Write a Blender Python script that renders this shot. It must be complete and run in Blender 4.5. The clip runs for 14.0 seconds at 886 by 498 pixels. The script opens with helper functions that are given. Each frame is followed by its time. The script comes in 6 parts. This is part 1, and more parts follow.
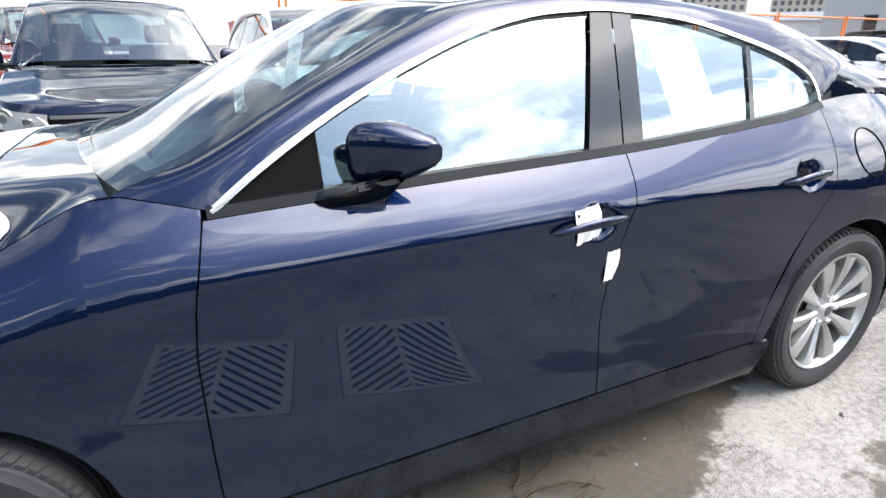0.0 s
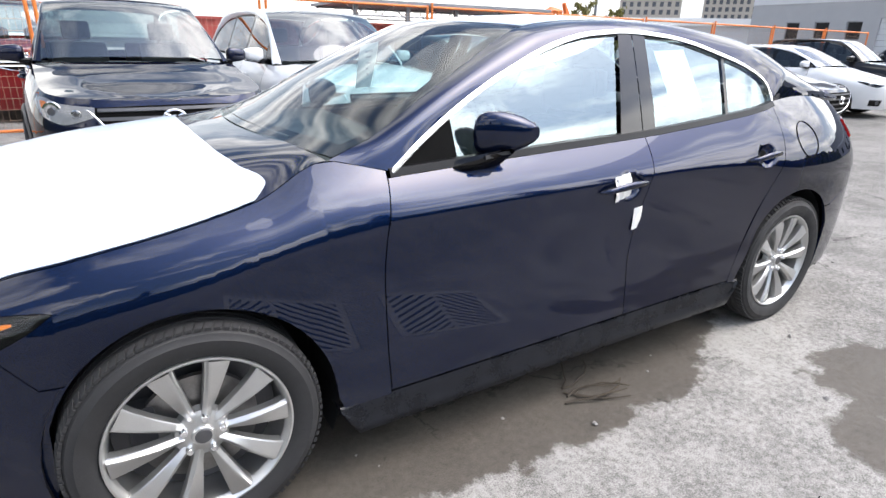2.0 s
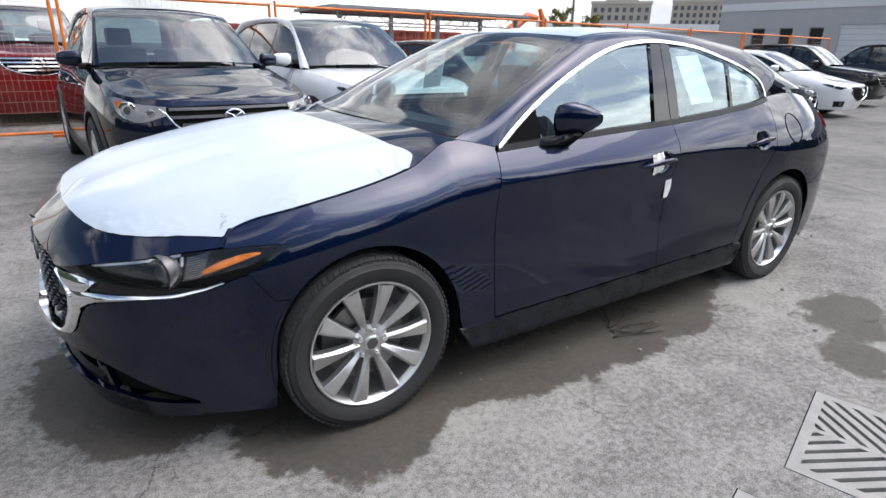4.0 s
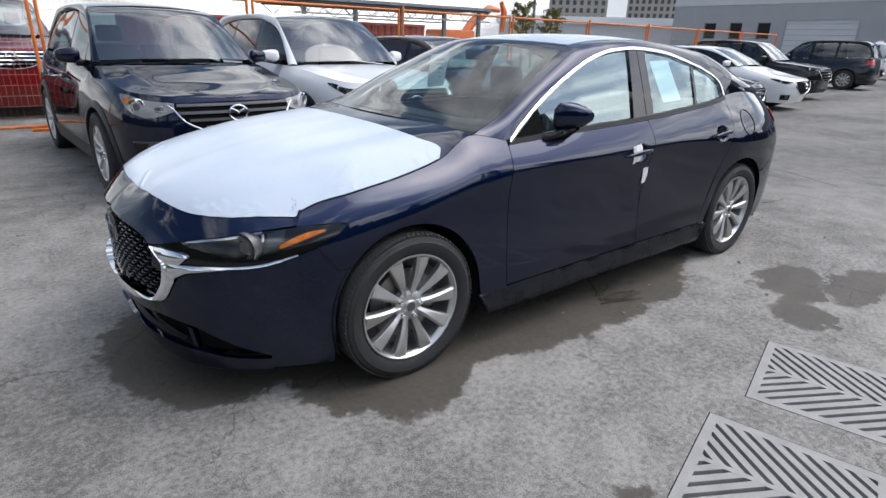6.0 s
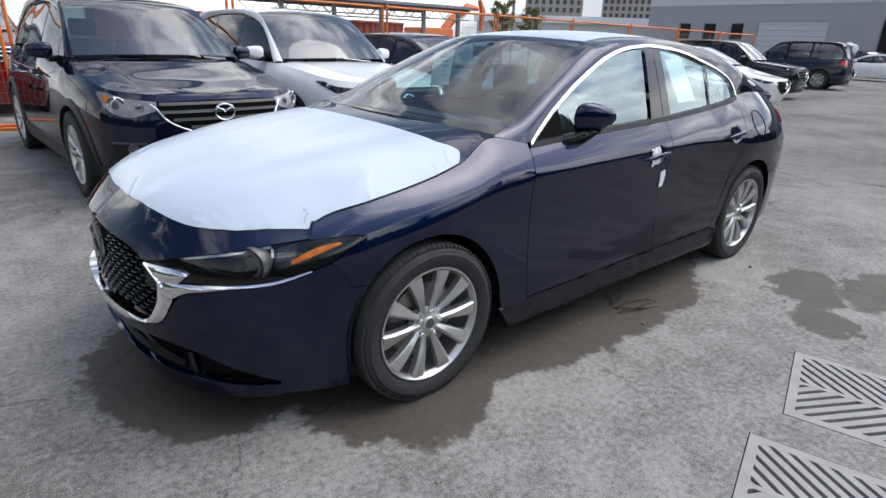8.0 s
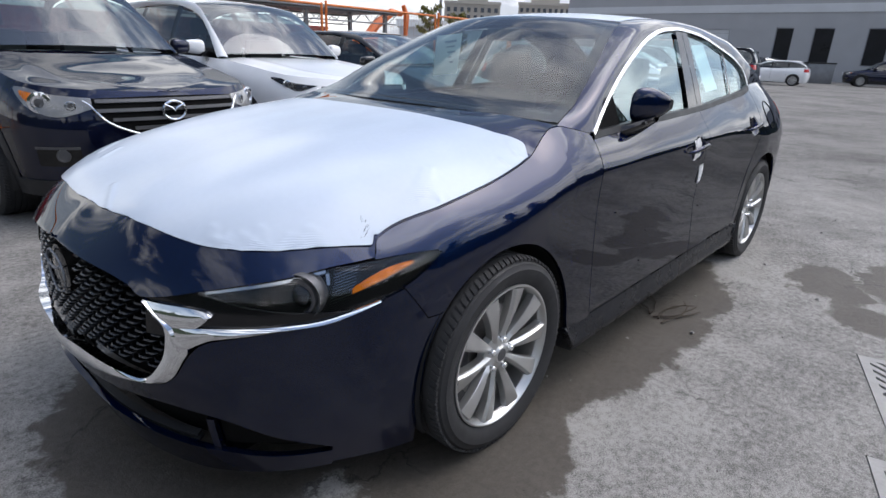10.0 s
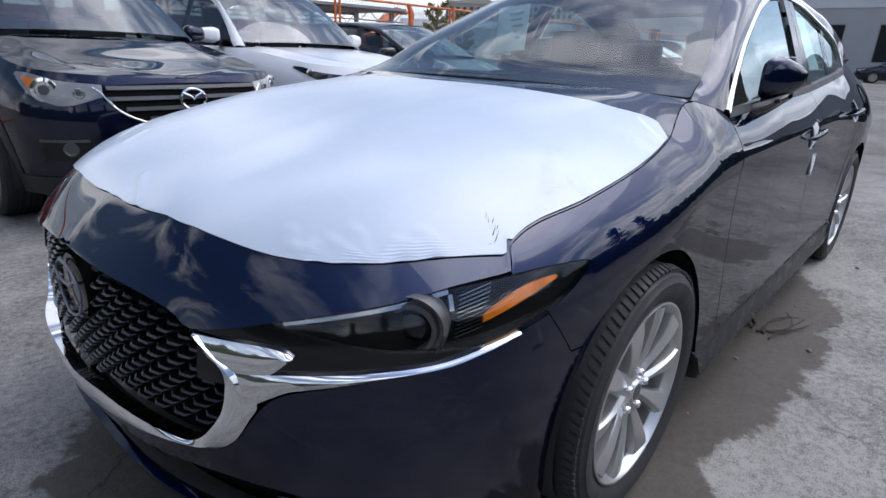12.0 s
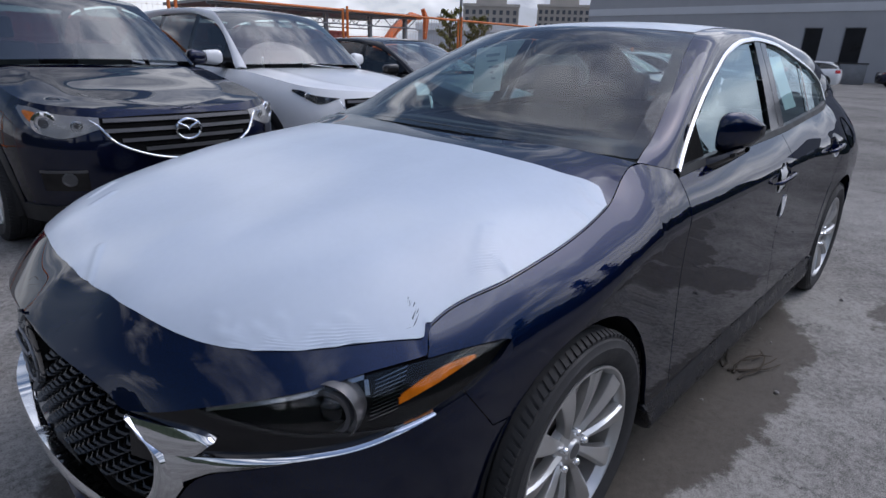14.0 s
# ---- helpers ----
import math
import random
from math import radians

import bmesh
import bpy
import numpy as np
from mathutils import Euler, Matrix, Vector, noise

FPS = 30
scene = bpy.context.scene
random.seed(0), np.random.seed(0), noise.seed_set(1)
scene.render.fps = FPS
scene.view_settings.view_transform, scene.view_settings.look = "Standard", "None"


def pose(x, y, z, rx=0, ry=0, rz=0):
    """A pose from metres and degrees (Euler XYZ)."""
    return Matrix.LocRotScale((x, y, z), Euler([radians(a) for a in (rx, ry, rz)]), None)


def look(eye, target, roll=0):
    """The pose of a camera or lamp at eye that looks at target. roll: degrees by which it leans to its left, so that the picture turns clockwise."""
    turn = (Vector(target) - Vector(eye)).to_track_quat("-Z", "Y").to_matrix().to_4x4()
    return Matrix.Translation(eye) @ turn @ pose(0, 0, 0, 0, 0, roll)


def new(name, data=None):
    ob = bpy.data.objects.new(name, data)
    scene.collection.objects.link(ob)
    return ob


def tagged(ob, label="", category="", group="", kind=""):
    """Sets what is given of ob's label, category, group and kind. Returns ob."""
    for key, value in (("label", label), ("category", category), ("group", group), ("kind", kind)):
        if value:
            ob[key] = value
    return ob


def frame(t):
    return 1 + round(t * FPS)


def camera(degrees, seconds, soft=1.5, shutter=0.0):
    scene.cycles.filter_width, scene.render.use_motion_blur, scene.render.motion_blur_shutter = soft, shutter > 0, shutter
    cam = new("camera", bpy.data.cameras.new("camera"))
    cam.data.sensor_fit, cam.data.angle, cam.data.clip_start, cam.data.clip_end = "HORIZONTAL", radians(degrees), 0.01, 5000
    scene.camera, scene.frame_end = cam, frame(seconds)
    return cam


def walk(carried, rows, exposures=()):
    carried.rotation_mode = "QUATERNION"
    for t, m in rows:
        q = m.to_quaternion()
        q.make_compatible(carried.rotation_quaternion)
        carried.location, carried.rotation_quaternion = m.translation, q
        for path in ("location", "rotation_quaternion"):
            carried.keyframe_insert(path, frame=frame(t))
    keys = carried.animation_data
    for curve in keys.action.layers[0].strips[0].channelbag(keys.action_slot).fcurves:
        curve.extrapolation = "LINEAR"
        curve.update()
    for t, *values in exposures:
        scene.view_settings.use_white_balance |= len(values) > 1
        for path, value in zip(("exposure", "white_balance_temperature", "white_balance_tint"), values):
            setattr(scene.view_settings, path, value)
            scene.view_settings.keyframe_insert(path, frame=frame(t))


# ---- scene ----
cam = camera(76.7, 14.0)
EXPOSURES = [(0.0, 1.37, 6650, 9), (3.0, 0.76, 6650, 10), (5.5, 0.2, 6450, 9), (9.5, 0.15, 6400, 10), (11.0, 0.0, 6180, 12), (12.5, 0.02, 6030, 13), (14.0, -0.52, 5980, 14)]
PATH = [
    (0, (0.553, -1.942, 1.279), (1.378, -0.255, 0.591), 0.2),
    (0.5, (0.339, -2.021, 1.306), (1.245, -0.38, 0.608), 0.8),
    (1, (0.196, -2.112, 1.316), (1.158, -0.501, 0.623), 0.8),
    (1.5, (0.049, -2.198, 1.321), (1.028, -0.594, 0.635), 0.9),
    (2, (-0.109, -2.222, 1.318), (0.876, -0.624, 0.628), 1.3),
    (2.5, (-0.308, -2.232, 1.307), (0.688, -0.64, 0.621), 1.4),
    (3, (-0.469, -2.287, 1.302), (0.535, -0.697, 0.621), 1.2),
    (5.5, (-1.172, -2.617, 1.375), (-0.022, -1.131, 0.69), 1.8),
    (6, (-1.225, -2.619, 1.386), (-0.066, -1.145, 0.689), 1.7),
    (6.5, (-1.24, -2.607, 1.385), (-0.075, -1.137, 0.69), 1.5),
    (7, (-1.24, -2.568, 1.385), (-0.071, -1.102, 0.688), 1.6),
    (9.5, (-1.277, -1.908, 1.278), (0.092, -0.618, 0.6), 2.5),
    (10, (-1.309, -1.75, 1.232), (0.099, -0.497, 0.562), 2.4),
    (10.5, (-1.278, -1.577, 1.186), (0.121, -0.32, 0.504), 2.2),
    (11, (-1.253, -1.443, 1.132), (0.131, -0.169, 0.455), 2.0),
    (11.5, (-1.263, -1.35, 1.087), (0.119, -0.065, 0.427), 1.6),
    (12, (-1.224, -1.289, 1.108), (0.177, -0.029, 0.438), 2.1),
    (12.5, (-1.111, -1.312, 1.191), (0.273, -0.038, 0.512), 1.7),
    (13, (-1.014, -1.347, 1.239), (0.337, -0.035, 0.566), 1.4),
    (13.5, (-1.049, -1.395, 1.277), (0.284, -0.065, 0.602), 1.7),
    (14, (-1.108, -1.418, 1.282), (0.258, -0.117, 0.618), 1.9),
]
walk(cam, [(t, look(eye, target, roll)) for t, eye, target, roll in PATH], exposures=EXPOSURES)

# ---- world, sun ----
SUN_ELEV, SUN_AZ = 60.0, 120.0
SUN_DIR = Vector((math.sin(radians(SUN_AZ)) * math.cos(radians(SUN_ELEV)), math.cos(radians(SUN_AZ)) * math.cos(radians(SUN_ELEV)), math.sin(radians(SUN_ELEV))))
world = bpy.data.worlds.new("World")
scene.world = world
world.use_nodes = True
wn, wl = world.node_tree.nodes, world.node_tree.links
wn.clear()
w_out, w_bg = wn.new("ShaderNodeOutputWorld"), wn.new("ShaderNodeBackground")
sky = wn.new("ShaderNodeTexSky")
sky.sky_type = "NISHITA"
sky.sun_disc = False
sky.sun_elevation, sky.sun_rotation = radians(SUN_ELEV), radians(SUN_AZ)
sky.dust_density = 2.0
w_tc = wn.new("ShaderNodeTexCoord")
w_map = wn.new("ShaderNodeMapping")
w_map.inputs["Scale"].default_value = (1.0, 1.0, 2.4)
w_noise = wn.new("ShaderNodeTexNoise")
w_noise.inputs["Scale"].default_value = 2.3
w_noise.inputs["Detail"].default_value = 9.0
w_noise.inputs["Roughness"].default_value = 0.56
w_noise.inputs["Distortion"].default_value = 0.35
w_ramp = wn.new("ShaderNodeValToRGB")
w_ramp.color_ramp.elements[0].position, w_ramp.color_ramp.elements[1].position = 0.47, 0.585
w_sep = wn.new("ShaderNodeSeparateXYZ")
w_hz = wn.new("ShaderNodeMapRange")
w_hz.inputs["From Min"].default_value, w_hz.inputs["From Max"].default_value = 0.02, 0.32
w_hz.inputs["To Min"].default_value, w_hz.inputs["To Max"].default_value = 0.80, 0.0
w_max = wn.new("ShaderNodeMath")
w_max.operation = "MAXIMUM"
w_mix = wn.new("ShaderNodeMix")
w_mix.data_type = "RGBA"
# cloud: bright rims, grey bellies
w_bel, w_belc = wn.new("ShaderNodeTexNoise"), wn.new("ShaderNodeValToRGB")
w_bel.inputs["Scale"].default_value, w_bel.inputs["Detail"].default_value, w_bel.inputs["Roughness"].default_value = 3.4, 7.0, 0.6
w_belc.color_ramp.elements[0].position, w_belc.color_ramp.elements[1].position = 0.40, 0.60
w_belc.color_ramp.elements[0].color, w_belc.color_ramp.elements[1].color = (0.38, 0.40, 0.45, 1), (1, 1, 1, 1)
w_belv = wn.new("ShaderNodeVectorMath")
w_belv.operation = "SCALE"
w_belv.inputs["Scale"].default_value = 16.2
wl.new(w_map.outputs["Vector"], w_bel.inputs["Vector"])
wl.new(w_bel.outputs["Fac"], w_belc.inputs["Fac"])
wl.new(w_belc.outputs["Color"], w_belv.inputs[0])
wl.new(w_belv.outputs["Vector"], w_mix.inputs[7])
wl.new(w_tc.outputs["Generated"], w_map.inputs["Vector"])
wl.new(w_map.outputs["Vector"], w_noise.inputs["Vector"])
w_cov = wn.new("ShaderNodeMath")
w_cov.operation = "MULTIPLY_ADD"
w_cov.inputs[1].default_value = 0.07
wl.new(w_noise.outputs["Fac"], w_cov.inputs[2])
wl.new(w_cov.outputs["Value"], w_ramp.inputs["Fac"])
wl.new(w_tc.outputs["Generated"], w_sep.inputs["Vector"])
wl.new(w_sep.outputs["Z"], w_hz.inputs["Value"])
wl.new(w_sep.outputs["X"], w_cov.inputs[0])
wl.new(w_hz.outputs["Result"], w_max.inputs[0])
# clear blue overhead
w_top, w_mul = wn.new("ShaderNodeMapRange"), wn.new("ShaderNodeMath")
w_top.inputs["From Min"].default_value, w_top.inputs["From Max"].default_value = 0.62, 0.95
w_top.inputs["To Min"].default_value, w_top.inputs["To Max"].default_value = 1.0, 0.35
w_mul.operation = "MULTIPLY"
wl.new(w_sep.outputs["Z"], w_top.inputs["Value"])
wl.new(w_ramp.outputs["Color"], w_mul.inputs[0])
wl.new(w_top.outputs["Result"], w_mul.inputs[1])
wl.new(w_mul.outputs["Value"], w_max.inputs[1])
wl.new(w_max.outputs["Value"], w_mix.inputs[0])
wl.new(sky.outputs["Color"], w_mix.inputs[6])
# the cloud is thinnest, and brightest, round the veiled sun
w_dot, w_pow, w_gain, w_scl = (wn.new("ShaderNodeVectorMath"), wn.new("ShaderNodeMath"), wn.new("ShaderNodeMath"), wn.new("ShaderNodeVectorMath"))
w_dot.operation, w_pow.operation, w_gain.operation, w_scl.operation = "DOT_PRODUCT", "POWER", "MULTIPLY_ADD", "SCALE"
w_dot.inputs[1].default_value = SUN_DIR
w_pow.use_clamp = True
w_pow.inputs[1].default_value = 3.0
w_gain.inputs[1].default_value, w_gain.inputs[2].default_value = 1.7, 0.75
wl.new(w_tc.outputs["Generated"], w_dot.inputs[0])
wl.new(w_dot.outputs["Value"], w_pow.inputs[0])
wl.new(w_pow.outputs["Value"], w_gain.inputs[0])
wl.new(w_mix.outputs[2], w_scl.inputs[0])
wl.new(w_gain.outputs["Value"], w_scl.inputs["Scale"])
wl.new(w_scl.outputs["Vector"], w_bg.inputs["Color"])
w_bg.inputs["Strength"].default_value = 0.143
wl.new(w_bg.outputs["Background"], w_out.inputs["Surface"])

sun = new("sun", bpy.data.lights.new("sun", "SUN"))
sun.data.energy, sun.data.angle, sun.data.color = 0.85, radians(50), (1.0, 0.98, 0.95)
sun.matrix_world = look(SUN_DIR * 50, (0, 0, 0))


# ---- materials ----
def mat(name, color, rough=0.5, metal=0.0, vary=0.12, scale=8.0, fine=120.0, bump=0.0, coat=0.0, spec=0.5):
    """A surface with two scales of variation in colour and roughness, and fine relief."""
    m = bpy.data.materials.new(name)
    m.use_nodes = True
    n, l = m.node_tree.nodes, m.node_tree.links
    b = n["Principled BSDF"]
    b.inputs["Metallic"].default_value = metal
    b.inputs["Coat Weight"].default_value = coat
    b.inputs["Coat Roughness"].default_value = 0.02
    b.inputs["Coat IOR"].default_value = 1.5
    b.inputs["Specular IOR Level"].default_value = 0.12 if coat >= 1 else spec
    tc = n.new("ShaderNodeTexCoord")
    big, small = n.new("ShaderNodeTexNoise"), n.new("ShaderNodeTexNoise")
    big.inputs["Scale"].default_value, small.inputs["Scale"].default_value = scale, fine
    big.inputs["Detail"].default_value = 6.0
    l.new(tc.outputs["Object"], big.inputs["Vector"])
    l.new(tc.outputs["Object"], small.inputs["Vector"])
    mixn = n.new("ShaderNodeMath")
    mixn.operation = "MULTIPLY_ADD"
    mixn.inputs[1].default_value = 0.4
    l.new(small.outputs["Fac"], mixn.inputs[0])
    l.new(big.outputs["Fac"], mixn.inputs[2])
    ramp = n.new("ShaderNodeMapRange")
    ramp.inputs["From Min"].default_value, ramp.inputs["From Max"].default_value = 0.45, 0.95
    ramp.inputs["To Min"].default_value, ramp.inputs["To Max"].default_value = 1 - vary, 1 + vary
    l.new(mixn.outputs["Value"], ramp.inputs["Value"])
    mul = n.new("ShaderNodeVectorMath")
    mul.operation = "SCALE"
    mul.inputs[0].default_value = color
    l.new(ramp.outputs["Result"], mul.inputs["Scale"])
    l.new(mul.outputs["Vector"], b.inputs["Base Color"])
    rr = n.new("ShaderNodeMath")
    rr.operation = "MULTIPLY"
    rr.inputs[1].default_value = rough
    l.new(ramp.outputs["Result"], rr.inputs[0])
    l.new(rr.outputs["Value"], b.inputs["Roughness"])
    if bump:
        bp = n.new("ShaderNodeBump")
        bp.inputs["Strength"].default_value = bump
        bp.inputs["Distance"].default_value = 0.01
        l.new(mixn.outputs["Value"], bp.inputs["Height"])
        l.new(bp.outputs["Normal"], b.inputs["Normal"])
    return m


def glass_mat(name, tint, f0=0.08, rough=0.0, gloss=(1, 1, 1)):
    """Thin clear sheet: tinted see-through with a mirror gloss that grows towards grazing."""
    m = bpy.data.materials.new(name)
    m.use_nodes = True
    n, l = m.node_tree.nodes, m.node_tree.links
    n.remove(n["Principled BSDF"])
    out = n["Material Output"]
    tr, gl, lw, mx = n.new("ShaderNodeBsdfTransparent"), n.new("ShaderNodeBsdfGlossy"), n.new("ShaderNodeLayerWeight"), n.new("ShaderNodeMixShader")
    pw, ma = n.new("ShaderNodeMath"), n.new("ShaderNodeMath")
    pw.operation, ma.operation = "POWER", "MULTIPLY_ADD"
    pw.inputs[1].default_value = 5.0
    ma.inputs[1].default_value, ma.inputs[2].default_value = 1 - f0, f0
    lw.inputs["Blend"].default_value = 0.5
    tr.inputs["Color"].default_value = (*tint, 1)
    gl.inputs["Roughness"].default_value = rough
    gl.inputs["Color"].default_value = (*gloss, 1)
    l.new(lw.outputs["Facing"], pw.inputs[0])
    l.new(pw.outputs["Value"], ma.inputs[0])
    l.new(ma.outputs["Value"], mx.inputs["Fac"])
    l.new(tr.outputs["BSDF"], mx.inputs[1])
    l.new(gl.outputs["BSDF"], mx.inputs[2])
    l.new(mx.outputs["Shader"], out.inputs["Surface"])
    return m


def paint(name, color, rough=0.42, metal=0.9, flake=0.10):
    """Metallic car paint: dark pigment with fine flakes under a clear coat."""
    m = bpy.data.materials.new(name)
    m.use_nodes = True
    n, l = m.node_tree.nodes, m.node_tree.links
    b = n["Principled BSDF"]
    b.inputs["Metallic"].default_value = metal
    b.inputs["Roughness"].default_value = rough
    b.inputs["Specular IOR Level"].default_value = 0.0
    b.inputs["Specular Tint"].default_value = (*[min(1.0, c * 6) for c in color], 1)
    b.inputs["Coat Weight"].default_value = 1.0
    b.inputs["Coat IOR"].default_value = 1.5
    tc = n.new("ShaderNodeTexCoord")
    fl, dust = n.new("ShaderNodeTexVoronoi"), n.new("ShaderNodeTexNoise")
    fl.inputs["Scale"].default_value, dust.inputs["Scale"].default_value = 1400.0, 5.0
    dust.inputs["Detail"].default_value = 5.0
    l.new(tc.outputs["Object"], fl.inputs["Vector"])
    l.new(tc.outputs["Object"], dust.inputs["Vector"])
    sp, bw = n.new("ShaderNodeMapRange"), n.new("ShaderNodeRGBToBW")
    sp.inputs["To Min"].default_value, sp.inputs["To Max"].default_value = 1 - flake, 1 + flake
    l.new(fl.outputs["Color"], bw.inputs["Color"])
    l.new(bw.outputs["Val"], sp.inputs["Value"])
    mul = n.new("ShaderNodeVectorMath")
    mul.operation = "SCALE"
    mul.inputs[0].default_value = color
    l.new(sp.outputs["Result"], mul.inputs["Scale"])
    l.new(mul.outputs["Vector"], b.inputs["Base Color"])
    # a breath of dust dulls the coat in places
    dr = n.new("ShaderNodeMapRange")
    dr.inputs["From Min"].default_value, dr.inputs["From Max"].default_value = 0.5, 0.75
    dr.inputs["To Min"].default_value, dr.inputs["To Max"].default_value = 0.006, 0.03
    l.new(dust.outputs["Fac"], dr.inputs["Value"])
    l.new(dr.outputs["Result"], b.inputs["Coat Roughness"])
    return m


M_BLUE = paint("blue_paint", (0.0017, 0.0078, 0.0340))
M_BLUE2 = paint("dark_blue_paint", (0.0060, 0.0092, 0.0300))
M_WHITE = mat("white_paint", (0.78, 0.79, 0.80), 0.3, 0.0, 0.04, 3.0, 600.0, coat=1.0)
M_BLACKP = mat("black_paint", (0.006, 0.006, 0.007), 0.35, 0.0, 0.1, 3.0, 600.0, coat=1.0)
M_REDP = mat("red_paint", (0.17, 0.008, 0.010), 0.35, 0.2, 0.1, 3.0, 600.0, coat=1.0)
M_GREYP = mat("grey_paint", (0.014, 0.019, 0.030), 0.35, 0.3, 0.1, 3.0, 600.0, coat=1.0)
M_PLASTIC = mat("black_plastic", (0.013, 0.013, 0.014), 0.5, 0.0, 0.2, 12.0, 300.0, bump=0.05)
M_GLOSSBLK = mat("gloss_black", (0.004, 0.004, 0.005), 0.12, 0.0, 0.05, 6.0, 200.0, coat=0.2, spec=0.35)
M_SKIRT = mat("dusty_skirt", (0.0075, 0.0085, 0.0115), 0.30, 0.0, 0.45, 9.0, 160.0, bump=0.02, spec=0.25)
M_SILL = mat("sill_plastic", (0.007, 0.007, 0.008), 0.38, 0.0, 0.2, 12.0, 300.0, bump=0.03, spec=0.2)
M_RUBBER = mat("rubber", (0.019, 0.019, 0.020), 0.75, 0.0, 0.25, 14.0, 200.0, bump=0.08)
M_ALLOY = mat("alloy", (0.55, 0.55, 0.54), 0.34, 0.88, 0.08, 10.0, 300.0)
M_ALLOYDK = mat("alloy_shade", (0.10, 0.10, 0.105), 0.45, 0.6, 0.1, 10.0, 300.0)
M_CHROME = mat("chrome", (0.80, 0.81, 0.83), 0.06, 1.0, 0.03, 6.0, 100.0)
M_SATIN = mat("satin_trim", (0.80, 0.80, 0.80), 0.22, 1.0, 0.04, 6.0, 100.0)
M_MESH = mat("grille_black", (0.008, 0.008, 0.0085), 0.28, 0.0, 0.2, 12.0, 300.0, spec=0.6)
M_DARK = mat("dark_cavity", (0.004, 0.004, 0.004), 0.9, 0.0, 0.2, spec=0.1)
M_SEAT = mat("seat_cloth", (0.014, 0.014, 0.016), 0.8, 0.0, 0.2, 10.0, 250.0, bump=0.1)
M_FILM = mat("white_film", (0.47, 0.53, 0.61), 0.17, 0.0, 0.03, 5.0, 60.0, bump=0.01, spec=0.4)
M_PAPER = mat("paper", (0.82, 0.82, 0.80), 0.7, 0.0, 0.05, 10.0, 100.0)
M_INK = mat("print_grey", (0.45, 0.46, 0.50), 0.7, 0.0, 0.05)
M_AMBER = mat("amber_lens", (0.60, 0.155, 0.002), 0.25, 0.0, 0.3, 30.0, 200.0, spec=0.3)
M_BEZEL = mat("lamp_metal", (0.10, 0.10, 0.105), 0.32, 0.6, 0.1, 30.0, 200.0)
M_REDL = mat("red_lens", (0.45, 0.01, 0.01), 0.12, 0.0, 0.1, 30.0, 200.0, coat=1.0)
M_REFL = mat("lamp_reflector", (0.42, 0.43, 0.45), 0.15, 1.0, 0.1, 30.0, 200.0)
M_LAMPIN = mat("lamp_bezel", (0.005, 0.005, 0.006), 0.25, 0.0, 0.1, 20.0, 200.0, spec=0.12)
M_DISC = mat("brake_disc", (0.30, 0.29, 0.28), 0.4, 0.9, 0.2, 20.0, 200.0)
M_GLASS = glass_mat("car_glass", (0.64, 0.77, 0.75), 0.052)
M_GLASS2 = glass_mat("windshield_glass", (0.55, 0.69, 0.67), 0.15)
M_SIDEGLASS = glass_mat("side_glass", (0.62, 0.79, 0.79), 0.20, gloss=(0.84, 0.98, 1.0))
M_GLASSDK = glass_mat("dark_glass", (0.25, 0.29, 0.30), 0.09)
M_REARGLASS = glass_mat("rear_glass", (0.65, 0.74, 0.74), 0.08)
M_LENS = glass_mat("lamp_lens", (0.93, 0.94, 0.95), 0.04)
M_ORANGE = mat("orange_fence_paint", (0.62, 0.17, 0.03), 0.5, 0.0, 0.25, 6.0, 60.0, bump=0.03)
M_WIRE = mat("fence_wire", (0.36, 0.24, 0.17), 0.5, 0.2, 0.2)
M_WALL = mat("grey_render", (0.36, 0.37, 0.39), 0.85, 0.0, 0.06, 0.6, 25.0, bump=0.05)
M_BAND = mat("pale_band", (0.55, 0.57, 0.60), 0.6, 0.0, 0.05, 0.6, 25.0)
M_TOWER = mat("tower_stone", (0.42, 0.39, 0.35), 0.9, 0.0, 0.08, 0.2, 3.0)
M_TOWERW = mat("tower_glass", (0.06, 0.07, 0.09), 0.2, 0.0, 0.2, 0.5, 4.0)
M_PANE = mat("dark_pane", (0.012, 0.013, 0.016), 0.35, 0.0, 0.3, 0.8, 6.0, spec=0.15)
M_STEEL = mat("grey_steel", (0.22, 0.23, 0.25), 0.5, 0.5, 0.15, 3.0, 40.0)
M_DIGGER = mat("digger_orange", (0.60, 0.14, 0.03), 0.5, 0.0, 0.2, 3.0, 40.0)
M_CONTRED = mat("red_container", (0.30, 0.05, 0.04), 0.6, 0.0, 0.2, 1.5, 30.0)
M_BARK = mat("bark", (0.12, 0.09, 0.065), 0.9, 0.0, 0.3, 6.0, 60.0, bump=0.3)
M_LEAF = mat("leaf_yellow_green", (0.16, 0.15, 0.035), 0.6, 0.0, 0.5, 4.0, 30.0)
M_HEDGE = mat("hedge_leaves", (0.022, 0.035, 0.018), 0.8, 0.0, 0.5, 1.2, 20.0, bump=0.3)
M_PINE = mat("conifer_needles", (0.035, 0.06, 0.03), 0.7, 0.0, 0.5, 2.0, 30.0)
M_IRON = mat("cast_iron", (0.27, 0.265, 0.255), 0.75, 0.1, 0.2, 9.0, 90.0, bump=0.2)
M_TWIG = mat("dead_twig", (0.045, 0.035, 0.025), 0.9, 0.0, 0.3)
M_STONE = mat("pebble", (0.22, 0.21, 0.20), 0.9, 0.0, 0.4, 20.0, 90.0)


# ---- mesh helpers ----
def empty(name, m, label="", category="", group="", kind=""):
    ob = new(name)
    ob.empty_display_size = 0.2
    ob.matrix_world = m
    return tagged(ob, label, category, group, kind)


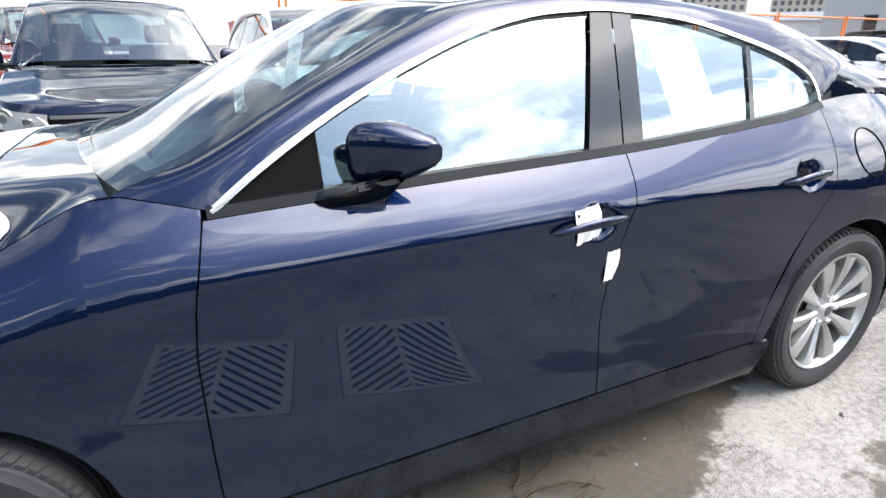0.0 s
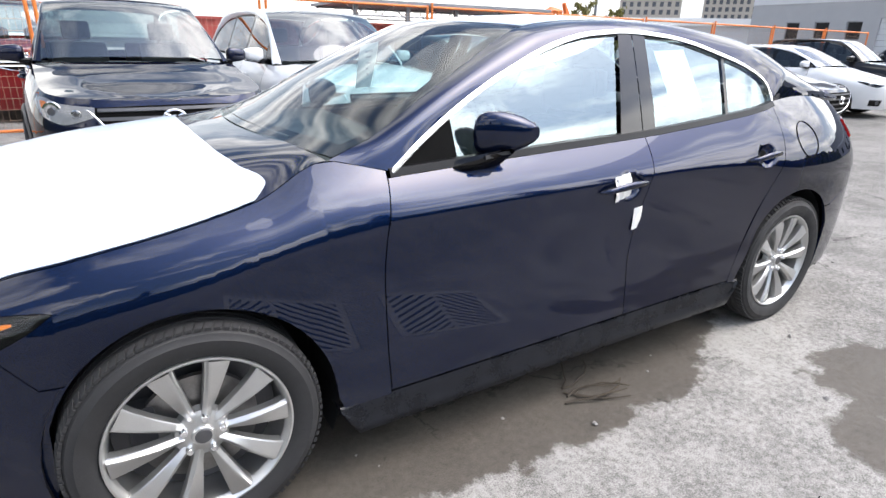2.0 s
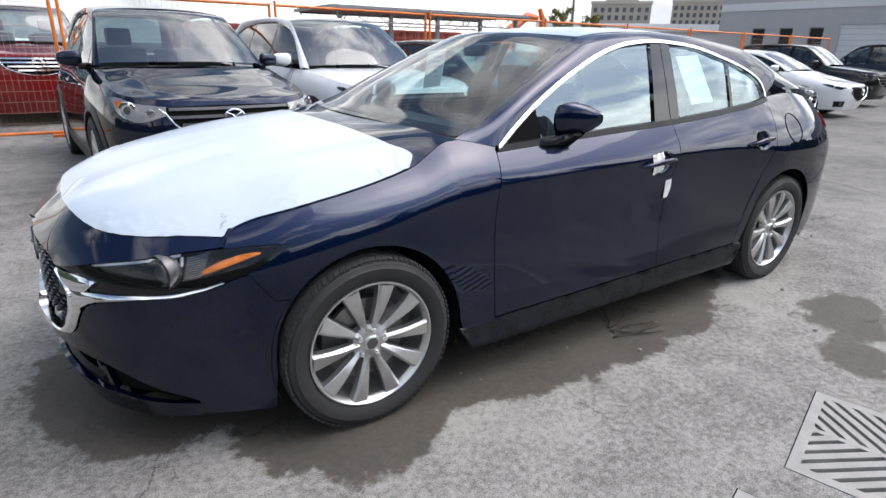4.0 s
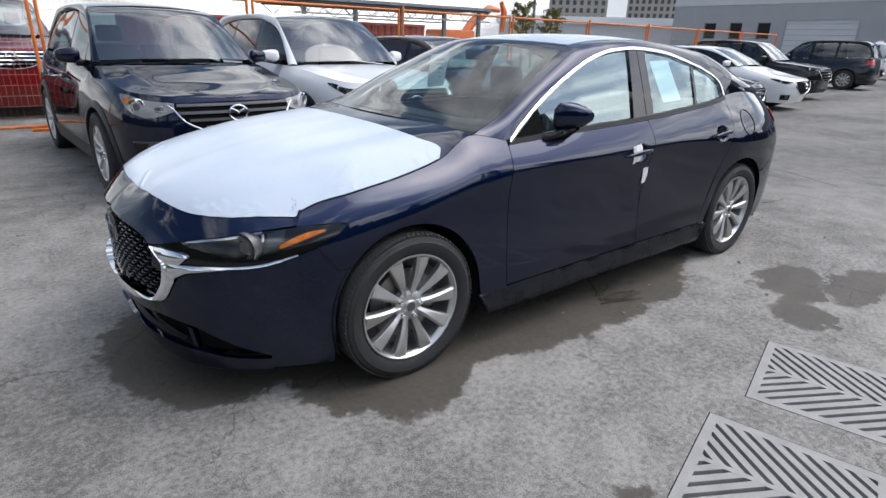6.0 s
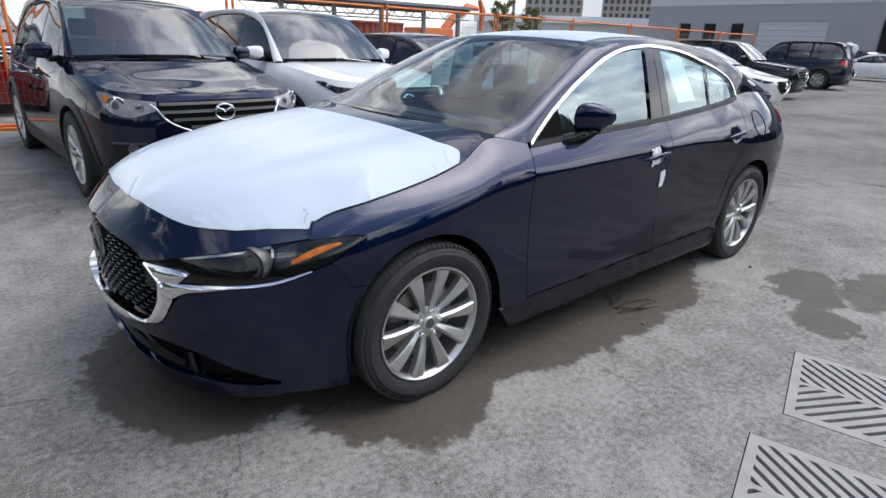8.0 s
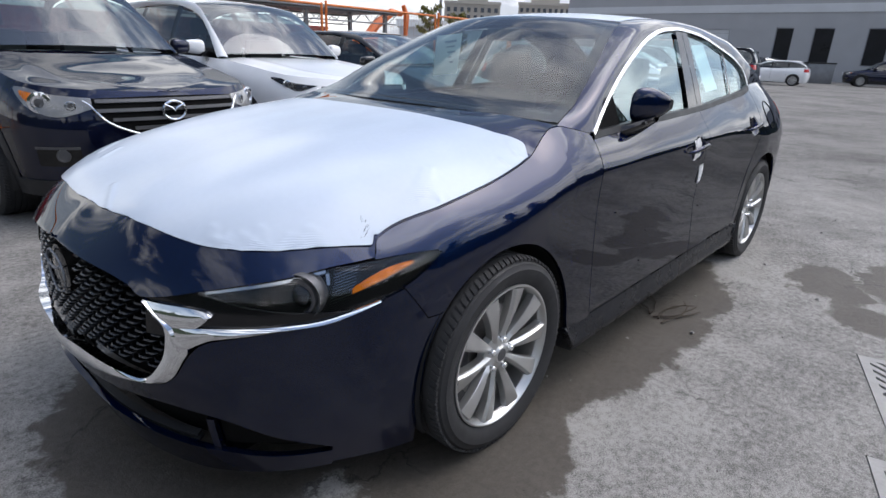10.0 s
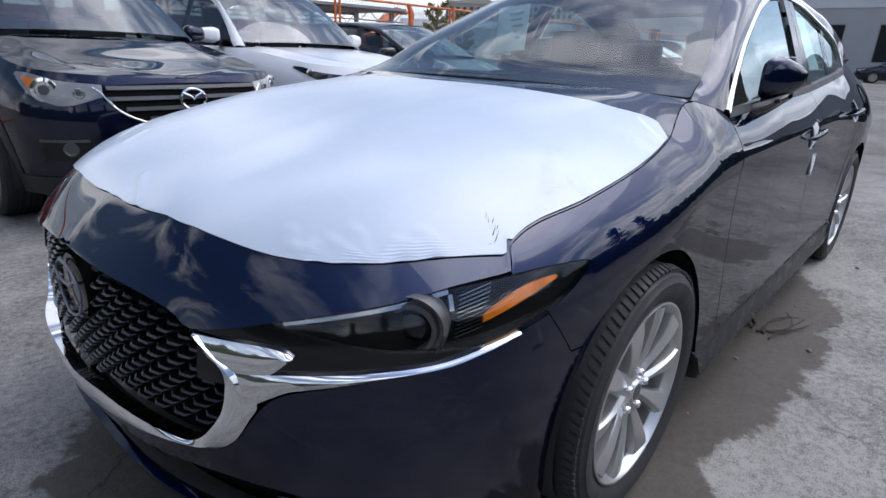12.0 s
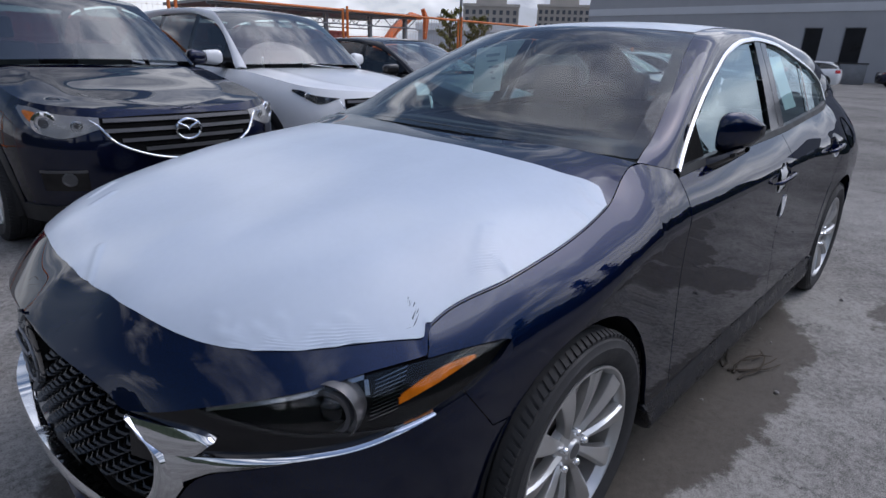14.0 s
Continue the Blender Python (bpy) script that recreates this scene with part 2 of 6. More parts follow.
def part(name, bm, material, parent=None, label="", smooth=True, sharp=35.0):
    """Links a bmesh as one mesh object under a thing or a part."""
    me = bpy.data.meshes.new(name)
    bm.to_mesh(me)
    bm.free()
    me.materials.append(material)
    if smooth:
        me.polygons.foreach_set("use_smooth", [True] * len(me.polygons))
        me.set_sharp_from_angle(angle=radians(sharp))
    ob = new(name, me)
    if parent is not None:
        ob.parent = parent
    if label:
        ob["label"] = label
    return ob


def box(bm, x0, x1, y0, y1, z0, z1, bevel=0.0, m=None):
    r = bmesh.ops.create_cube(bm, size=1.0)
    vs = r["verts"]
    for v in vs:
        v.co = Vector(((x0 + x1) / 2 + v.co.x * (x1 - x0), (y0 + y1) / 2 + v.co.y * (y1 - y0), (z0 + z1) / 2 + v.co.z * (z1 - z0)))
    if bevel:
        es = list({e for v in vs for e in v.link_edges})
        rb = bmesh.ops.bevel(bm, geom=es, offset=bevel, segments=2, affect="EDGES", profile=0.6)
        vs = list({v for f in rb["faces"] for v in f.verts} | {v for v in vs if v.is_valid})
    if m is not None:
        bmesh.ops.transform(bm, matrix=m, verts=vs)
    return vs


def tube(bm, pts, r, seg=8, caps=True):
    """A round bar along points; r is a number or a list."""
    pts = [Vector(p) for p in pts]
    rs = r if isinstance(r, (list, tuple)) else [r] * len(pts)
    rings = []
    for i, p in enumerate(pts):
        d = (pts[min(i + 1, len(pts) - 1)] - pts[max(i - 1, 0)]).normalized()
        a = d.orthogonal().normalized() if abs(d.z) > 0.95 else d.cross(Vector((0, 0, 1))).normalized()
        b = d.cross(a)
        rings.append([bm.verts.new(p + (a * math.cos(k * 2 * math.pi / seg) + b * math.sin(k * 2 * math.pi / seg)) * rs[i]) for k in range(seg)])
    for q, w in zip(rings, rings[1:]):
        for k in range(seg):
            bm.faces.new((q[k], q[(k + 1) % seg], w[(k + 1) % seg], w[k]))
    if caps:
        bm.faces.new(rings[0][::-1])
        bm.faces.new(rings[-1])


def lathe(bm, prof, seg=48, axis="y", centre=(0, 0, 0), closed=False):
    """Turns (radius, offset) pairs about an axis."""
    c, rings = Vector(centre), []
    for k in range(seg):
        a = k * 2 * math.pi / seg
        ring = []
        for r, o in prof:
            u, v = r * math.cos(a), r * math.sin(a)
            ring.append(bm.verts.new(c + (Vector((u, o, v)) if axis == "y" else Vector((u, v, o)) if axis == "z" else Vector((o, u, v)))))
        rings.append(ring)
    n = len(prof)
    for k in range(seg):
        a, b = rings[k], rings[(k + 1) % seg]
        for i in range(n if closed else n - 1):
            j = (i + 1) % n
            try:
                bm.faces.new((a[i], b[i], b[j], a[j]))
            except ValueError:
                pass


def grid(bm, rows):
    """Faces between rows of points of equal length."""
    vs = [[bm.verts.new(Vector(p)) for p in row] for row in rows]
    for a, b in zip(vs, vs[1:]):
        for i in range(len(a) - 1):
            bm.faces.new((a[i], a[i + 1], b[i + 1], b[i]))
    return vs


def finish(bm, out=None, flange=0.0):
    """Welds, turns the faces outwards (away from out) and folds the rim inwards by flange."""
    bmesh.ops.remove_doubles(bm, verts=bm.verts, dist=0.0006)
    bmesh.ops.dissolve_degenerate(bm, edges=bm.edges, dist=0.0003)
    bmesh.ops.recalc_face_normals(bm, faces=bm.faces)
    if out is not None:
        o = Vector(out)
        t = sum(f.normal.dot(f.calc_center_median() - o) * f.calc_area() for f in bm.faces)
        if t < 0:
            bmesh.ops.reverse_faces(bm, faces=bm.faces)
    if flange:
        bm.normal_update()
        nor = {v: v.normal.copy() for v in bm.verts}
        rim = [e for e in bm.edges if e.is_boundary]
        ex = bmesh.ops.extrude_edge_only(bm, edges=rim)
        old = {v for e in rim for v in e.verts}
        for v in ex["geom"]:
            if isinstance(v, bmesh.types.BMVert):
                src = next((e.other_vert(v) for e in v.link_edges if e.other_vert(v) in old), None)
                if src is not None:
                    v.co -= nor[src] * flange
    return bm


def mirrored(bm):
    """Adds the other half, across y = 0."""
    g = bmesh.ops.duplicate(bm, geom=bm.verts[:] + bm.edges[:] + bm.faces[:])["geom"]
    for v in g:
        if isinstance(v, bmesh.types.BMVert):
            v.co.y = -v.co.y
    bmesh.ops.reverse_faces(bm, faces=[f for f in g if isinstance(f, bmesh.types.BMFace)])
    bmesh.ops.remove_doubles(bm, verts=bm.verts, dist=0.0006)
    return bm


def flipped(ob, parent=None):
    """The same part on the other side of the car."""
    me = ob.data.copy()
    for v in me.vertices:
        v.co.y = -v.co.y
    me.flip_normals()
    o = new(ob.name.split(".")[0], me)
    o.parent = parent or ob.parent
    for k in ob.keys():
        o[k] = ob[k]
    return o


def spline(*keys):
    """A smooth function through (x, value) pairs that does not overshoot."""
    xs, vs = np.array([k[0] for k in keys], float), np.array([k[1] for k in keys], float)
    dd = np.diff(vs) / np.diff(xs)
    m = np.zeros(len(xs))
    m[0], m[-1] = dd[0], dd[-1]
    for i in range(1, len(xs) - 1):
        m[i] = 0 if dd[i - 1] * dd[i] <= 0 else 2 * dd[i - 1] * dd[i] / (dd[i - 1] + dd[i])

    def f(x):
        x = min(max(x, xs[0]), xs[-1])
        i = min(max(int(np.searchsorted(xs, x)) - 1, 0), len(xs) - 2)
        h = xs[i + 1] - xs[i]
        t = (x - xs[i]) / h
        return float((2 * t**3 - 3 * t * t + 1) * vs[i] + (t**3 - 2 * t * t + t) * h * m[i] + (3 * t * t - 2 * t**3) * vs[i + 1] + (t**3 - t * t) * h * m[i + 1])
    return f


def curve(pts, n):
    """n points of a smooth line through pts, evenly spaced in length."""
    p = np.array(pts, float)
    e = np.vstack([2 * p[0] - p[1], p, 2 * p[-1] - p[-2]])
    out = []
    for i in range(1, len(e) - 2):
        a, b, c, d = e[i - 1:i + 3]
        for t in np.linspace(0, 1, 24, endpoint=False):
            out.append(0.5 * (2 * b + (c - a) * t + (2 * a - 5 * b + 4 * c - d) * t * t + (3 * b - a - 3 * c + d) * t**3))
    out.append(p[-1])
    out = np.array(out)
    s = np.r_[0, np.cumsum(np.linalg.norm(np.diff(out, axis=0), axis=1))]
    q = np.linspace(0, s[-1], n)
    return np.stack([np.interp(q, s, out[:, k]) for k in range(p.shape[1])], 1)


# ---- car bodies ----
class Shell:
    """The side of a car body, from the middle of the nose round to the middle of the tail: a plan outline and a profile that leans in above and below."""

    def __init__(self, outline, top, lean, power, under, zm=0.5, shoulder=None, flank=None, hollow=None, start=0.0):
        p = np.array(outline, float)
        e = np.vstack([[p[1, 0], -p[1, 1]], p, [p[-2, 0], -p[-2, 1]]])
        pts = []
        for i in range(1, len(e) - 2):
            a, b, c, d = e[i - 1:i + 3]
            for t in np.linspace(0, 1, 40, endpoint=False):
                pts.append(0.5 * (2 * b + (c - a) * t + (2 * a - 5 * b + 4 * c - d) * t * t + (3 * b - a - 3 * c + d) * t**3))
        pts.append(p[-1])
        self.p = np.array(pts)
        self.s = np.r_[0, np.cumsum(np.linalg.norm(np.diff(self.p, axis=0), axis=1))]
        self.s += start
        self.end = float(self.s[-1])
        self.t = np.gradient(self.p, self.s, axis=0)
        self.t /= np.linalg.norm(self.t, axis=1)[:, None]
        self.zm = zm
        conv = lambda keys: spline(*[(self.at(x) if kind == "x" else (start if x == 0 else x * self.end) if kind == "f" else x, v) for kind, x, v in keys])
        self.top, self.lean, self.power, self.under = conv(top), conv(lean), conv(power), conv(under)
        self.shoulder = conv(shoulder) if shoulder else lambda s: zm
        self.flank = conv(flank) if flank else lambda s: 0.0
        self.hollow = hollow or (lambda x, z: 0.0)

    def at(self, x):
        return float(np.interp(x, self.p[:, 0], self.s))

    def __call__(self, s, z, proud=0.0):
        q = [float(np.interp(s, self.s, self.p[:, k])) for k in (0, 1)]
        t = [float(np.interp(s, self.s, self.t[:, k])) for k in (0, 1)]
        zs, fl = self.shoulder(s), self.flank(s)
        if z > zs:
            d = fl + (self.lean(s) - fl) * ((z - zs) / (self.top(s) - zs)) ** self.power(s)
        else:
            k = min(max((z - .30) / (zs - .30), 0), 1)
            d = fl * (1 - (1 - k) ** 1.6)
        if z < self.zm:
            d += self.under(s) * ((self.zm - z) / 0.35) ** 2
        d += self.hollow(q[0], z) - proud
        return (q[0] + t[1] * d, -(q[1] - t[0] * d), z)


def panel(bm, f, s_list, lo, hi, nz, proud=0.0):
    """Columns of the shell at the stations s_list, from lo(s) to hi(s)."""
    rows = []
    for s in s_list:
        a, b = lo(s), hi(s)
        rows.append([f(s, a + (b - a) * k / nz, proud) for k in range(nz + 1)])
    grid(bm, rows)


def door_panel(bm, f, left, right, lo, hi, ns, nz):
    """Like panel, but its fore and aft edges are lines left(z), right(z)."""
    rows = []
    for i in range(ns + 1):
        row = []
        for k in range(nz + 1):
            z = 0.6
            for _ in range(6):
                s = left(z) + (right(z) - left(z)) * i / ns
                z = lo(s) + (hi(s) - lo(s)) * k / nz
            row.append(f(s, z))
        rows.append(row)
    grid(bm, rows)


def spaced(a, b, n, *extra):
    return sorted(set([a + (b - a) * k / n for k in range(n + 1)] + [e for e in extra if a < e < b]))


def make_wheel(parent, x, y, r, rim_r, width, spokes, side, steer=0.0):
    """A tyre on an alloy rim, its face towards side (-1: y minus)."""
    w = empty("wheel", Matrix.Identity(4))
    w.parent = parent
    w.matrix_basis = pose(x, y, r - 0.004, 0, 0, steer + (0 if side < 0 else 180))
    hw = width / 2
    bm = bmesh.new()
    sh = r - rim_r
    prof = [(rim_r - 0.004, hw - 0.025), (rim_r + 0.006, -hw + 0.012), (rim_r + sh * 0.25, -hw - 0.002), (rim_r + sh * 0.5, -hw - 0.006), (rim_r + sh * 0.62, -hw - 0.0075), (rim_r + sh * 0.64, -hw - 0.005),
            (rim_r + sh * 0.80, -hw), (r - 0.012, -hw + 0.010), (r - 0.004, -hw + 0.022)]
    for k in range(1, 5):
        o = -hw + 0.022 + (width - 0.044) * k / 5
        prof += [(r, o - 0.005), (r - 0.007, o - 0.004), (r - 0.007, o + 0.004), (r, o + 0.005)]
    prof += [(r - 0.004, hw - 0.022), (r - 0.014, hw - 0.008), (rim_r + sh * 0.5, hw + 0.006), (rim_r - 0.004, hw - 0.025)]
    lathe(bm, prof, 72)
    part("tyre", finish(bm, (0, 0, 0)), M_RUBBER, w, "black rubber tyre with grooved tread")
    # tread blocks along each shoulder
    n = 90
    for o0, o1, tw, nm in ((-hw + 0.004, -hw + 0.030, 0.012, "outer_tread"), (hw - 0.030, hw - 0.004, -0.012, "inner_tread")):
        bm = bmesh.new()
        for k in range(n):
            vs = box(bm, -0.0075, 0.0075, o0, o1, r - 0.012, r + 0.0015)
            for v in vs:
                v.co.x += (v.co.y - o0) / (o1 - o0) * tw
                if abs(v.co.y) > hw - 0.006 and v.co.z > r - 0.006:
                    v.co.z -= 0.006
            bmesh.ops.transform(bm, matrix=Matrix.Rotation(-2 * math.pi * k / n, 4, "Y"), verts=vs)
        part(nm, bm, M_RUBBER, w, smooth=False)
    # barrel and lip
    bm = bmesh.new()
    lathe(bm, [(rim_r - 0.002, -hw + 0.006), (rim_r + 0.006, -hw + 0.004), (rim_r + 0.007, -hw + 0.010), (rim_r - 0.004, -hw + 0.014), (rim_r - 0.012, -hw + 0.030), (rim_r - 0.02, hw - 0.02), (rim_r - 0.002, hw - 0.02)], 72)
    lathe(bm, [(rim_r + 0.006, -hw + 0.004), (rim_r + 0.001, -hw + 0.003), (rim_r - 0.003, -hw + 0.006), (rim_r - 0.012, -hw + 0.03)], 72)
    part("rim", finish(bm), M_ALLOY, w, "machined alloy rim")
    bm = bmesh.new()
    prof_s = [(0.045, 0.014, 0.030), (0.075, 0.0135, 0.026), (0.11, 0.018, 0.018), (0.15, 0.023, 0.012), (0.19, 0.0288, 0.009), (0.2236, 0.0348, 0.010)]
    k_r = (rim_r - 0.008) / 0.2236
    for k in range(spokes):
        a = 2 * math.pi * (k + 0.42) / spokes
        rows = []
        for rr, hw2, dep in prof_s:
            rr = 0.045 + (rr - 0.045) * k_r if rr > 0.045 else rr
            y0 = -hw + dep
            sk = .55 * hw2 * (1 if k % 2 else -1) * min(1, max(0, (rr - .05) / .12))
            rows.append([(-hw2, y0 + 0.030, rr), (-hw2 * 0.94, y0 + 0.006, rr), (-hw2 * .8, y0 + .004, rr), (sk - hw2 * .10, y0 - 0.0035, rr), (sk + hw2 * .10, y0 - 0.0035, rr), (hw2 * .8, y0 + .004, rr), (hw2 * 0.94, y0 + 0.006, rr), (hw2, y0 + 0.030, rr)])
        vs = grid(bm, rows)
        bmesh.ops.transform(bm, matrix=Matrix.Rotation(a, 4, "Y"), verts=[v for row in vs for v in row])
    part("spoke", finish(bm, (0, 0.2, 0)), M_ALLOY, w, sharp=10)
    bm = bmesh.new()
    lathe(bm, [(0.0, -hw + 0.018), (0.026, -hw + 0.018), (0.029, -hw + 0.021), (0.031, -hw + 0.027), (0.05, -hw + 0.030), (0.068, -hw + 0.038), (0.075, -hw + 0.06)], 40)
    part("hub", finish(bm), M_ALLOY, w)
    bm = bmesh.new()
    lathe(bm, [(0.0, -hw + 0.0165), (0.020, -hw + 0.0165), (0.0225, -hw + 0.0185)], 32)
    part("hub_cap", finish(bm), M_ALLOYDK, w, "dark centre cap")
    for k in range(5):
        a = 2 * math.pi * (k + 0.1) / 5
        bm = bmesh.new()
        lathe(bm, [(0.0, -hw + 0.014), (0.008, -hw + 0.014), (0.0105, -hw + 0.018), (0.011, -hw + 0.036)], 12, centre=(0.052 * math.cos(a), 0, 0.052 * math.sin(a)))
        part("wheel_nut", finish(bm), M_CHROME, w)
    bm = bmesh.new()
    lathe(bm, [(0.06, -hw + 0.075), (0.155, -hw + 0.075), (0.157, -hw + 0.09), (0.06, -hw + 0.10)], 40)
    part("brake_disc", finish(bm), M_DISC, w)
    bm = bmesh.new()
    box(bm, -0.17, -0.10, -hw + 0.070, -hw + 0.13, -0.02, 0.10, 0.012)
    part("brake_caliper", bm, M_ALLOYDK, w)
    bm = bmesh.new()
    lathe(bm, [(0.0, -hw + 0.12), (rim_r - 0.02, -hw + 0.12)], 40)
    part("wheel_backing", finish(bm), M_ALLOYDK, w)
    return w


def headrest_seat(parent, x, y, z0, h, lean, w=0.5):
    s = empty("seat", Matrix.Identity(4))
    s.parent = parent
    s.matrix_basis = pose(x, y, z0)
    bm = bmesh.new()
    box(bm, -0.25, 0.25, -w / 2, w / 2, 0.0, 0.16, 0.05)
    part("cushion", bm, M_SEAT, s)
    bm = bmesh.new()
    vs = box(bm, -0.06, 0.07, -w / 2, w / 2, 0.1, h, 0.05)
    for v in vs:
        v.co.x += 0.22 + v.co.z * lean
        if v.co.z > h * 0.75:
            v.co.y *= 0.8
    part("seat_back", bm, M_SEAT, s)
    bm = bmesh.new()
    box(bm, 0.20 + h * lean, 0.29 + h * lean, -0.13, 0.13, h + 0.03, h + 0.21, 0.035)
    part("headrest", bm, M_SEAT, s)
    return s


# ---- the blue saloon ----
CY, S0 = .028, -.028
saloon = empty("sedan_car", pose(0, CY, 0), "dark metallic blue four-door sedan, new, with white transport film", "car")
def flank_hollow(x, z):
    """The sweeping hollow across the doors."""
    a = max(0, math.sin(math.pi * min(max((x - .62) / 1.75, 0), 1))) ** 2
    return .0065 * a * math.exp(-((z - (.66 - .10 * (x - .9))) / .17) ** 2)


A = Shell([(-0.968, 0), (-0.955, 0.228), (-0.908, 0.418), (-0.83, 0.573), (-0.71, 0.703), (-0.55, 0.793), (-0.35, 0.853), (0, 0.894), (0.4, 0.898), (1.3, 0.9), (2.1, 0.902), (2.725, 0.913), (3.1, 0.893), (3.4, 0.818), (3.58, 0.668), (3.67, 0.428), (3.7, 0)],
          top=[("f", 0, .72), ("s", .4, .71), ("x", -.65, .742), ("x", -.43, .776), ("x", -.2, .838), ("x", 0, .872), ("x", .23, .920), ("x", .43, .998), ("x", .58, 1.006), ("x", 1.2, .99), ("x", 1.7, 1.01), ("x", 2.2, 1.045), ("x", 2.56, 1.09), ("x", 2.9, 1.11), ("x", 3.3, 1.085), ("f", 1, 1.05)],
          lean=[("f", 0, .035), ("s", .4, .035), ("x", -.71, .05), ("x", -.4, .08), ("x", 0, .105), ("x", .23, .130), ("x", .43, .163), ("x", .58, .160), ("x", 1.2, .125), ("x", 1.7, .13), ("x", 2.4, .155), ("x", 2.9, .2), ("x", 3.3, .2), ("f", 1, .12)],
          power=[("f", 0, 2.), ("x", -.6, 2.6), ("x", -.45, 3.2), ("x", -.2, 2.7), ("x", .3, 1.8), ("x", .8, 1.35), ("x", 1.7, 1.25), ("x", 2.4, 1.4), ("x", 2.9, 1.8), ("f", 1, 2.)],
          shoulder=[("f", 0, .5), ("x", -.6, .52), ("x", -.3, .60), ("x", 0, .70), ("x", .3, .79), ("x", .6, .835), ("x", 1.2, .85), ("x", 1.8, .862), ("x", 2.3, .845), ("x", 2.725, .79), ("x", 3.1, .76), ("f", 1, .6)],
          flank=[("f", 0, .0), ("x", -.6, .0), ("x", -.1, .006), ("x", .35, .022), ("x", .7, .028), ("x", 2.0, .028), ("x", 2.4, .018), ("x", 2.725, .0), ("f", 1, .0)],
          under=[("f", 0, .09), ("x", -.6, .05), ("x", -.2, .015), ("x", .6, .012), ("x", 2, .012), ("x", 2.6, .01), ("x", 3.2, .03), ("f", 1, .08)], hollow=flank_hollow, start=S0)
R_ARCH, ZC = 0.364, 0.325
ARCH_F, ARCH_R = .945, 1.035
F0, F1 = A.at(0.0), A.at(2.725)
CAR_MID = (1.3, 0, 0.6)
G = 0.0019


def arch(s, centre, r, low):
    d = abs(s - centre) / (r * (ARCH_F if s < centre else ARCH_R))
    return low if d >= 1 else max(low, ZC + r * math.sqrt(max(1 - d * d, 0)))


belt_z = spline((A.at(.55), .955), (A.at(1.0), .975), (A.at(1.7), 1.003), (A.at(2.2), 1.037), (A.at(2.5), 1.068), (A.at(2.62), 1.088))
lamp_hi = spline((.585, .682), (.70, .698), (.80, .710), (.90, .724), (1.03, .733), (1.13, .737), (1.20, .736), (1.226, .731))
lamp_lo = spline((.585, .676), (.655, .660), (.722, .645), (.808, .631), (.943, .621), (1.02, .638), (1.10, .660), (1.17, .692), (1.226, .729))
S_HOOD = 1.03
hood_edge = spline((0, .701), (.138, .695), (.284, .687), (.382, .671), (.425, .651), (.48, .658), (.594, .682), (.70, .700), (.80, .712), (.90, .726), (.985, .734), (1.03, .7385), (1.05, .775), (1.28, .830), (A.at(0), .868), (A.at(.22), .915), (A.at(.43), .998), (A.at(.51), .984), (A.at(.605), .962))
door_f = spline((.25, A.at(.553)), (.45, A.at(.543)), (.652, A.at(.541)), (.78, A.at(.552)), (.867, A.at(.570)), (.955, A.at(.592)))
door_m = spline((.25, A.at(1.588)), (.50, A.at(1.586)), (.666, A.at(1.610)), (.80, A.at(1.655)), (.914, A.at(1.695)), (1.02, A.at(1.706)))
door_r = spline((.25, A.at(2.262)), (.375, A.at(2.294)), (.597, A.at(2.389)), (.70, A.at(2.455)), (.781, A.at(2.508)), (.86, A.at(2.55)), (.939, A.at(2.572)), (1.10, A.at(2.602)))
arch_s = lambda c, r: [c + r * (ARCH_R if a < 15 else ARCH_F) * math.cos(a * math.pi / 30) for a in range(31)]

# front wings
bm = bmesh.new()
panel(bm, A, spaced(S_HOOD, 1.226, 24), lamp_hi, lambda s: max(hood_edge(s) - G, lamp_hi(s) + .0008), 6)
gap_lo = lambda s: .655 - (s - 1.099) / .072 * .097 if s < 1.171 else .556
panel(bm, A, spaced(1.099, 1.226, 10, 1.171), gap_lo, lambda s: max(lamp_lo(s), gap_lo(s)), 6)
panel(bm, A, spaced(1.226, F0 - R_ARCH * .62, 8), lambda s: max(gap_lo(s) if s < 1.25 else 0, arch(s, F0, R_ARCH, .30)), lambda s: hood_edge(s) - G, 22)
panel(bm, A, spaced(F0 - R_ARCH * .62, A.at(.50), 14, *arch_s(F0, R_ARCH)), lambda s: arch(s, F0, R_ARCH, .268), lambda s: hood_edge(s) - G, 22)
door_panel(bm, A, lambda z: A.at(.50), lambda z: door_f(z) - G, lambda s: .268, lambda s: hood_edge(s) - G, 6, 22)
wing = part("front_fender", finish(bm, CAR_MID, 0.014), M_BLUE, saloon)
flipped(wing)

# doors, dished behind the handles
def door_skin(s, z, proud=0.0):
    for x, zz in ((1.555, .832), (2.425, .878)):
        q = ((s - A.at(x)) / .062) ** 2 + ((z - zz) / .046) ** 2
        if q < 1:
            proud -= .024 * (1 - q) ** .7
    return A(s, z, proud)


for nm, a, b in (("front_door", door_f, door_m), ("rear_door", door_m, door_r)):
    bm = bmesh.new()
    door_panel(bm, door_skin, lambda z: a(z) + G, lambda z: b(z) - G, lambda s: .292 + (s - A.at(.55)) * .012, lambda s: belt_z(s) - .012, 84, 60)
    d = part(nm, finish(bm, CAR_MID, 0.014), M_BLUE, saloon)
    flipped(d)
    if nm == "front_door":
        door_front = d
    else:
        door_rear = d

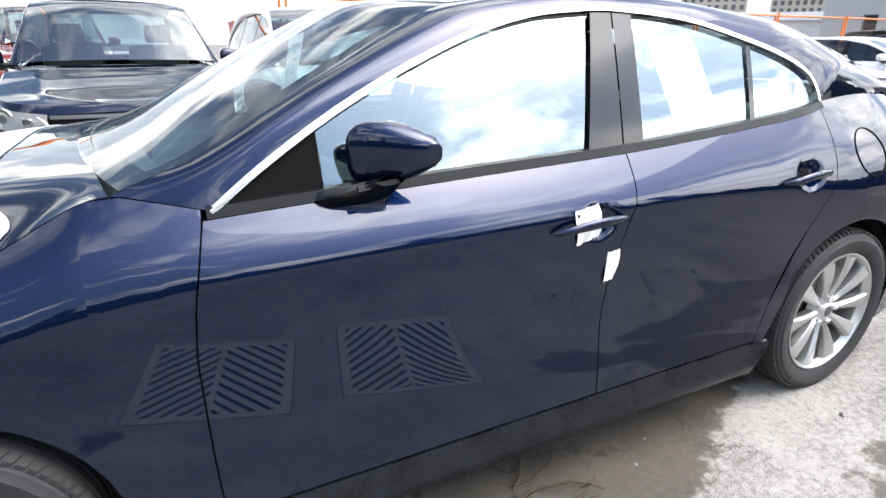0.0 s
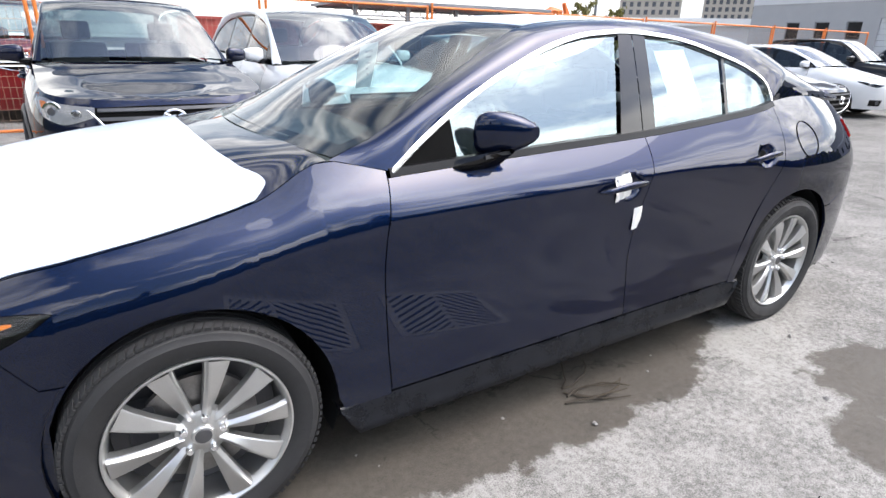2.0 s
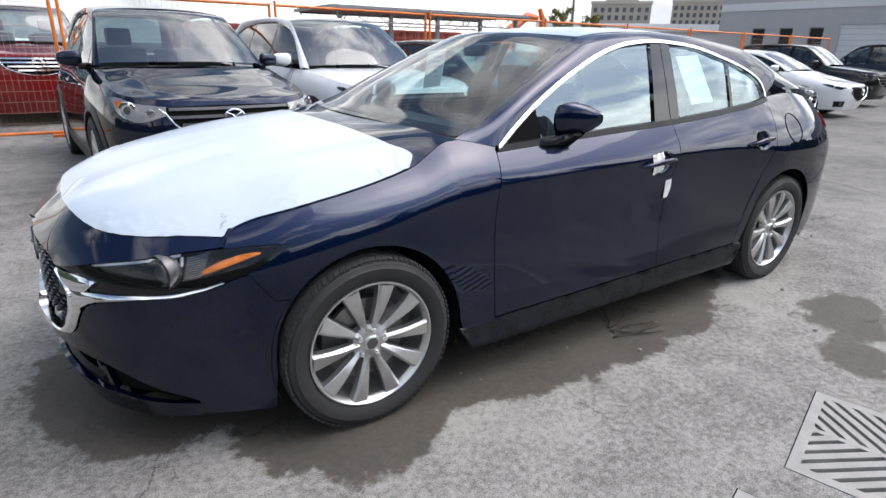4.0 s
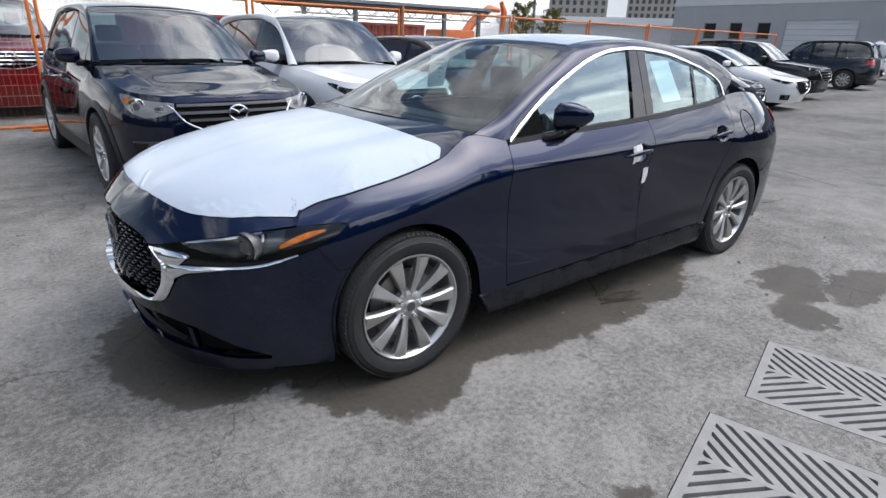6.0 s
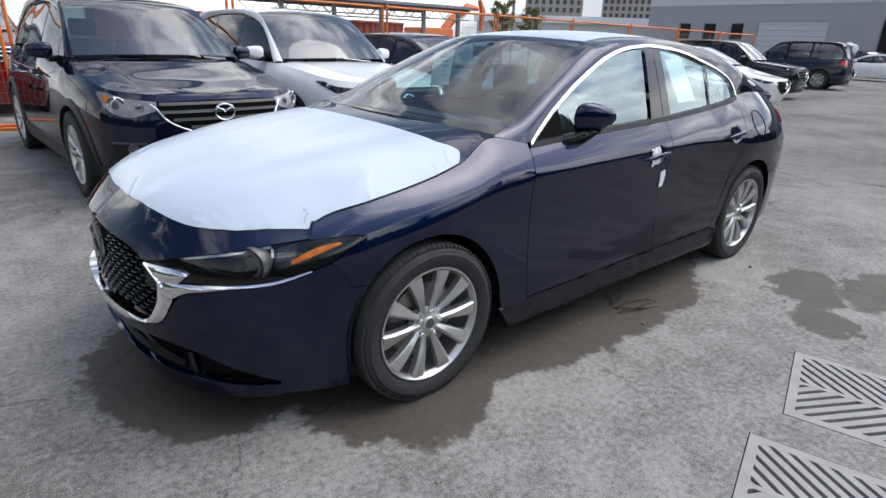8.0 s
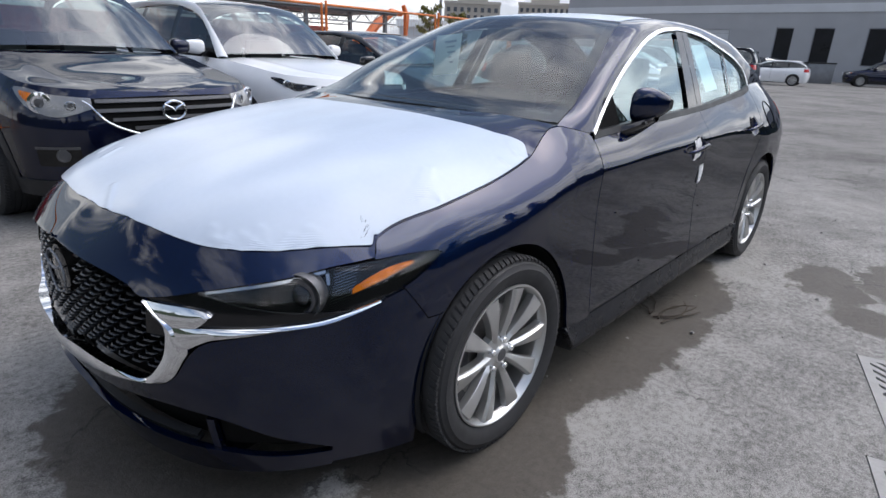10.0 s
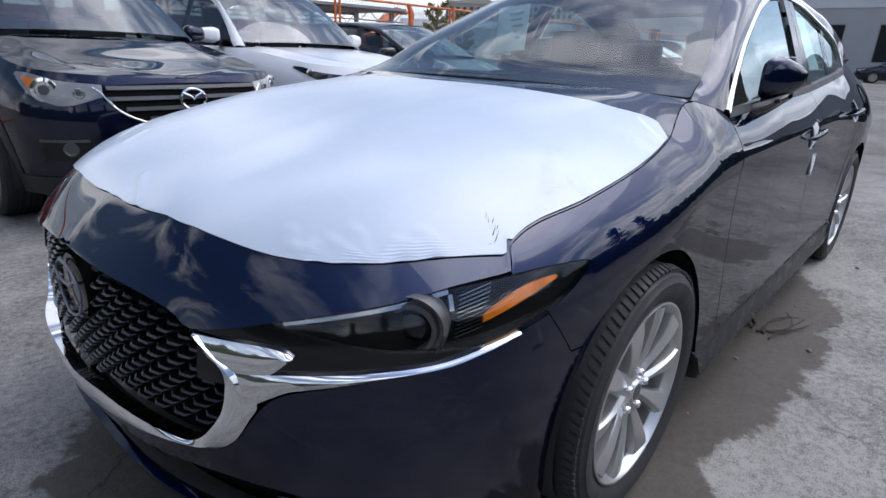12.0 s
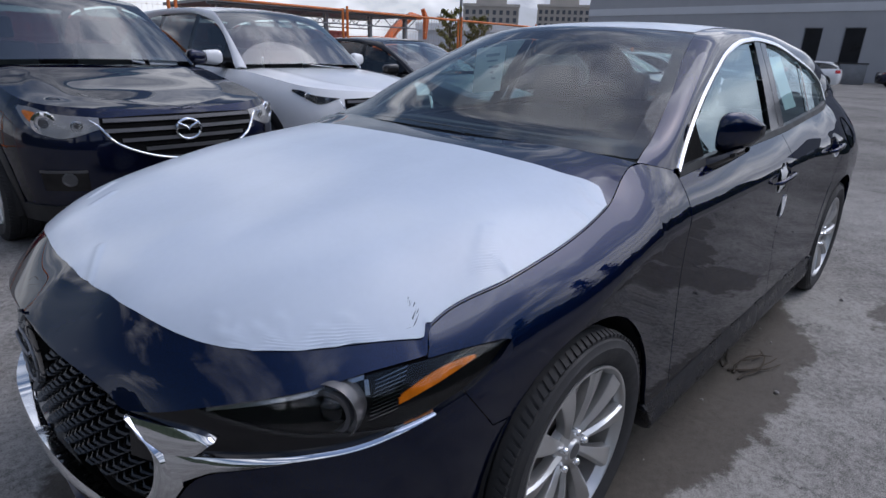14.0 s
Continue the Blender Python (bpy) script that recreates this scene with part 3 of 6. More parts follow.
# rear quarters
quarter_hi = lambda s: A.top(s) if s > A.at(2.62) else belt_z(s) - .012
bm = bmesh.new()
ss = spaced(0, 1, 20)
rows = []
for u in ss:
    row = []
    for k in range(27):
        z = 0.7
        for _ in range(6):
            s = door_r(z) + G + (A.at(2.725) - door_r(z) - G) * u
            lo = arch(s, F1, .372, .30)
            z = lo + (quarter_hi(s) - lo) * k / 26
        row.append(A(s, z))
    rows.append(row)
grid(bm, rows)
panel(bm, A, spaced(A.at(2.725), A.at(3.06), 10, *arch_s(F1, .372)), lambda s: max(arch(s, F1, .372, .3), .58), quarter_hi, 26)
panel(bm, A, spaced(A.at(3.06), A.at(3.36), 8), lambda s: .58 + (s - A.at(3.06)) * .3, quarter_hi, 20)
quarter = part("quarter_panel", finish(bm, CAR_MID, 0.014), M_BLUE, saloon)
flipped(quarter)

# front bumper: skin round the grille, the vents and the lamps
GRILLE_IN = [(S0, .410), (.08, .428), (.16, .436), (.30, .431), (.40, .430), (.44, .446), (.472, .48), (.494, .515), (.503, .55), (.503, .585), (.478, .615), (.439, .646)]
GRILLE_OUT = [(S0, .347), (.08, .372), (.16, .386), (.31, .402), (.42, .420), (.472, .432), (.505, .452), (.527, .478), (.544, .507), (.562, .538), (.548, .568), (.515, .600), (.450, .645)]
grille_lo = spline((0, .412), (.08, .428), (.16, .436), (.30, .431), (.40, .430), (.44, .446), (.472, .48), (.494, .515), (.505, .56))
grille_hi = spline((0, .688), (.138, .684), (.284, .678), (.382, .663), (.42, .646), (.445, .638), (.478, .612), (.505, .580))
wing_lo = spline((0, .350), (.16, .384), (.31, .400), (.42, .418), (.472, .430), (.505, .450), (.527, .476), (.548, .510), (.575, .543), (.60, .560), (.637, .571), (.70, .581), (.763, .591), (.883, .598), (.95, .612), (1.02, .632), (1.045, .641))
vent_hi = spline((0, .330), (.25, .352), (.45, .362), (.56, .350), (.62, .335), (.75, .275), (.90, .212))
vent_lo = spline((0, .255), (.23, .260), (.40, .250), (.59, .236), (.75, .213), (.90, .205))
bumper_lo = lambda s: .155
bump_hi = lambda s: wing_lo(s) - .003 if s < 1.045 else min(lamp_lo(s) - .004, gap_lo(s) - 2 * G) if s < 1.171 else gap_lo(s) - 2 * G
bm = bmesh.new()
panel(bm, A, spaced(S0, .90, 44), lambda s: vent_hi(s) + .004, bump_hi, 8)
panel(bm, A, spaced(.90, 1.245, 14, 1.0, 1.045, 1.099, 1.171), lambda s: max(.155, arch(s, F0, R_ARCH, .155)), lambda s: max(bump_hi(s), arch(s, F0, R_ARCH, .155) + .002), 14)
lip = lambda s, z, pr=0.0: A(s, z, .012 * max(0, 1 - max(0, s - .55) / .4) ** 1.5)
panel(bm, lip, spaced(S0, .90, 30), lambda s: .145, lambda s: vent_lo(s) - .004, 4)
mirrored(bm)
part("front_bumper", finish(bm, CAR_MID, 0.016), M_BLUE, saloon)
bm = bmesh.new()
panel(bm, A, spaced(S0, .915, 24), lambda s: vent_lo(s) - .02, lambda s: vent_hi(s) + .02, 3, -0.06)
mirrored(bm)
part("lower_intake", finish(bm, CAR_MID), M_DARK, saloon, "black lower air intake")
bm = bmesh.new()
for z in (.232, .250):
    panel(bm, A, spaced(S0, .52, 16), lambda s: z, lambda s: z + .007, 1, -0.012)
mirrored(bm)
part("intake_slat", finish(bm, CAR_MID, 0.02), M_PLASTIC, saloon)
bm = bmesh.new()
for s0 in (.575,):
    panel(bm, A, spaced(s0, s0 + .02, 2), lambda s: .232, lambda s: .335, 4, 0.0)
part("vent_blade", finish(bm, CAR_MID, 0.04), M_BLUE, saloon, "blue vent blade")
bm = bmesh.new()
panel(bm, A, spaced(S0, .80, 24), lambda s: .115 + .03 * max(0, s - .5) / .3, lambda s: .150, 2, -0.004)
mirrored(bm)
part("air_dam", finish(bm, CAR_MID, 0.03), M_PLASTIC, saloon, "black plastic air dam")

# grille
bm = bmesh.new()
panel(bm, A, spaced(S0, .52, 24), lambda s: grille_lo(min(s, .505)) - .03, lambda s: grille_hi(min(s, .505)) + .03, 6, -0.055)
mirrored(bm)
grille = part("grille", finish(bm, CAR_MID), M_DARK, saloon, "black mesh grille")
bm = bmesh.new()
k = 0
z = .40
while z < .71:
    t = -.532 + (k % 2) * .028
    while t < .53:
        c = abs(t) + S0
        if c < .503 and grille_lo(min(c, .505)) + .006 < z < grille_hi(min(c, .505)) + .004 and not (abs(t) < .085 and .55 < z < .69):
            h = .0065
            pts = []
            for ds, dz, pr in ((-.029, 0.0042, -.036), (-.013, -.0004, -.022), (.013, -.0004, -.022), (.029, .0042, -.036), (.013, .0022, -.026), (-.013, .0022, -.026)):
                q = A(abs(t + ds) + S0, z + dz, pr)
                pts.append(Vector((q[0], q[1] if t + ds > 0 else -q[1], q[2])))
            vs = [bm.verts.new(p) for p in pts]
            back = [bm.verts.new(p + Vector((.02, 0, 0))) for p in pts]
            bm.faces.new(vs)
            for i in range(6):
                bm.faces.new((vs[i], back[i], back[(i + 1) % 6], vs[(i + 1) % 6]))
        t += .056
    z += .0180
    k += 1
part("grille_mesh", finish(bm), M_MESH, grille, smooth=False)


def chrome_strip(edge_a, edge_b, name, n, lift=.012, both=True, deep=.02):
    """Bright trim between two lines of (s, z) on the shell, domed across."""
    a, b = curve(edge_a, n), curve(edge_b, n)
    rows = []
    for p, q in zip(a, b):
        row = []
        for u, pr in ((0, -deep), (0, lift * .5), (.3, lift * .85), (.62, lift), (1, lift * .5), (1, -deep)):
            row.append(A(max(p[0] + (q[0] - p[0]) * u, S0), p[1] + (q[1] - p[1]) * u, pr))
        rows.append(row)
    bm = bmesh.new()
    grid(bm, rows)
    if both:
        mirrored(bm)
    return part(name, finish(bm, CAR_MID), M_CHROME, saloon)


chrome_strip(GRILLE_IN, GRILLE_OUT, "grille_surround", 70)
cw = chrome_strip([(.439, .647), (.50, .646), (.565, .644), (.605, .638), (.624, .629)], [(.500, .596), (.53, .592), (.560, .594), (.587, .599), (.622, .627)], "chrome_wing", 20, .010, False)
flipped(cw)
cw = chrome_strip([(.500, .594), (.56, .596), (.636, .600), (.764, .604), (.872, .608), (.95, .622), (1.024, .640)], [(.556, .540), (.60, .563), (.637, .574), (.763, .591), (.883, .598), (.95, .612), (1.026, .636)], "chrome_wing", 44, .010, False)
flipped(cw)
bm = bmesh.new()
panel(bm, A, spaced(.44, 1.02, 24), lambda s: wing_lo(max(s, .60)) + .002, lambda s: lamp_lo(max(s, .585)) + .002 if s > .585 else min(.684, hood_edge(s) - .003), 4, -0.006)
gp = part("lamp_surround", finish(bm, CAR_MID, .01), M_GLOSSBLK, saloon, "gloss black panel under the lamp")
flipped(gp)

# badge in the grille: an oval ring and a winged bar
bm = bmesh.new()
base = Vector((-.950, 0, .605))
ring = [base + Vector((.004 * abs(math.cos(a)), .074 * math.cos(a), .060 * math.sin(a))) for a in [2 * math.pi * k / 48 for k in range(49)]]
tube(bm, ring, .0032, 8, False)
part("badge_ring", finish(bm), M_STEEL, saloon, "dull silver oval badge ring")
bm = bmesh.new()
tube(bm, [base + Vector((-.002, y, .012 + .9 * y * y / .07 * .5 if abs(y) < .03 else .012 + (abs(y) - .03) * .55)) for y in [-.066, -.05, -.035, -.015, 0, .015, .035, .05, .066]], .0034, 8)
part("badge_bar", finish(bm), M_STEEL, saloon)
bm = bmesh.new()
lathe(bm, [(0.0, .006), (.06, .006), (.072, .010)], 40, "x", base + Vector((.006, 0, 0)))
part("badge_plate", finish(bm), M_GLOSSBLK, saloon)

# headlamps
lamp = empty("headlight", Matrix.Identity(4))
lamp.parent = saloon
lamp["label"] = "slim projector headlight with amber side reflector"
bm = bmesh.new()
panel(bm, A, spaced(.587, 1.225, 30), lambda s: lamp_lo(s) + .001, lambda s: max(lamp_hi(s), lamp_lo(s)) - .001, 6, 0.002)
part("lens", finish(bm, CAR_MID, .006), M_LENS, lamp, "clear plastic lens")
bm = bmesh.new()
panel(bm, A, spaced(.587, 1.225, 30), lambda s: lamp_lo(s) - .004, lambda s: max(lamp_hi(s), lamp_lo(s)) + .004, 6, -0.045)
part("housing", finish(bm, CAR_MID), M_LAMPIN, lamp, "black housing")
bm = bmesh.new()
c = Vector(A(.828, .661, -.022))
lathe(bm, [(.034, .004), (.037, -.006), (.045, -.006), (.048, .004), (.055, .004), (.058, -.004), (.061, .010), (.058, .04), (.034, .04)], 40, "x", (0, 0, 0), True)
bmesh.ops.transform(bm, matrix=Matrix.Translation(c) @ Matrix.Rotation(radians(28), 4, "Z"), verts=bm.verts)
part("projector_ring", finish(bm), M_BEZEL, lamp, "grey metal projector ring")
bm = bmesh.new()
lathe(bm, [(0, -.012), (.012, -.010), (.024, -.003), (.034, .010)], 36, "x", (0, 0, 0))
bmesh.ops.transform(bm, matrix=Matrix.Translation(c) @ Matrix.Rotation(radians(28), 4, "Z"), verts=bm.verts)
part("projector", finish(bm), M_GLOSSBLK, lamp, "round projector lens")
bm = bmesh.new()
panel(bm, A, spaced(.899, .908, 2), lambda s: lamp_hi(s) - .040, lambda s: lamp_hi(s) - .014, 3, -0.012)
part("reflector", finish(bm, CAR_MID, .02), M_REFL, lamp)
for k in range(11):
    bm = bmesh.new()
    z0 = .640 + k * .0062
    panel(bm, A, spaced(.902 + .002 * k, .958 + .003 * k, 3), lambda s: z0 + (s - .904) * .22, lambda s: z0 + (s - .904) * .22 + .0011, 1, -0.012)
    part("reflector_rib", finish(bm, CAR_MID, .01), M_REFL, lamp)
bm = bmesh.new()
panel(bm, A, spaced(.86, .90, 4), lambda s: lamp_lo(s) + .010, lambda s: lamp_hi(s) - .008, 4, -0.026)
part("inner_bezel", finish(bm, CAR_MID, .02), M_BEZEL, lamp)
bm = bmesh.new()
panel(bm, A, spaced(.962, 1.140, 16), lambda s: .658 + (s - .962) * .29, lambda s: min(.658 + (s - .962) * .29 + .005 + .016 * math.sin(math.pi * min((s - .962) / .20 + .12, 1)) ** .8, lamp_hi(s) - .014), 3, -0.014)
part("amber_reflector", finish(bm, CAR_MID, .01), M_AMBER, lamp, "amber side reflector")
bm = bmesh.new()
panel(bm, A, spaced(.60, .90, 14), lambda s: lamp_hi(s) - .012, lambda s: lamp_hi(s) - .005, 1, -0.010)
part("light_strip", finish(bm, CAR_MID, .01), M_REFL, lamp)
lamp2 = empty("headlight", Matrix.Identity(4))
lamp2.parent = saloon
lamp2["label"] = lamp["label"]
for o in list(lamp.children):
    flipped(o, lamp2)

# bonnet
hood_c = spline((0, .712), (.06, .770), (.14, .824), (.25, .876), (.42, .932), (.62, .976), (.80, 1.002), (.92, 1.016), (1, 1.022))


S_END = A.at(.43)
HOOD_V = np.linspace(S0 / S_END, 1, 4001)


def hood_rim():
    """For each station along the rim: its x and z, half width, and the x of the middle line."""
    e = np.array([A(S_END * v, hood_edge(S_END * v)) for v in HOOD_V])
    return e[:, 0], e[:, 2], -e[:, 1], -.94 + (.345 + .94) * np.maximum(HOOD_V, 0) ** 1.25


RIM = hood_rim()


# the rim as the skin would run on, without the dip at the grille and the step at the lamp
rim_soft = spline((S0, .704), (.284, .692), (.48, .692), (.70, .708), (.90, .735), (1.03, .763), (1.12, .794), (1.28, .830), (A.at(0), .868), (A.at(.22), .915), (A.at(.43), .998))


def hood_skin():
    """A thin plate bent through the rim and the middle line."""
    pts = []
    for s in np.linspace(S0, S_END, 84):
        for sg in ((1,) if s == S0 else (1, -1)):
            q = A(s, rim_soft(s))
            pts.append((q[0], q[1] * sg, q[2], 4e-4))
    for v in np.linspace(.22, 1, 14):
        x, y, z, xc = [float(np.interp(v, HOOD_V, r)) for r in (RIM[0], RIM[2], RIM[1], RIM[3])]
        zc = hood_c((xc + .94) / 1.285)
        for a in (-.8, -.6, -.4, -.2, .2, .4, .6, .8):
            k = abs(a)
            pts.append((x * k**1.7 + xc * (1 - k**1.7), y * a, zc + (z - zc) * (.25 * k**2.5 + .75 * k**5), 1e-3))
    for u in np.linspace(.06, 1, 15):
        pts.append((-.94 + 1.285 * u, 0, hood_c(u), 2e-3))
    p = np.array(pts)
    n = len(p)
    d2 = ((p[:, None, :2] - p[None, :, :2]) ** 2).sum(2)
    k = np.where(d2 > 0, .5 * d2 * np.log(np.maximum(d2, 1e-12)), 0) + np.diag(p[:, 3])
    q = np.c_[np.ones(n), p[:, :2]]
    m = np.block([[k, q], [q.T, np.zeros((3, 3))]])
    w = np.linalg.solve(m, np.r_[p[:, 2], 0, 0, 0])

    def f(x, y):
        r2 = np.maximum((p[:, 0] - x) ** 2 + (p[:, 1] - y) ** 2, 1e-12)
        return float((.5 * r2 * np.log(r2)) @ w[:n] + w[n] + w[n + 1] * x + w[n + 2] * y)
    return f


SKIN = hood_skin()


def hood_point(v, w, rim=1.0):
    ex, ez, yb, xc = [float(np.interp(v, HOOD_V, r)) for r in RIM]
    a = abs(w)
    x, y = ex * a**1.7 + xc * (1 - a**1.7), yb * w
    z = SKIN(x, y)
    if a > .88:
        d = ez - SKIN(ex, yb)
        z += (d * rim if d < 0 else d) * ((a - .88) / .12) ** 2.4
    return (x, y, z)


def hood_grid(nv=120, nw=60):
    return [[hood_point(HOOD_V[0] + (1 - HOOD_V[0]) * i / nv, (k - nw) / nw) for k in range(2 * nw + 1)] for i in range(nv + 1)]


bm = bmesh.new()
grid(bm, hood_grid(nv=120, nw=60))
part("hood", finish(bm, (0, 0, 0), 0.012), M_BLUE, saloon)

# cowl
bm = bmesh.new()
grid(bm, [[(.28 + .14 * abs(y / .7)**2 + dx, y, 1.0 - .02 * abs(y / .7)**2 + dz) for y in np.linspace(-.705, .705, 25)] for dx, dz in ((0.03, -.03), (.10, -.035), (.20, -.01))])
part("cowl", finish(bm, (0, 0, 0), .01), M_PLASTIC, saloon, "black plastic cowl with wipers")

# greenhouse
def glass_y(x, z):
    s = A.at(min(max(x, .45), 3.2))
    zb = belt_z(s) if x < 2.62 else A.top(s)
    h = z - zb
    return -A(s, zb)[1] - .42 * h - .13 * h * h


DLO = [(.605, .966), (.70, 1.031), (.824, 1.106), (.96, 1.178), (1.106, 1.244), (1.294, 1.316), (1.463, 1.36), (1.60, 1.377), (1.762, 1.384), (2.05, 1.361), (2.316, 1.298), (2.47, 1.247), (2.575, 1.195), (2.61, 1.14), (2.615, 1.10)]
d_line = curve(DLO, 90)
D = [(x, -glass_y(x, z) - .002, z) for x, z in d_line]
D2 = D + [A(s, A.top(s)) for s in spaced(A.at(2.64), A.at(3.28), 14)]
W = curve([(0.435, -0.73, 1), (0.52, -0.712, 1.028), (0.6, -0.698, 1.058), (0.8, -0.648, 1.165), (1.02, -0.578, 1.275), (1.15, -0.54, 1.335), (1.267, -0.515, 1.378), (1.5, -0.506, 1.408), (1.8, -0.503, 1.418), (2.1, -0.506, 1.41), (2.4, -0.513, 1.382), (2.6, -0.523, 1.355), (2.85, -.558, 1.278), (3.1, -.603, 1.172), (3.28, -.628, 1.120)], len(D2))
bm = bmesh.new()
rows = []
A_BASE = A(A.at(.58), A.top(A.at(.58)) - .02)
for i_r, (d, w) in enumerate(zip(D2, W)):
    d, w = Vector(d), Vector(w)
    row = []
    for k in range(9):
        u = k / 8
        p = d.lerp(w, u)
        bulge = .16 * (d - w).length * math.sin(math.pi * u)
        row.append(p + Vector((0, -.75, .66)) * bulge)
    if i_r == 0:
        seam = [A(A.at(.605 - .172 * k / 8), hood_edge(A.at(.605 - .172 * k / 8))) for k in range(9)]
        shift = [Vector(q) - p for q, p in zip(seam, row)]
    if i_r < 10:
        row = [p + v * (1 - i_r / 10) ** 2 for p, v in zip(row, shift)]
    rows.append(row)
grid(bm, rows)
rail = part("roof_rail", finish(bm, CAR_MID, .012), M_BLUE, saloon)
flipped(rail)

# roof, windscreen, rear window, boot lid
Wx = lambda x: [float(np.interp(x, W[:, 0], W[:, k])) for k in (1, 2)]


def roof_rows(x0, x1, c0, c1, crown, n=24, m=24, lift=0.0, y_in=0.0):
    rows = []
    for i in range(n + 1):
        u = i / n
        xe = x0 + (x1 - x0) * u
        ye, ze = Wx(xe)
        xc = c0 + (c1 - c0) * u
        row = []
        for k in range(m + 1):
            w = -1 + 2 * k / m
            a = abs(w)
            row.append((xc + (xe - xc) * a**2, (abs(ye) - y_in) * w, ze + crown(u) * (1 - a**2.2) + lift))
        rows.append(row)
    return rows


bm = bmesh.new()
grid(bm, roof_rows(1.272, 2.60, 1.135, 2.72, lambda u: .018 + .010 * math.sin(math.pi * u)))
part("roof", finish(bm, CAR_MID, .012), M_BLUE, saloon)
bm = bmesh.new()
grid(bm, roof_rows(.450, 1.262, .325, 1.125, lambda u: .020 + .007 * u, 24, 28))
part("windshield", finish(bm, CAR_MID), M_GLASS, saloon, "clear windshield")
bm = bmesh.new()
wr = roof_rows(.450, 1.262, .325, 1.125, lambda u: .020 + .007 * u, 24, 28, -.004)
for i in range(len(wr) - 1):
    for k in range(28):
        if i < 2 or i > 22 or k < 1 or k > 26:
            bm.faces.new([bm.verts.new(p) for p in (wr[i][k], wr[i][k + 1], wr[i + 1][k + 1], wr[i + 1][k])])
part("windshield_border", finish(bm, CAR_MID), M_DARK, saloon, "black printed border")
bm = bmesh.new()
grid(bm, roof_rows(2.61, 3.10, 2.73, 3.20, lambda u: .03 * (1 - u) + .03))
part("rear_window", finish(bm, CAR_MID), M_REARGLASS, saloon)
bm = bmesh.new()
rows = []
for i in range(15):
    u = i / 14
    x = 3.11 + .5 * u
    s = A.at(min(x, 3.62))
    e = A(s, A.top(s))
    ye = abs(e[1]) if x < 3.3 else abs(e[1])
    rows.append([(x + .09 * (1 - abs(w)**2), ye * w, A.top(s) + .02 * (1 - abs(w)**2.5) + .012 * max(0, (u - .75) / .25)) for w in np.linspace(-1, 1, 21)])
grid(bm, rows)
part("trunk_lid", finish(bm, (1.3, 0, 0), .014), M_BLUE, saloon)

# rear bumper and tail lamps
bm = bmesh.new()
panel(bm, A, spaced(A.at(2.98), A.at(3.08), 5, *arch_s(F1, .372)), lambda s: max(.22, arch(s, F1, .372, .22)), lambda s: max(.575, arch(s, F1, .372, .22) + .002), 10)
panel(bm, A, spaced(A.at(3.08), A.at(3.36), 8), lambda s: .22, lambda s: .575 + (s - A.at(3.06)) * .3, 12)
panel(bm, A, spaced(A.at(3.36), A.end, 16), lambda s: .22, lambda s: A.top(s), 18)
mirrored(bm)
part("rear_bumper", finish(bm, CAR_MID, .014), M_BLUE, saloon)
bm = bmesh.new()
panel(bm, A, spaced(A.at(3.36), A.end - .1, 14), lambda s: .15, lambda s: .235, 2, -.01)
mirrored(bm)
part("rear_valance", finish(bm, CAR_MID, .01), M_PLASTIC, saloon, "black lower valance")
bm = bmesh.new()
panel(bm, A, spaced(A.at(3.33), A.at(3.62), 12), lambda s: .90 - .02 * (s - A.at(3.3)), lambda s: .985, 5, 0.008)
tl = part("tail_light", finish(bm, CAR_MID, .02), M_REDL, saloon, "red tail light")
flipped(tl)

# satin trim round the side windows, black belt moulding
bm = bmesh.new()
rows = []
for i, (x, z) in enumerate(d_line):
    a, b = d_line[max(i - 1, 0)], d_line[min(i + 1, len(d_line) - 1)]
    t = (np.array(b) - np.array(a)) / np.linalg.norm(np.array(b) - np.array(a))
    n_in = np.array((t[1], -t[0]))
    row = []
    w = .0155
    for o, pr in ((0, -.01), (.0, .004), (.4, .008), (.92, .006), (1, -.012)):
        px, pz = x + n_in[0] * w * o, z + n_in[1] * w * o
        row.append((px, -glass_y(px, pz) - pr, pz))
    rows.append(row)
grid(bm, rows)
trim = part("window_trim", finish(bm, CAR_MID), M_SATIN, saloon, "bright satin trim strip")
flipped(trim)
bm = bmesh.new()
rows = []
for x in np.linspace(.60, 2.612, 60):
    z = belt_z(A.at(x))
    rows.append([(x, -glass_y(x, z - .012) + .004, z - .012), (x, -glass_y(x, z - .010) - .007, z - .010), (x, -glass_y(x, z + .012) - .006, z + .012), (x, -glass_y(x, z + .014) + .012, z + .014)])
grid(bm, rows)
bl = part("belt_molding", finish(bm, CAR_MID), M_SILL, saloon)
flipped(bl)


def dlo_top(x):
    i = d_line[:, 0].argmax()
    return float(np.interp(x, d_line[:i + 1, 0], d_line[:i + 1, 1]))


def side_pane(name, x0, x1, slant, material, parent, inset=0.012, top_in=.02, n=16, m=10, label=""):
    """A pane of the side glass between lines x0(z), x1(z)."""
    rows = []
    for i in range(n + 1):
        row = []
        for k in range(m + 1):
            z = 1.1
            for _ in range(6):
                x = x0(z) + (x1(z) - x0(z)) * i / n
                zl = belt_z(A.at(x))
                z = zl + (max(dlo_top(x) - top_in, zl + .002) - zl) * k / m
            row.append((x, -glass_y(x, z) + inset, z))
        rows.append(row)
    bm = bmesh.new()
    grid(bm, rows)
    return part(name, finish(bm, CAR_MID), material, parent, label)


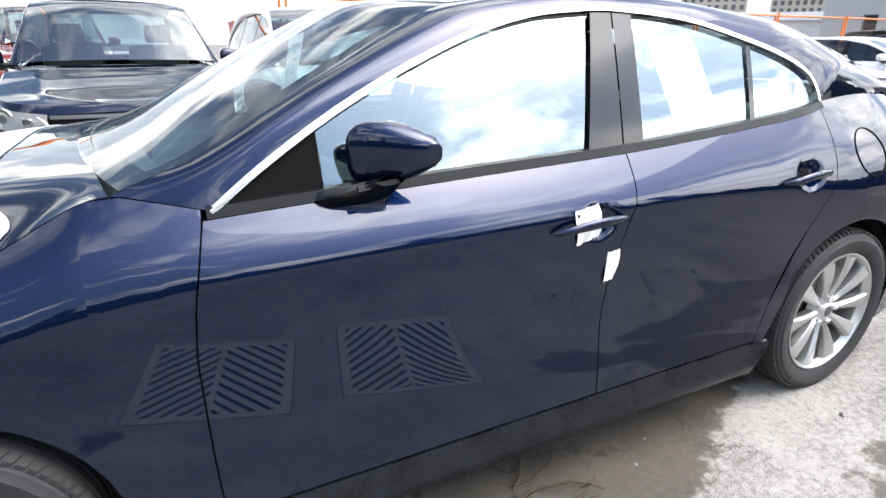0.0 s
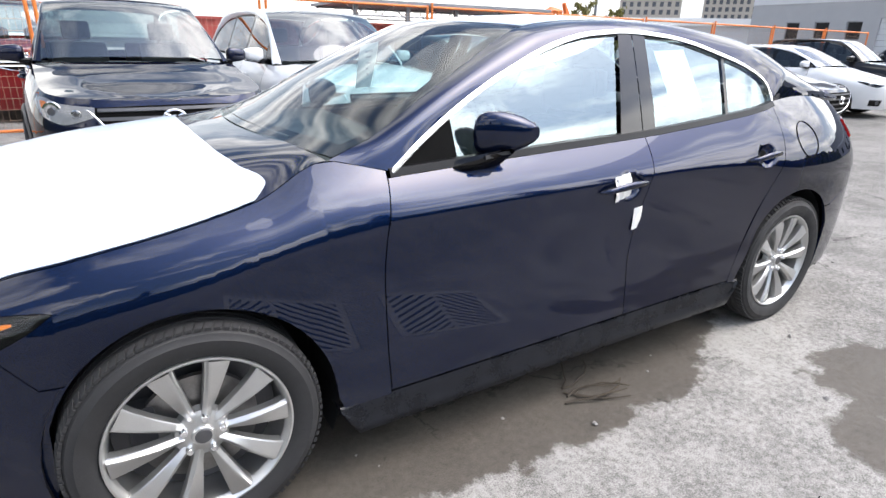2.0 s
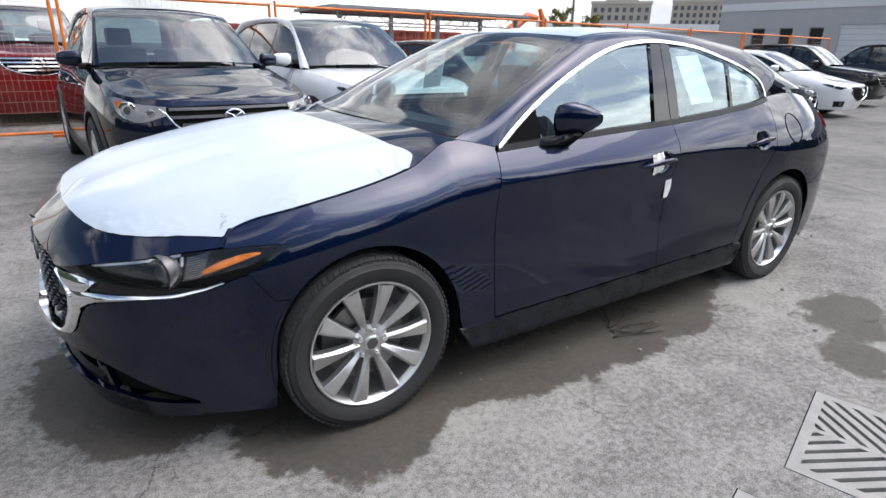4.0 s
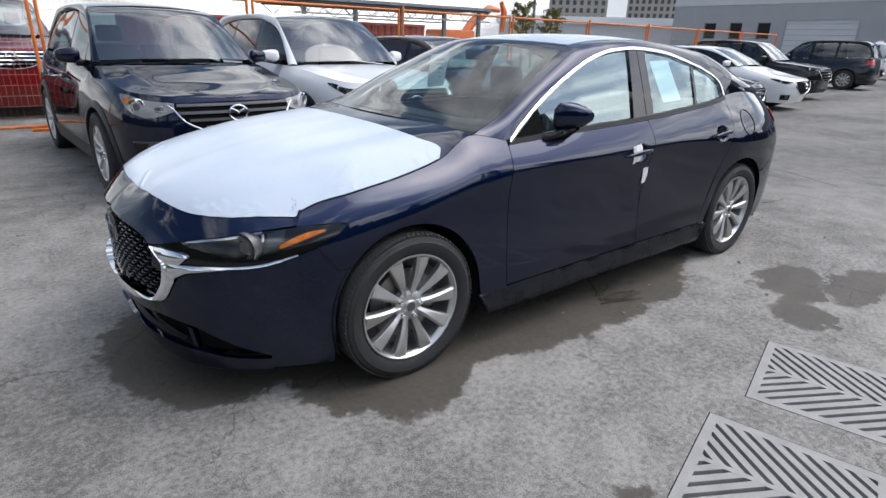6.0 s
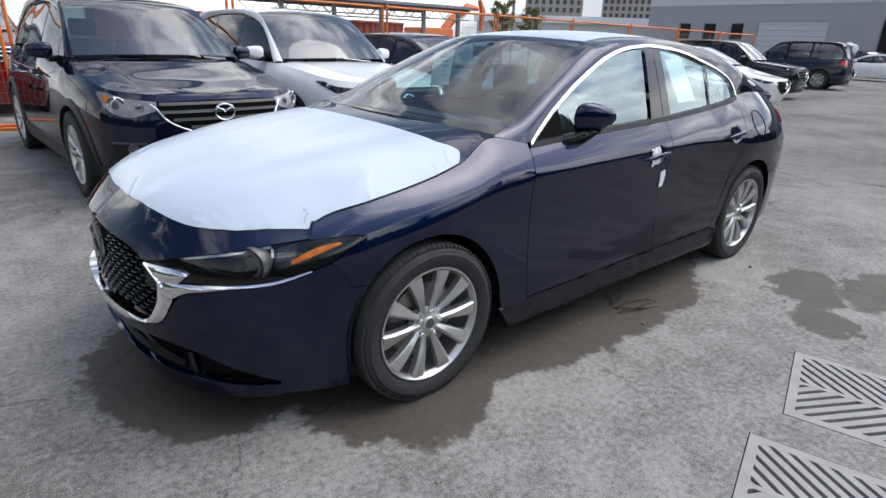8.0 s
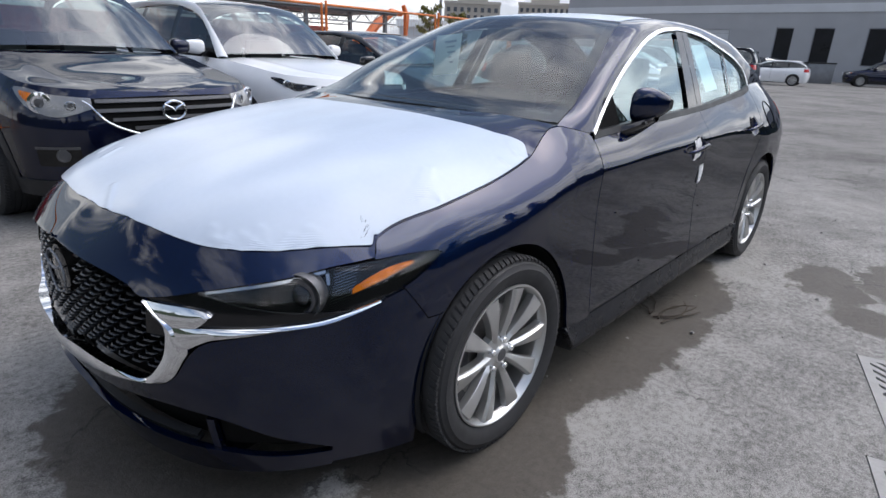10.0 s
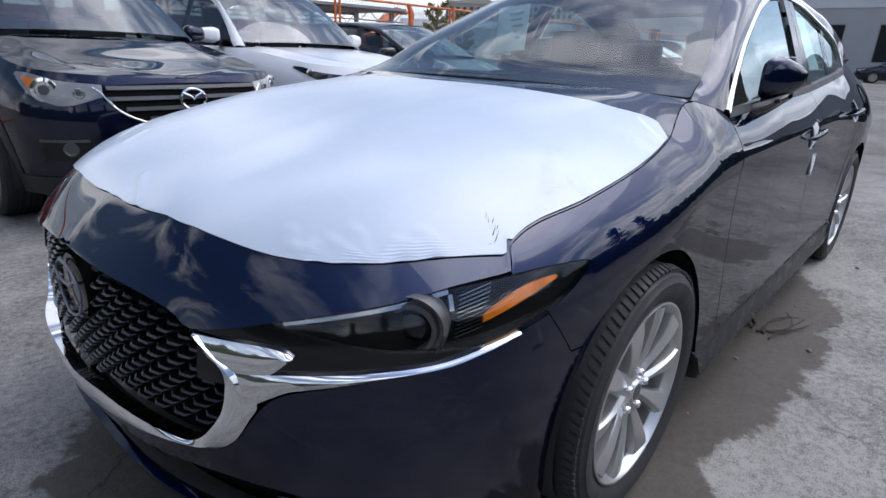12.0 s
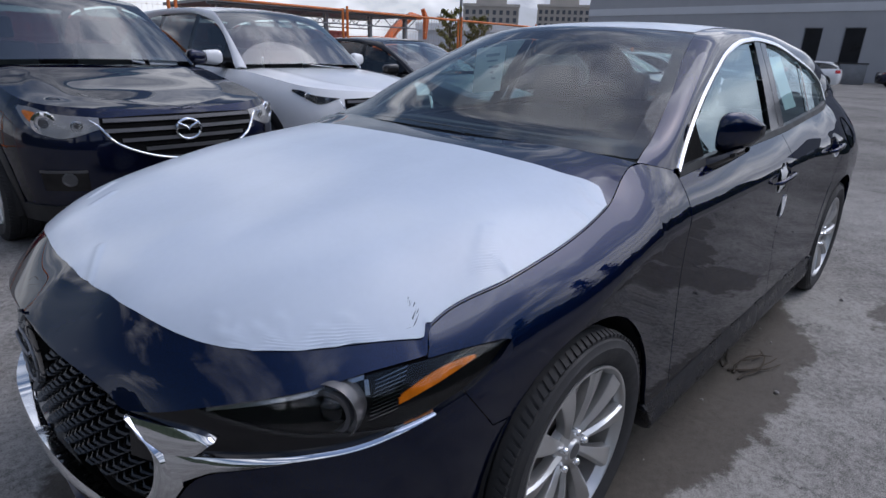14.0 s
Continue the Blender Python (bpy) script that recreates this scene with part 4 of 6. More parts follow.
lin = lambda xa, za, xb, zb: (lambda z: xa + (xb - xa) * (z - za) / (zb - za))
b_f, b_m, b_r, q_d = lin(1.578, 1.0, 1.680, 1.37), lin(1.700, 1.0, 1.757, 1.38), lin(1.775, 1.0, 1.828, 1.37), lin(2.255, 1.05, 2.305, 1.30)
for nm, x0, x1, ma, ins, lab in (("quarter_trim", lambda z: .625, lambda z: .845, M_DARK, .006, "black triangular trim"), ("front_window", lambda z: .848, lambda z: b_f(z), M_SIDEGLASS, .012, "clear side window"),
                                 ("b_pillar_trim", lambda z: b_f(z), lambda z: b_m(z) - .003, M_GLOSSBLK, -.001, "gloss black pillar trim"), ("b_pillar_trim", lambda z: b_m(z) + .003, lambda z: b_r(z), M_GLOSSBLK, -.001, "gloss black pillar trim"),
                                 ("rear_side_window", lambda z: b_r(z), lambda z: q_d(z) - .004, M_SIDEGLASS, .012, "clear side window"), ("window_divider", lambda z: q_d(z) - .010, lambda z: q_d(z) + .010, M_GLOSSBLK, .004, ""),
                                 ("quarter_window", lambda z: q_d(z) + .006, lambda z: 2.606, M_SIDEGLASS, .012, "")):
    flipped(side_pane(nm, x0, x1, 0, ma, saloon, ins, label=lab))

# sills
bm = bmesh.new()
rows = []
for x in [.378, .398, .418, .438] + list(np.linspace(.50, 2.285, 24)) + [2.305, 2.325, 2.345]:
    e = -A(A.at(x), .30)[1]
    u = (x - .55) * .012
    rows.append([(x, -(e - .02), .284 + u), (x, -(e - .003), .282 + u), (x, -(e + .004), .264 + u), (x, -(e + .005), .243 + u), (x, -(e + .008), .222 + u), (x, -(e + .013), .210 + u * .8), (x, -(e + .014), .194 + u * .7), (x, -(e + .007), .176 + u * .6), (x, -(e - .01), .169 + u * .5), (x, -(e - .07), .165)])
rows = [[(px, py, .284 + (px - .55) * .012 - (.284 + (px - .55) * .012 - pz) * min(1, (px - .378) / .06 + .12, (2.345 - px) / .06 + .12)) for px, py, pz in row] for row in rows]
grid(bm, rows)
sk = part("side_skirt", finish(bm, CAR_MID, .01), M_SKIRT, saloon, "dusty dark side skirt")
flipped(sk)

# inner shell behind gaps and arches
bm = bmesh.new()
inner_lo = lambda s: max(.24, arch(s, F0, R_ARCH + .01, .24), arch(s, F1, .385, .24))
panel(bm, A, spaced(.60, A.end, 80, *arch_s(F0, R_ARCH + .01), *arch_s(F1, .385)), inner_lo, lambda s: (A.top(s) - .03) if s < A.at(.55) or s > A.at(2.62) else belt_z(s) - .02, 10, -.02)
mirrored(bm)
part("inner_shell", finish(bm, CAR_MID), M_DARK, saloon)
for c in (0.0, 2.725):
    for sg in (-1, 1):
        bm = bmesh.new()
        rows = []
        for k in range(25):
            a = math.pi * (k / 24 * 1.24 - .12)
            r = .372 if c == 0 else .382
            rows.append([(c + r * (1.045 if a < math.pi / 2 else .95) * math.cos(a), sg * (.863 - d), ZC + r * math.sin(a)) for d in (0, .1, .28)])
        grid(bm, rows)
        part("wheel_liner", finish(bm), M_PLASTIC, saloon)
bm = bmesh.new()
box(bm, -.75, 3.5, -.56, .56, .17, .45, .03)
part("underbody", bm, M_DARK, saloon)

for wx, st in ((0.0, 0.0), (2.725, 0.0)):
    make_wheel(saloon, wx, -.798, .327, .232, .205, 10, -1, st)
    make_wheel(saloon, wx, .798, .327, .232, .205, 10, 1, st)

# ---- details of the saloon ----
# mirrors
mir = empty("door_mirror", Matrix.Identity(4))
mir.parent = saloon
mir.matrix_basis = pose(0, -CY, 0)
mir["label"] = "blue door mirror on a black foot"


def mirror_rows(scale=1.0, lo=0.0, hi=1.0):
    rows = []
    for i in range(13):
        u = i / 12
        y = -.756 - .098 * u
        cx, cz = .940 + .125 * u ** 1.3, 1.052 + .006 * u
        e = max(1e-3, math.sin(math.pi * min(max((u * .86 + .10), 0), 1))) ** .38
        hx, hz = .067 * e * (1 - .2 * u), .086 * e * (1 - .5 * u)
        row = []
        for k in range(25):
            a = 2 * math.pi * k / 24
            c, sn = math.cos(a), math.sin(a)
            px = math.copysign(abs(c) ** .6, c) * hx * (1 if c < 0 else .75)
            row.append((cx + px * scale, y, cz + math.copysign(abs(sn) ** .7, sn) * hz * scale))
        rows.append(row)
    return rows


bm = bmesh.new()
rows = mirror_rows()
vs = grid(bm, rows)
bm.faces.new([v for v in vs[0][:-1]])
bm.faces.new([v for v in vs[-1][:-1]][::-1])
mc = part("mirror_cap", finish(bm, (1.0, -.88, 1.058)), M_BLUE, mir)
bm = bmesh.new()
for i, j in ((0, 11),):
    rr = [[(.900 + .095 * u, y, .984 + .010 * u - .008 * (1 - abs(v))) for u in (0, .5, 1)] for v, y in ((-1, -.766), (0, -.80), (1, -.828))]
    grid(bm, rr)
part("mirror_underside", finish(bm, (1, -.87, 1.2), .012), M_PLASTIC, mir)
bm = bmesh.new()
grid(bm, [[(1.000 + .075 * u, -.765 - .078 * u, 1.058 + h * (.05 - .018 * u)) for h in (-1, 0, 1)] for u in (0, .33, .66, 1)])
part("mirror_glass", finish(bm, (.9, -.87, 1.05)), M_CHROME, mir, "mirror glass")
bm = bmesh.new()
rows = []
for u, x0, x1, y, z0, z1 in ((0, .80, .985, -.752, .925, .972), (.3, .83, .985, -.785, .945, .985), (.6, .90, .99, -.815, .972, 1.002), (1, .93, 1.0, -.84, .995, 1.012)):
    rows.append([(x0, y, (z0 + z1) / 2), (x0 + .02, y, z1), (x1 - .01, y, z1), (x1, y, (z0 + z1) / 2), (x1 - .01, y, z0), (x0 + .02, y, z0), (x0, y, (z0 + z1) / 2)])
grid(bm, rows)
part("mirror_foot", finish(bm, (.9, -.79, .97)), M_GLOSSBLK, mir, "black mirror foot")
mir2 = empty("door_mirror", Matrix.Identity(4))
mir2.parent = saloon
mir2.matrix_basis = pose(0, CY, 0)
mir2["label"] = mir["label"]
for o in list(mir.children):
    flipped(o, mir2)

# door handles
for door, xa, za, xb, zb in ((door_front, 1.398, .824, 1.648, .840), (door_rear, 2.288, .866, 2.512, .886)):
    bm = bmesh.new()
    rows = []
    for i in range(17):
        u = i / 16
        x, z = xa + (xb - xa) * u, za + (zb - za) * u
        y = A(A.at(x), z)[1]
        out = .004 + .032 * math.sin(math.pi * min(max(u, .0), 1)) ** .5
        h = .0135 * (.55 + .45 * math.sin(math.pi * u)) * (1 if .02 < u < .98 else .4)
        row = []
        for k in range(13):
            a = 2 * math.pi * k / 12
            row.append((x, y - out - .009 * math.cos(a) * (1 if u not in (0, 1) else .3), z + h * math.sin(a) + .012 * math.sin(math.pi * u)))
        rows.append(row)
    grid(bm, rows)
    hd = part("door_handle", finish(bm, (xa, 0, za)), M_BLUE, door)
    flipped(hd, [o for o in saloon.children if o.name.startswith(door.name.split(".")[0]) and o is not door][0])

# fuel flap: a round lid with a fine gap
bm = bmesh.new()
cs, cz = A.at(2.757), .927
ring0 = [A(cs + .083 * math.cos(a) + .01, cz + .078 * math.sin(a), .0012) for a in [2 * math.pi * k / 48 for k in range(48)]]
tube(bm, ring0 + ring0[:1], .0022, 6, False)
ff = part("fuel_flap_gap", finish(bm), M_DARK, quarter)

# sticker sheet inside the rear side window, hang tag behind the windscreen
def sheet(name, corner, ux, uy, material, label, category, nx=6, ny=8, curl=0.004):
    bm = bmesh.new()
    c, ux, uy = Vector(corner), Vector(ux), Vector(uy)
    nrm = ux.cross(uy).normalized()
    grid(bm, [[c + ux * (i / nx) + uy * (j / ny) + nrm * curl * math.sin(3.1 * i / nx + 1.7 * j / ny) for j in range(ny + 1)] for i in range(nx + 1)])
    finish(bm)
    bmesh.ops.solidify(bm, geom=bm.faces[:], thickness=0.0006)
    ob = part(name, bm, material)
    return tagged(ob, label, category)


def bars(parent, corner, ux, uy, lines, material, off=0.0015):
    """Unreadable print: bars at (u0, u1, v0, v1) of a sheet."""
    c, ux, uy = Vector(corner), Vector(ux), Vector(uy)
    nrm = ux.cross(uy).normalized() * off
    bm = bmesh.new()
    for u0, u1, v0, v1 in lines:
        q = [c + ux * u + uy * v + nrm for u, v in ((u0, v0), (u1, v0), (u1, v1), (u0, v1))]
        bm.faces.new([bm.verts.new(p) for p in q])
    part("print", bm, material, parent, smooth=False)


gp = lambda x, z, ins: Vector((x, -glass_y(x, z) + ins + CY, z))
c0, c1, c2 = gp(1.93, 1.075, .02), gp(2.125, 1.085, .02), gp(1.885, 1.305, .02)
st = sheet("window_sticker", c0, c1 - c0, c2 - c0, M_PAPER, "white printed price sheet inside the rear side window", "sticker", curl=.001)
bars(st, c0, c1 - c0, c2 - c0, [(.08, .9, .88, .94), (.08, .45, .6, .8), (.5, .92, .55, .82), (.08, .4, .3, .52), (.08, .9, .1, .2), (.5, .8, .3, .5)], M_INK, -.002)
c0, ux, uy = Vector((1.0, .43, 1.10)), Vector((.01, -.16, .02)), Vector((.05, .02, .20))
tag = sheet("hang_tag", c0, ux, uy, M_PAPER, "white paper tag hanging behind the windshield", "tag", curl=.006)
bars(tag, c0, ux, uy, [(.15, .85, .78, .84), (.2, .8, .66, .70), (.15, .85, .52, .57), (.15, .7, .40, .44), (.2, .8, .26, .31)], M_INK, .004)

# papers taped to the doors
def taped(pts, label):
    bm = bmesh.new()
    rows = []
    for (xa, za), (xb, zb) in pts:
        rows.append([Vector((0, CY, 0)) + Vector(A(A.at(xa + (xb - xa) * k / 6), za + (zb - za) * k / 6, .004 + .004 * math.sin(2.3 * k + za * 40))) for k in range(7)])
    grid(bm, rows)
    finish(bm, CAR_MID)
    bmesh.ops.solidify(bm, geom=bm.faces[:], thickness=0.0008)
    return tagged(part("paper_tag", bm, M_PAPER), label, "paper", "papers taped to the doors")


taped([((1.473, .872), (1.553, .884)), ((1.470, .850), (1.558, .860)), ((1.478, .826), (1.556, .836)), ((1.482, .800), (1.556, .812)), ((1.482, .778), (1.548, .796))], "torn white paper tucked behind the front door handle")
taped([((1.596, .743), (1.636, .747)), ((1.592, .715), (1.640, .722)), ((1.588, .69), (1.636, .700)), ((1.584, .655), (1.613, .661))], "small white paper label taped across the door gap")

# transport film on bonnet and roof
WRINKLES = [curve(q, 60) for q in ([(-.769, .022), (-.832, -.107)], [(-.717, -.473), (-.732, -.491), (-.711, -.524)], [(-.702, -.523), (-.711, -.548)], [(-.675, -.543), (-.674, -.567), (-.672, -.585)],
                                   [(-.637, -.559), (-.651, -.574), (-.658, -.594)], [(-.586, -.621), (-.60, -.639)], [(-.543, -.629), (-.549, -.65), (-.555, -.671)], [(-.159, -.644), (-.214, -.677), (-.263, -.715)],
                                   [(-.141, -.653), (-.189, -.703), (-.201, -.747)], [(-.159, -.66), (-.236, -.712)], [(.218, -.656), (.186, -.714), (.188, -.736)], [(.111, -.714), (.113, -.745)], [(-.70, .30), (-.64, .33)], [(-.68, .40), (-.60, .46)])]


def film_rows(lift=0.0045, n=190, m=190):
    front = spline((0, .134), (.25, .143), (.48, .168), (.65, .208), (.77, .255), (.85, .30), (.90, .352), (.94, .443), (.96, .502), (.975, .535), (1, .552))
    rear = spline((0, .890), (.3, .886), (.57, .885), (.78, .895), (.92, .915), (.935, .915), (1, .888))
    vf, vr = lambda w: front(abs(w)), lambda w: rear(abs(w))
    rows = []
    for i in range(n + 1):
        row = []
        for k in range(m + 1):
            w = math.copysign(.998 * (1 - (1 - abs(2 * k / m - 1)) ** 1.5), k - m / 2)
            v = vf(w) + (vr(w) - vf(w)) * i / n
            p = hood_point(v, w, .3)
            ridge = max(math.exp(-((L - (p[0], p[1] + CY)) ** 2).sum(1).min() / .00009) for L in WRINKLES)
            wr = .0009 * noise.noise(Vector((p[0] * 3, p[1] * 9, 2))) + .0030 * ridge
            rows_edge = .0004 * noise.noise(Vector((p[1] * 22, 0, 5))) if i == 0 else 0
            row.append((p[0] + rows_edge, p[1], p[2] + lift + wr))
        rows.append(row)
    return rows


bm = bmesh.new()
fr = film_rows()
grid(bm, fr)
hf = tagged(part("hood_film", finish(bm, (0, 0, 0), .0025), M_FILM), "white protective film stuck on the blue hood, wrinkled at its edge", "protective film")
hf.location.y = CY
bm = bmesh.new()
grid(bm, [[(x + .004 * noise.noise(Vector((y * 14, x, 1))), y, z) for x, y, z in row] for row in roof_rows(1.288, 2.52, 1.155, 2.62, lambda u: .018 + .010 * math.sin(math.pi * u), 24, 30, .004, .014)])
rf = tagged(part("roof_film", finish(bm, CAR_MID, .002), M_FILM), "white protective film stuck on the roof", "protective film")
rf.location.y = CY
# wipers
for y0, y1 in ((-.45, .12), (.12, .58)):
    bm = bmesh.new()
    tube(bm, [(.36 + .125 * (y / .7) ** 2, y, 1.030 - .020 * (y / .7) ** 2) for y in np.linspace(y0, y1, 8)], .008, 6)
    part("wiper", finish(bm), M_PLASTIC, saloon)

# inside
for x, y, h in ((1.28, -.37, .60), (1.28, .37, .60)):
    headrest_seat(saloon, x, y, .42, h, .24)
for y in (-.36, .36):
    headrest_seat(saloon, 2.12, y, .46, .52, .30, .62)
bm = bmesh.new()
rows = []
for x, z in ((.50, .955), (.70, .985), (.88, .975), (1.0, .93), (1.03, .80), (.98, .55)):
    rows.append([(x + .05 * (abs(y) / .7) ** 2, y, z + (.015 if -.6 < y < -.2 and x > .8 else 0)) for y in np.linspace(-.70, .70, 15)])
grid(bm, rows)
part("dashboard", finish(bm, (.7, 0, .5), .01), M_SEAT, saloon, "black dashboard")
bm = bmesh.new()
c = Vector((1.10, -.37, .90))
tube(bm, [c + Matrix.Rotation(radians(25), 3, "Y") @ Vector((0, .18 * math.cos(a), .18 * math.sin(a))) for a in [2 * math.pi * k / 32 for k in range(33)]], .014, 8, False)
box(bm, 1.06, 1.12, -.44, -.30, .86, .94, .02)
part("steering_wheel", finish(bm), M_SEAT, saloon)
bm = bmesh.new()
box(bm, 1.06, 1.09, -.10, .10, 1.285, 1.345, .012)
part("inside_mirror", bm, M_PLASTIC, saloon)
bm = bmesh.new()
box(bm, .6, 2.6, -.72, .72, .36, .44, .02)
box(bm, 2.45, 3.0, -.66, .66, .95, 1.03, .02)
part("cabin_floor", bm, M_SEAT, saloon)


# ---- other cars ----
def make_car(name, m, paint, label, hw=.92, nose=-.93, tail=3.62, wb=2.70, wr=.36, rim=.24, zn=.90, zh=1.06, zb=1.07, zr=1.67, xa=.42, xw=1.12, xr=2.95, xe=3.45, front="suv", windows=M_GLASSDK, cladding=True, spokes=10, wheels=True, pickup=False):
    """A parked car in its own axes: nose towards -x, front axle at x = 0."""
    car = empty(name, m, label, "car")
    L = [(nose, 0), (nose + .02, .38 * hw), (nose + .08, .62 * hw), (nose + .22, .82 * hw), (nose + .48, .935 * hw), (.1, .985 * hw), (1.0, hw), (wb - .5, hw), (wb + .15, .995 * hw), (tail - .35, .94 * hw), (tail - .12, .80 * hw), (tail - .02, .45 * hw), (tail, 0)]
    lean = .10 if front != "suv" else .085
    B = Shell(L, top=[("f", 0, zn - .02), ("x", nose + .3, zn + .03), ("x", 0, (zn + zh) / 2 + .03), ("x", xa, zh), ("x", 1.4, zb), ("x", wb, zb + .07), ("x", tail - .3, zb + .08), ("f", 1, zb + .06)],
              lean=[("f", 0, .05), ("x", nose + .4, .09), ("x", 0, .12), ("x", xa, .13), ("x", 1.4, lean + .02), ("x", wb, lean + .05), ("f", 1, .08)],
              power=[("f", 0, 2.2), ("x", 0, 3.0), ("x", 1.4, 2.0), ("f", 1, 2.0)],
              under=[("f", 0, .10), ("x", 0, .03), ("x", wb, .03), ("f", 1, .08)], zm=.6)
    mid = (1.3, 0, .7)
    f0, f1, ra = B.at(0), B.at(wb), wr + .045

    def lo(s):
        z = .26 if cladding else .20
        for c in (f0, f1):
            d = abs(s - c)
            if d < ra:
                z = max(z, wr + math.sqrt(ra * ra - d * d))
        return z
    st = spaced(0, B.end, 70, *[c + ra * math.cos(a * math.pi / 20) for c in (f0, f1) for a in range(21)])
    bm = bmesh.new()
    panel(bm, B, st, lo, B.top, 14)
    mirrored(bm)
    body = part("body", finish(bm, mid, .02), paint, car)
    if cladding:
        bm = bmesh.new()
        for c in (f0, f1):
            rows = []
            for k in range(25):
                a = math.pi * (k / 24 * 1.1 - .05)
                row = []
                for r, pr in ((ra + .055, .004), (ra + .03, .014), (ra - .004, .014), (ra - .006, -.05)):
                    row.append(B(c + r * math.cos(a), max(wr + r * math.sin(a), .25), pr))
                rows.append(row)
            grid(bm, rows)
        panel(bm, B, spaced(f0 + ra, f1 - ra, 12), lambda s: .22, lambda s: .37, 3, .012)
        panel(bm, B, spaced(0, f0 - ra, 14), lambda s: .22, lambda s: .33, 3, .012)
        panel(bm, B, spaced(f1 + ra, B.end, 12), lambda s: .25, lambda s: .42, 3, .012)
        mirrored(bm)
        part("cladding", finish(bm, mid, .02), M_PLASTIC, car, "black plastic cladding")
    # bonnet
    bm = bmesh.new()
    rows = []
    se = B.at(xa)
    for i in range(25):
        v = i / 24
        e = B(se * v, B.top(se * v))
        xc = nose + .04 + (xa - .10 - nose - .04) * v ** 1.2
        zc = e[2] + .008 + .030 * math.sin(math.pi * (.04 + .80 * v))
        rows.append([(xc + (e[0] - xc) * abs(w) ** 1.8, -e[1] * w, zc + (e[2] - zc) * abs(w) ** 3 + .005 * math.exp(-((abs(w) - .62 - .12 * v) / .07) ** 2) * min(1, 2.5 * v)) for w in np.linspace(-1, 1, 49)])
    grid(bm, rows)
    part("hood", finish(bm, (0, 0, 0), .012), paint, car)
    # cabin
    h = zr - zb
    gy = lambda x, z: -B(B.at(min(max(x, xa), tail - .3)), B.top(B.at(min(max(x, xa), tail - .3))))[1] - .34 * max(z - zb, 0) - .12 * max(z - zb, 0) ** 2
    dl = curve([(xa + .06, zh + .01), (xa + .30, zb + h * .36), (xw - .12, zb + h * .66), (xw + .25, zb + h * .82), (1.75, zb + h * .875), (xr - .5, zb + h * .84), (xr - .05, zb + h * .70), (xe - .16, zb + h * .36), (xe - .12, zb + h * .20)], 50)
    W = curve([(xa - .03, -(hw - .20), zh + .02), (xa + .25, -(hw - .24), zb + h * .40), (xw - .1, -(hw - .30), zb + h * .80), (xw + .1, -(hw - .325), zb + h * .90), (1.8, -(hw - .34), zr - .02), (xr - .3, -(hw - .34), zr - .035), (xr, -(hw - .33), zb + h * .86), (xe - .08, -(hw - .28), zb + h * .38), (xe, -(hw - .24), zb + h * .12)], 50)
    bm = bmesh.new()
    rows = []
    for (x, z), w in zip(dl, W):
        d, w = Vector((x, -gy(x, z), z)), Vector(w)
        rows.append([d.lerp(w, k / 6) + Vector((0, -.75, .66)) * .15 * (d - w).length * math.sin(math.pi * k / 6) for k in range(7)])
    grid(bm, rows)
    mirrored(bm)
    part("pillar", finish(bm, mid, .012), paint, car)
    wx = lambda x: [float(np.interp(x, W[:, 0], W[:, k])) for k in (1, 2)]

    def cap(x0, x1, c0, c1, cr, n=14):
        rows = []
        for i in range(n + 1):
            u = i / n
            xe_ = x0 + (x1 - x0) * u
            ye, ze = wx(xe_)
            xc = c0 + (c1 - c0) * u
            rows.append([(xc + (xe_ - xc) * w * w, abs(ye) * w, ze + cr * (1 - abs(w) ** 2.3)) for w in np.linspace(-1, 1, 17)])
        return rows
    for nm, a, ma in (("roof", (xw + .06, xr + .02, xw - .08, xr + .08, .03), paint), ("windshield", (xa + .0, xw + .05, xa - .14, xw - .09, .02), M_GLASS2), ("rear_window", (xr + .03, xe, xr + .09, xe + .10, .03), windows)):
        bm = bmesh.new()
        grid(bm, cap(*a))
        part(nm, finish(bm, mid, .008), ma, car)
    ztop = lambda x: float(np.interp(x, dl[:40, 0], dl[:40, 1]))
    xq = xe - .18
    cuts = [(xa + .34, 1.42), (1.50, 2.28), (2.36, xq)] if xq > 2.6 else [(xa + .34, 1.42), (1.50, xq)]
    if pickup:
        cuts = [(xa + .34, 1.30), (1.38, 2.1)]
    for x0, x1 in cuts:
        bm = bmesh.new()
        rows = []
        for x in np.linspace(x0, x1, 9):
            a, b = B.top(B.at(x)) + .015, max(ztop(x) - .02, B.top(B.at(x)) + .03)
            rows.append([(x, -gy(x, z) + .01, z) for z in np.linspace(a, b, 6)])
        grid(bm, rows)
        pane = part("side_window", finish(bm, mid), windows, car)
        flipped(pane)
    ends = [xa + .10] + [x for c in cuts for x in c] + [xq + .02]
    for x0, x1 in zip(ends[::2], ends[1::2]):
        bm = bmesh.new()
        rows = []
        for x in np.linspace(x0 - .015, x1 + .015, 7):
            a, b = B.top(B.at(x)) - .01, max(ztop(x), B.top(B.at(x)) + .002)
            rows.append([(x, -gy(x, z) + .012, z) for z in (a, (a + b) / 2, b)])
        grid(bm, rows)
        wf = part("window_frame", finish(bm, mid), M_GLOSSBLK, car)
        flipped(wf)
    # inside
    bm = bmesh.new()
    box(bm, xa + .1, xe - .25, -(hw - .18), hw - .18, .45, zb - .06, .03)
    for y in (-.38, .38):
        box(bm, 1.32, 1.46, y - .24, y + .24, .9, zb + h * .30, .05)
        box(bm, 1.40, 1.50, y - .12, y + .12, zb + h * .34, zb + h * .62, .03)
        box(bm, 2.25, 2.38, y - .26, y + .26, .9, zb + h * .28, .05)
    part("cabin", bm, M_SEAT, car)
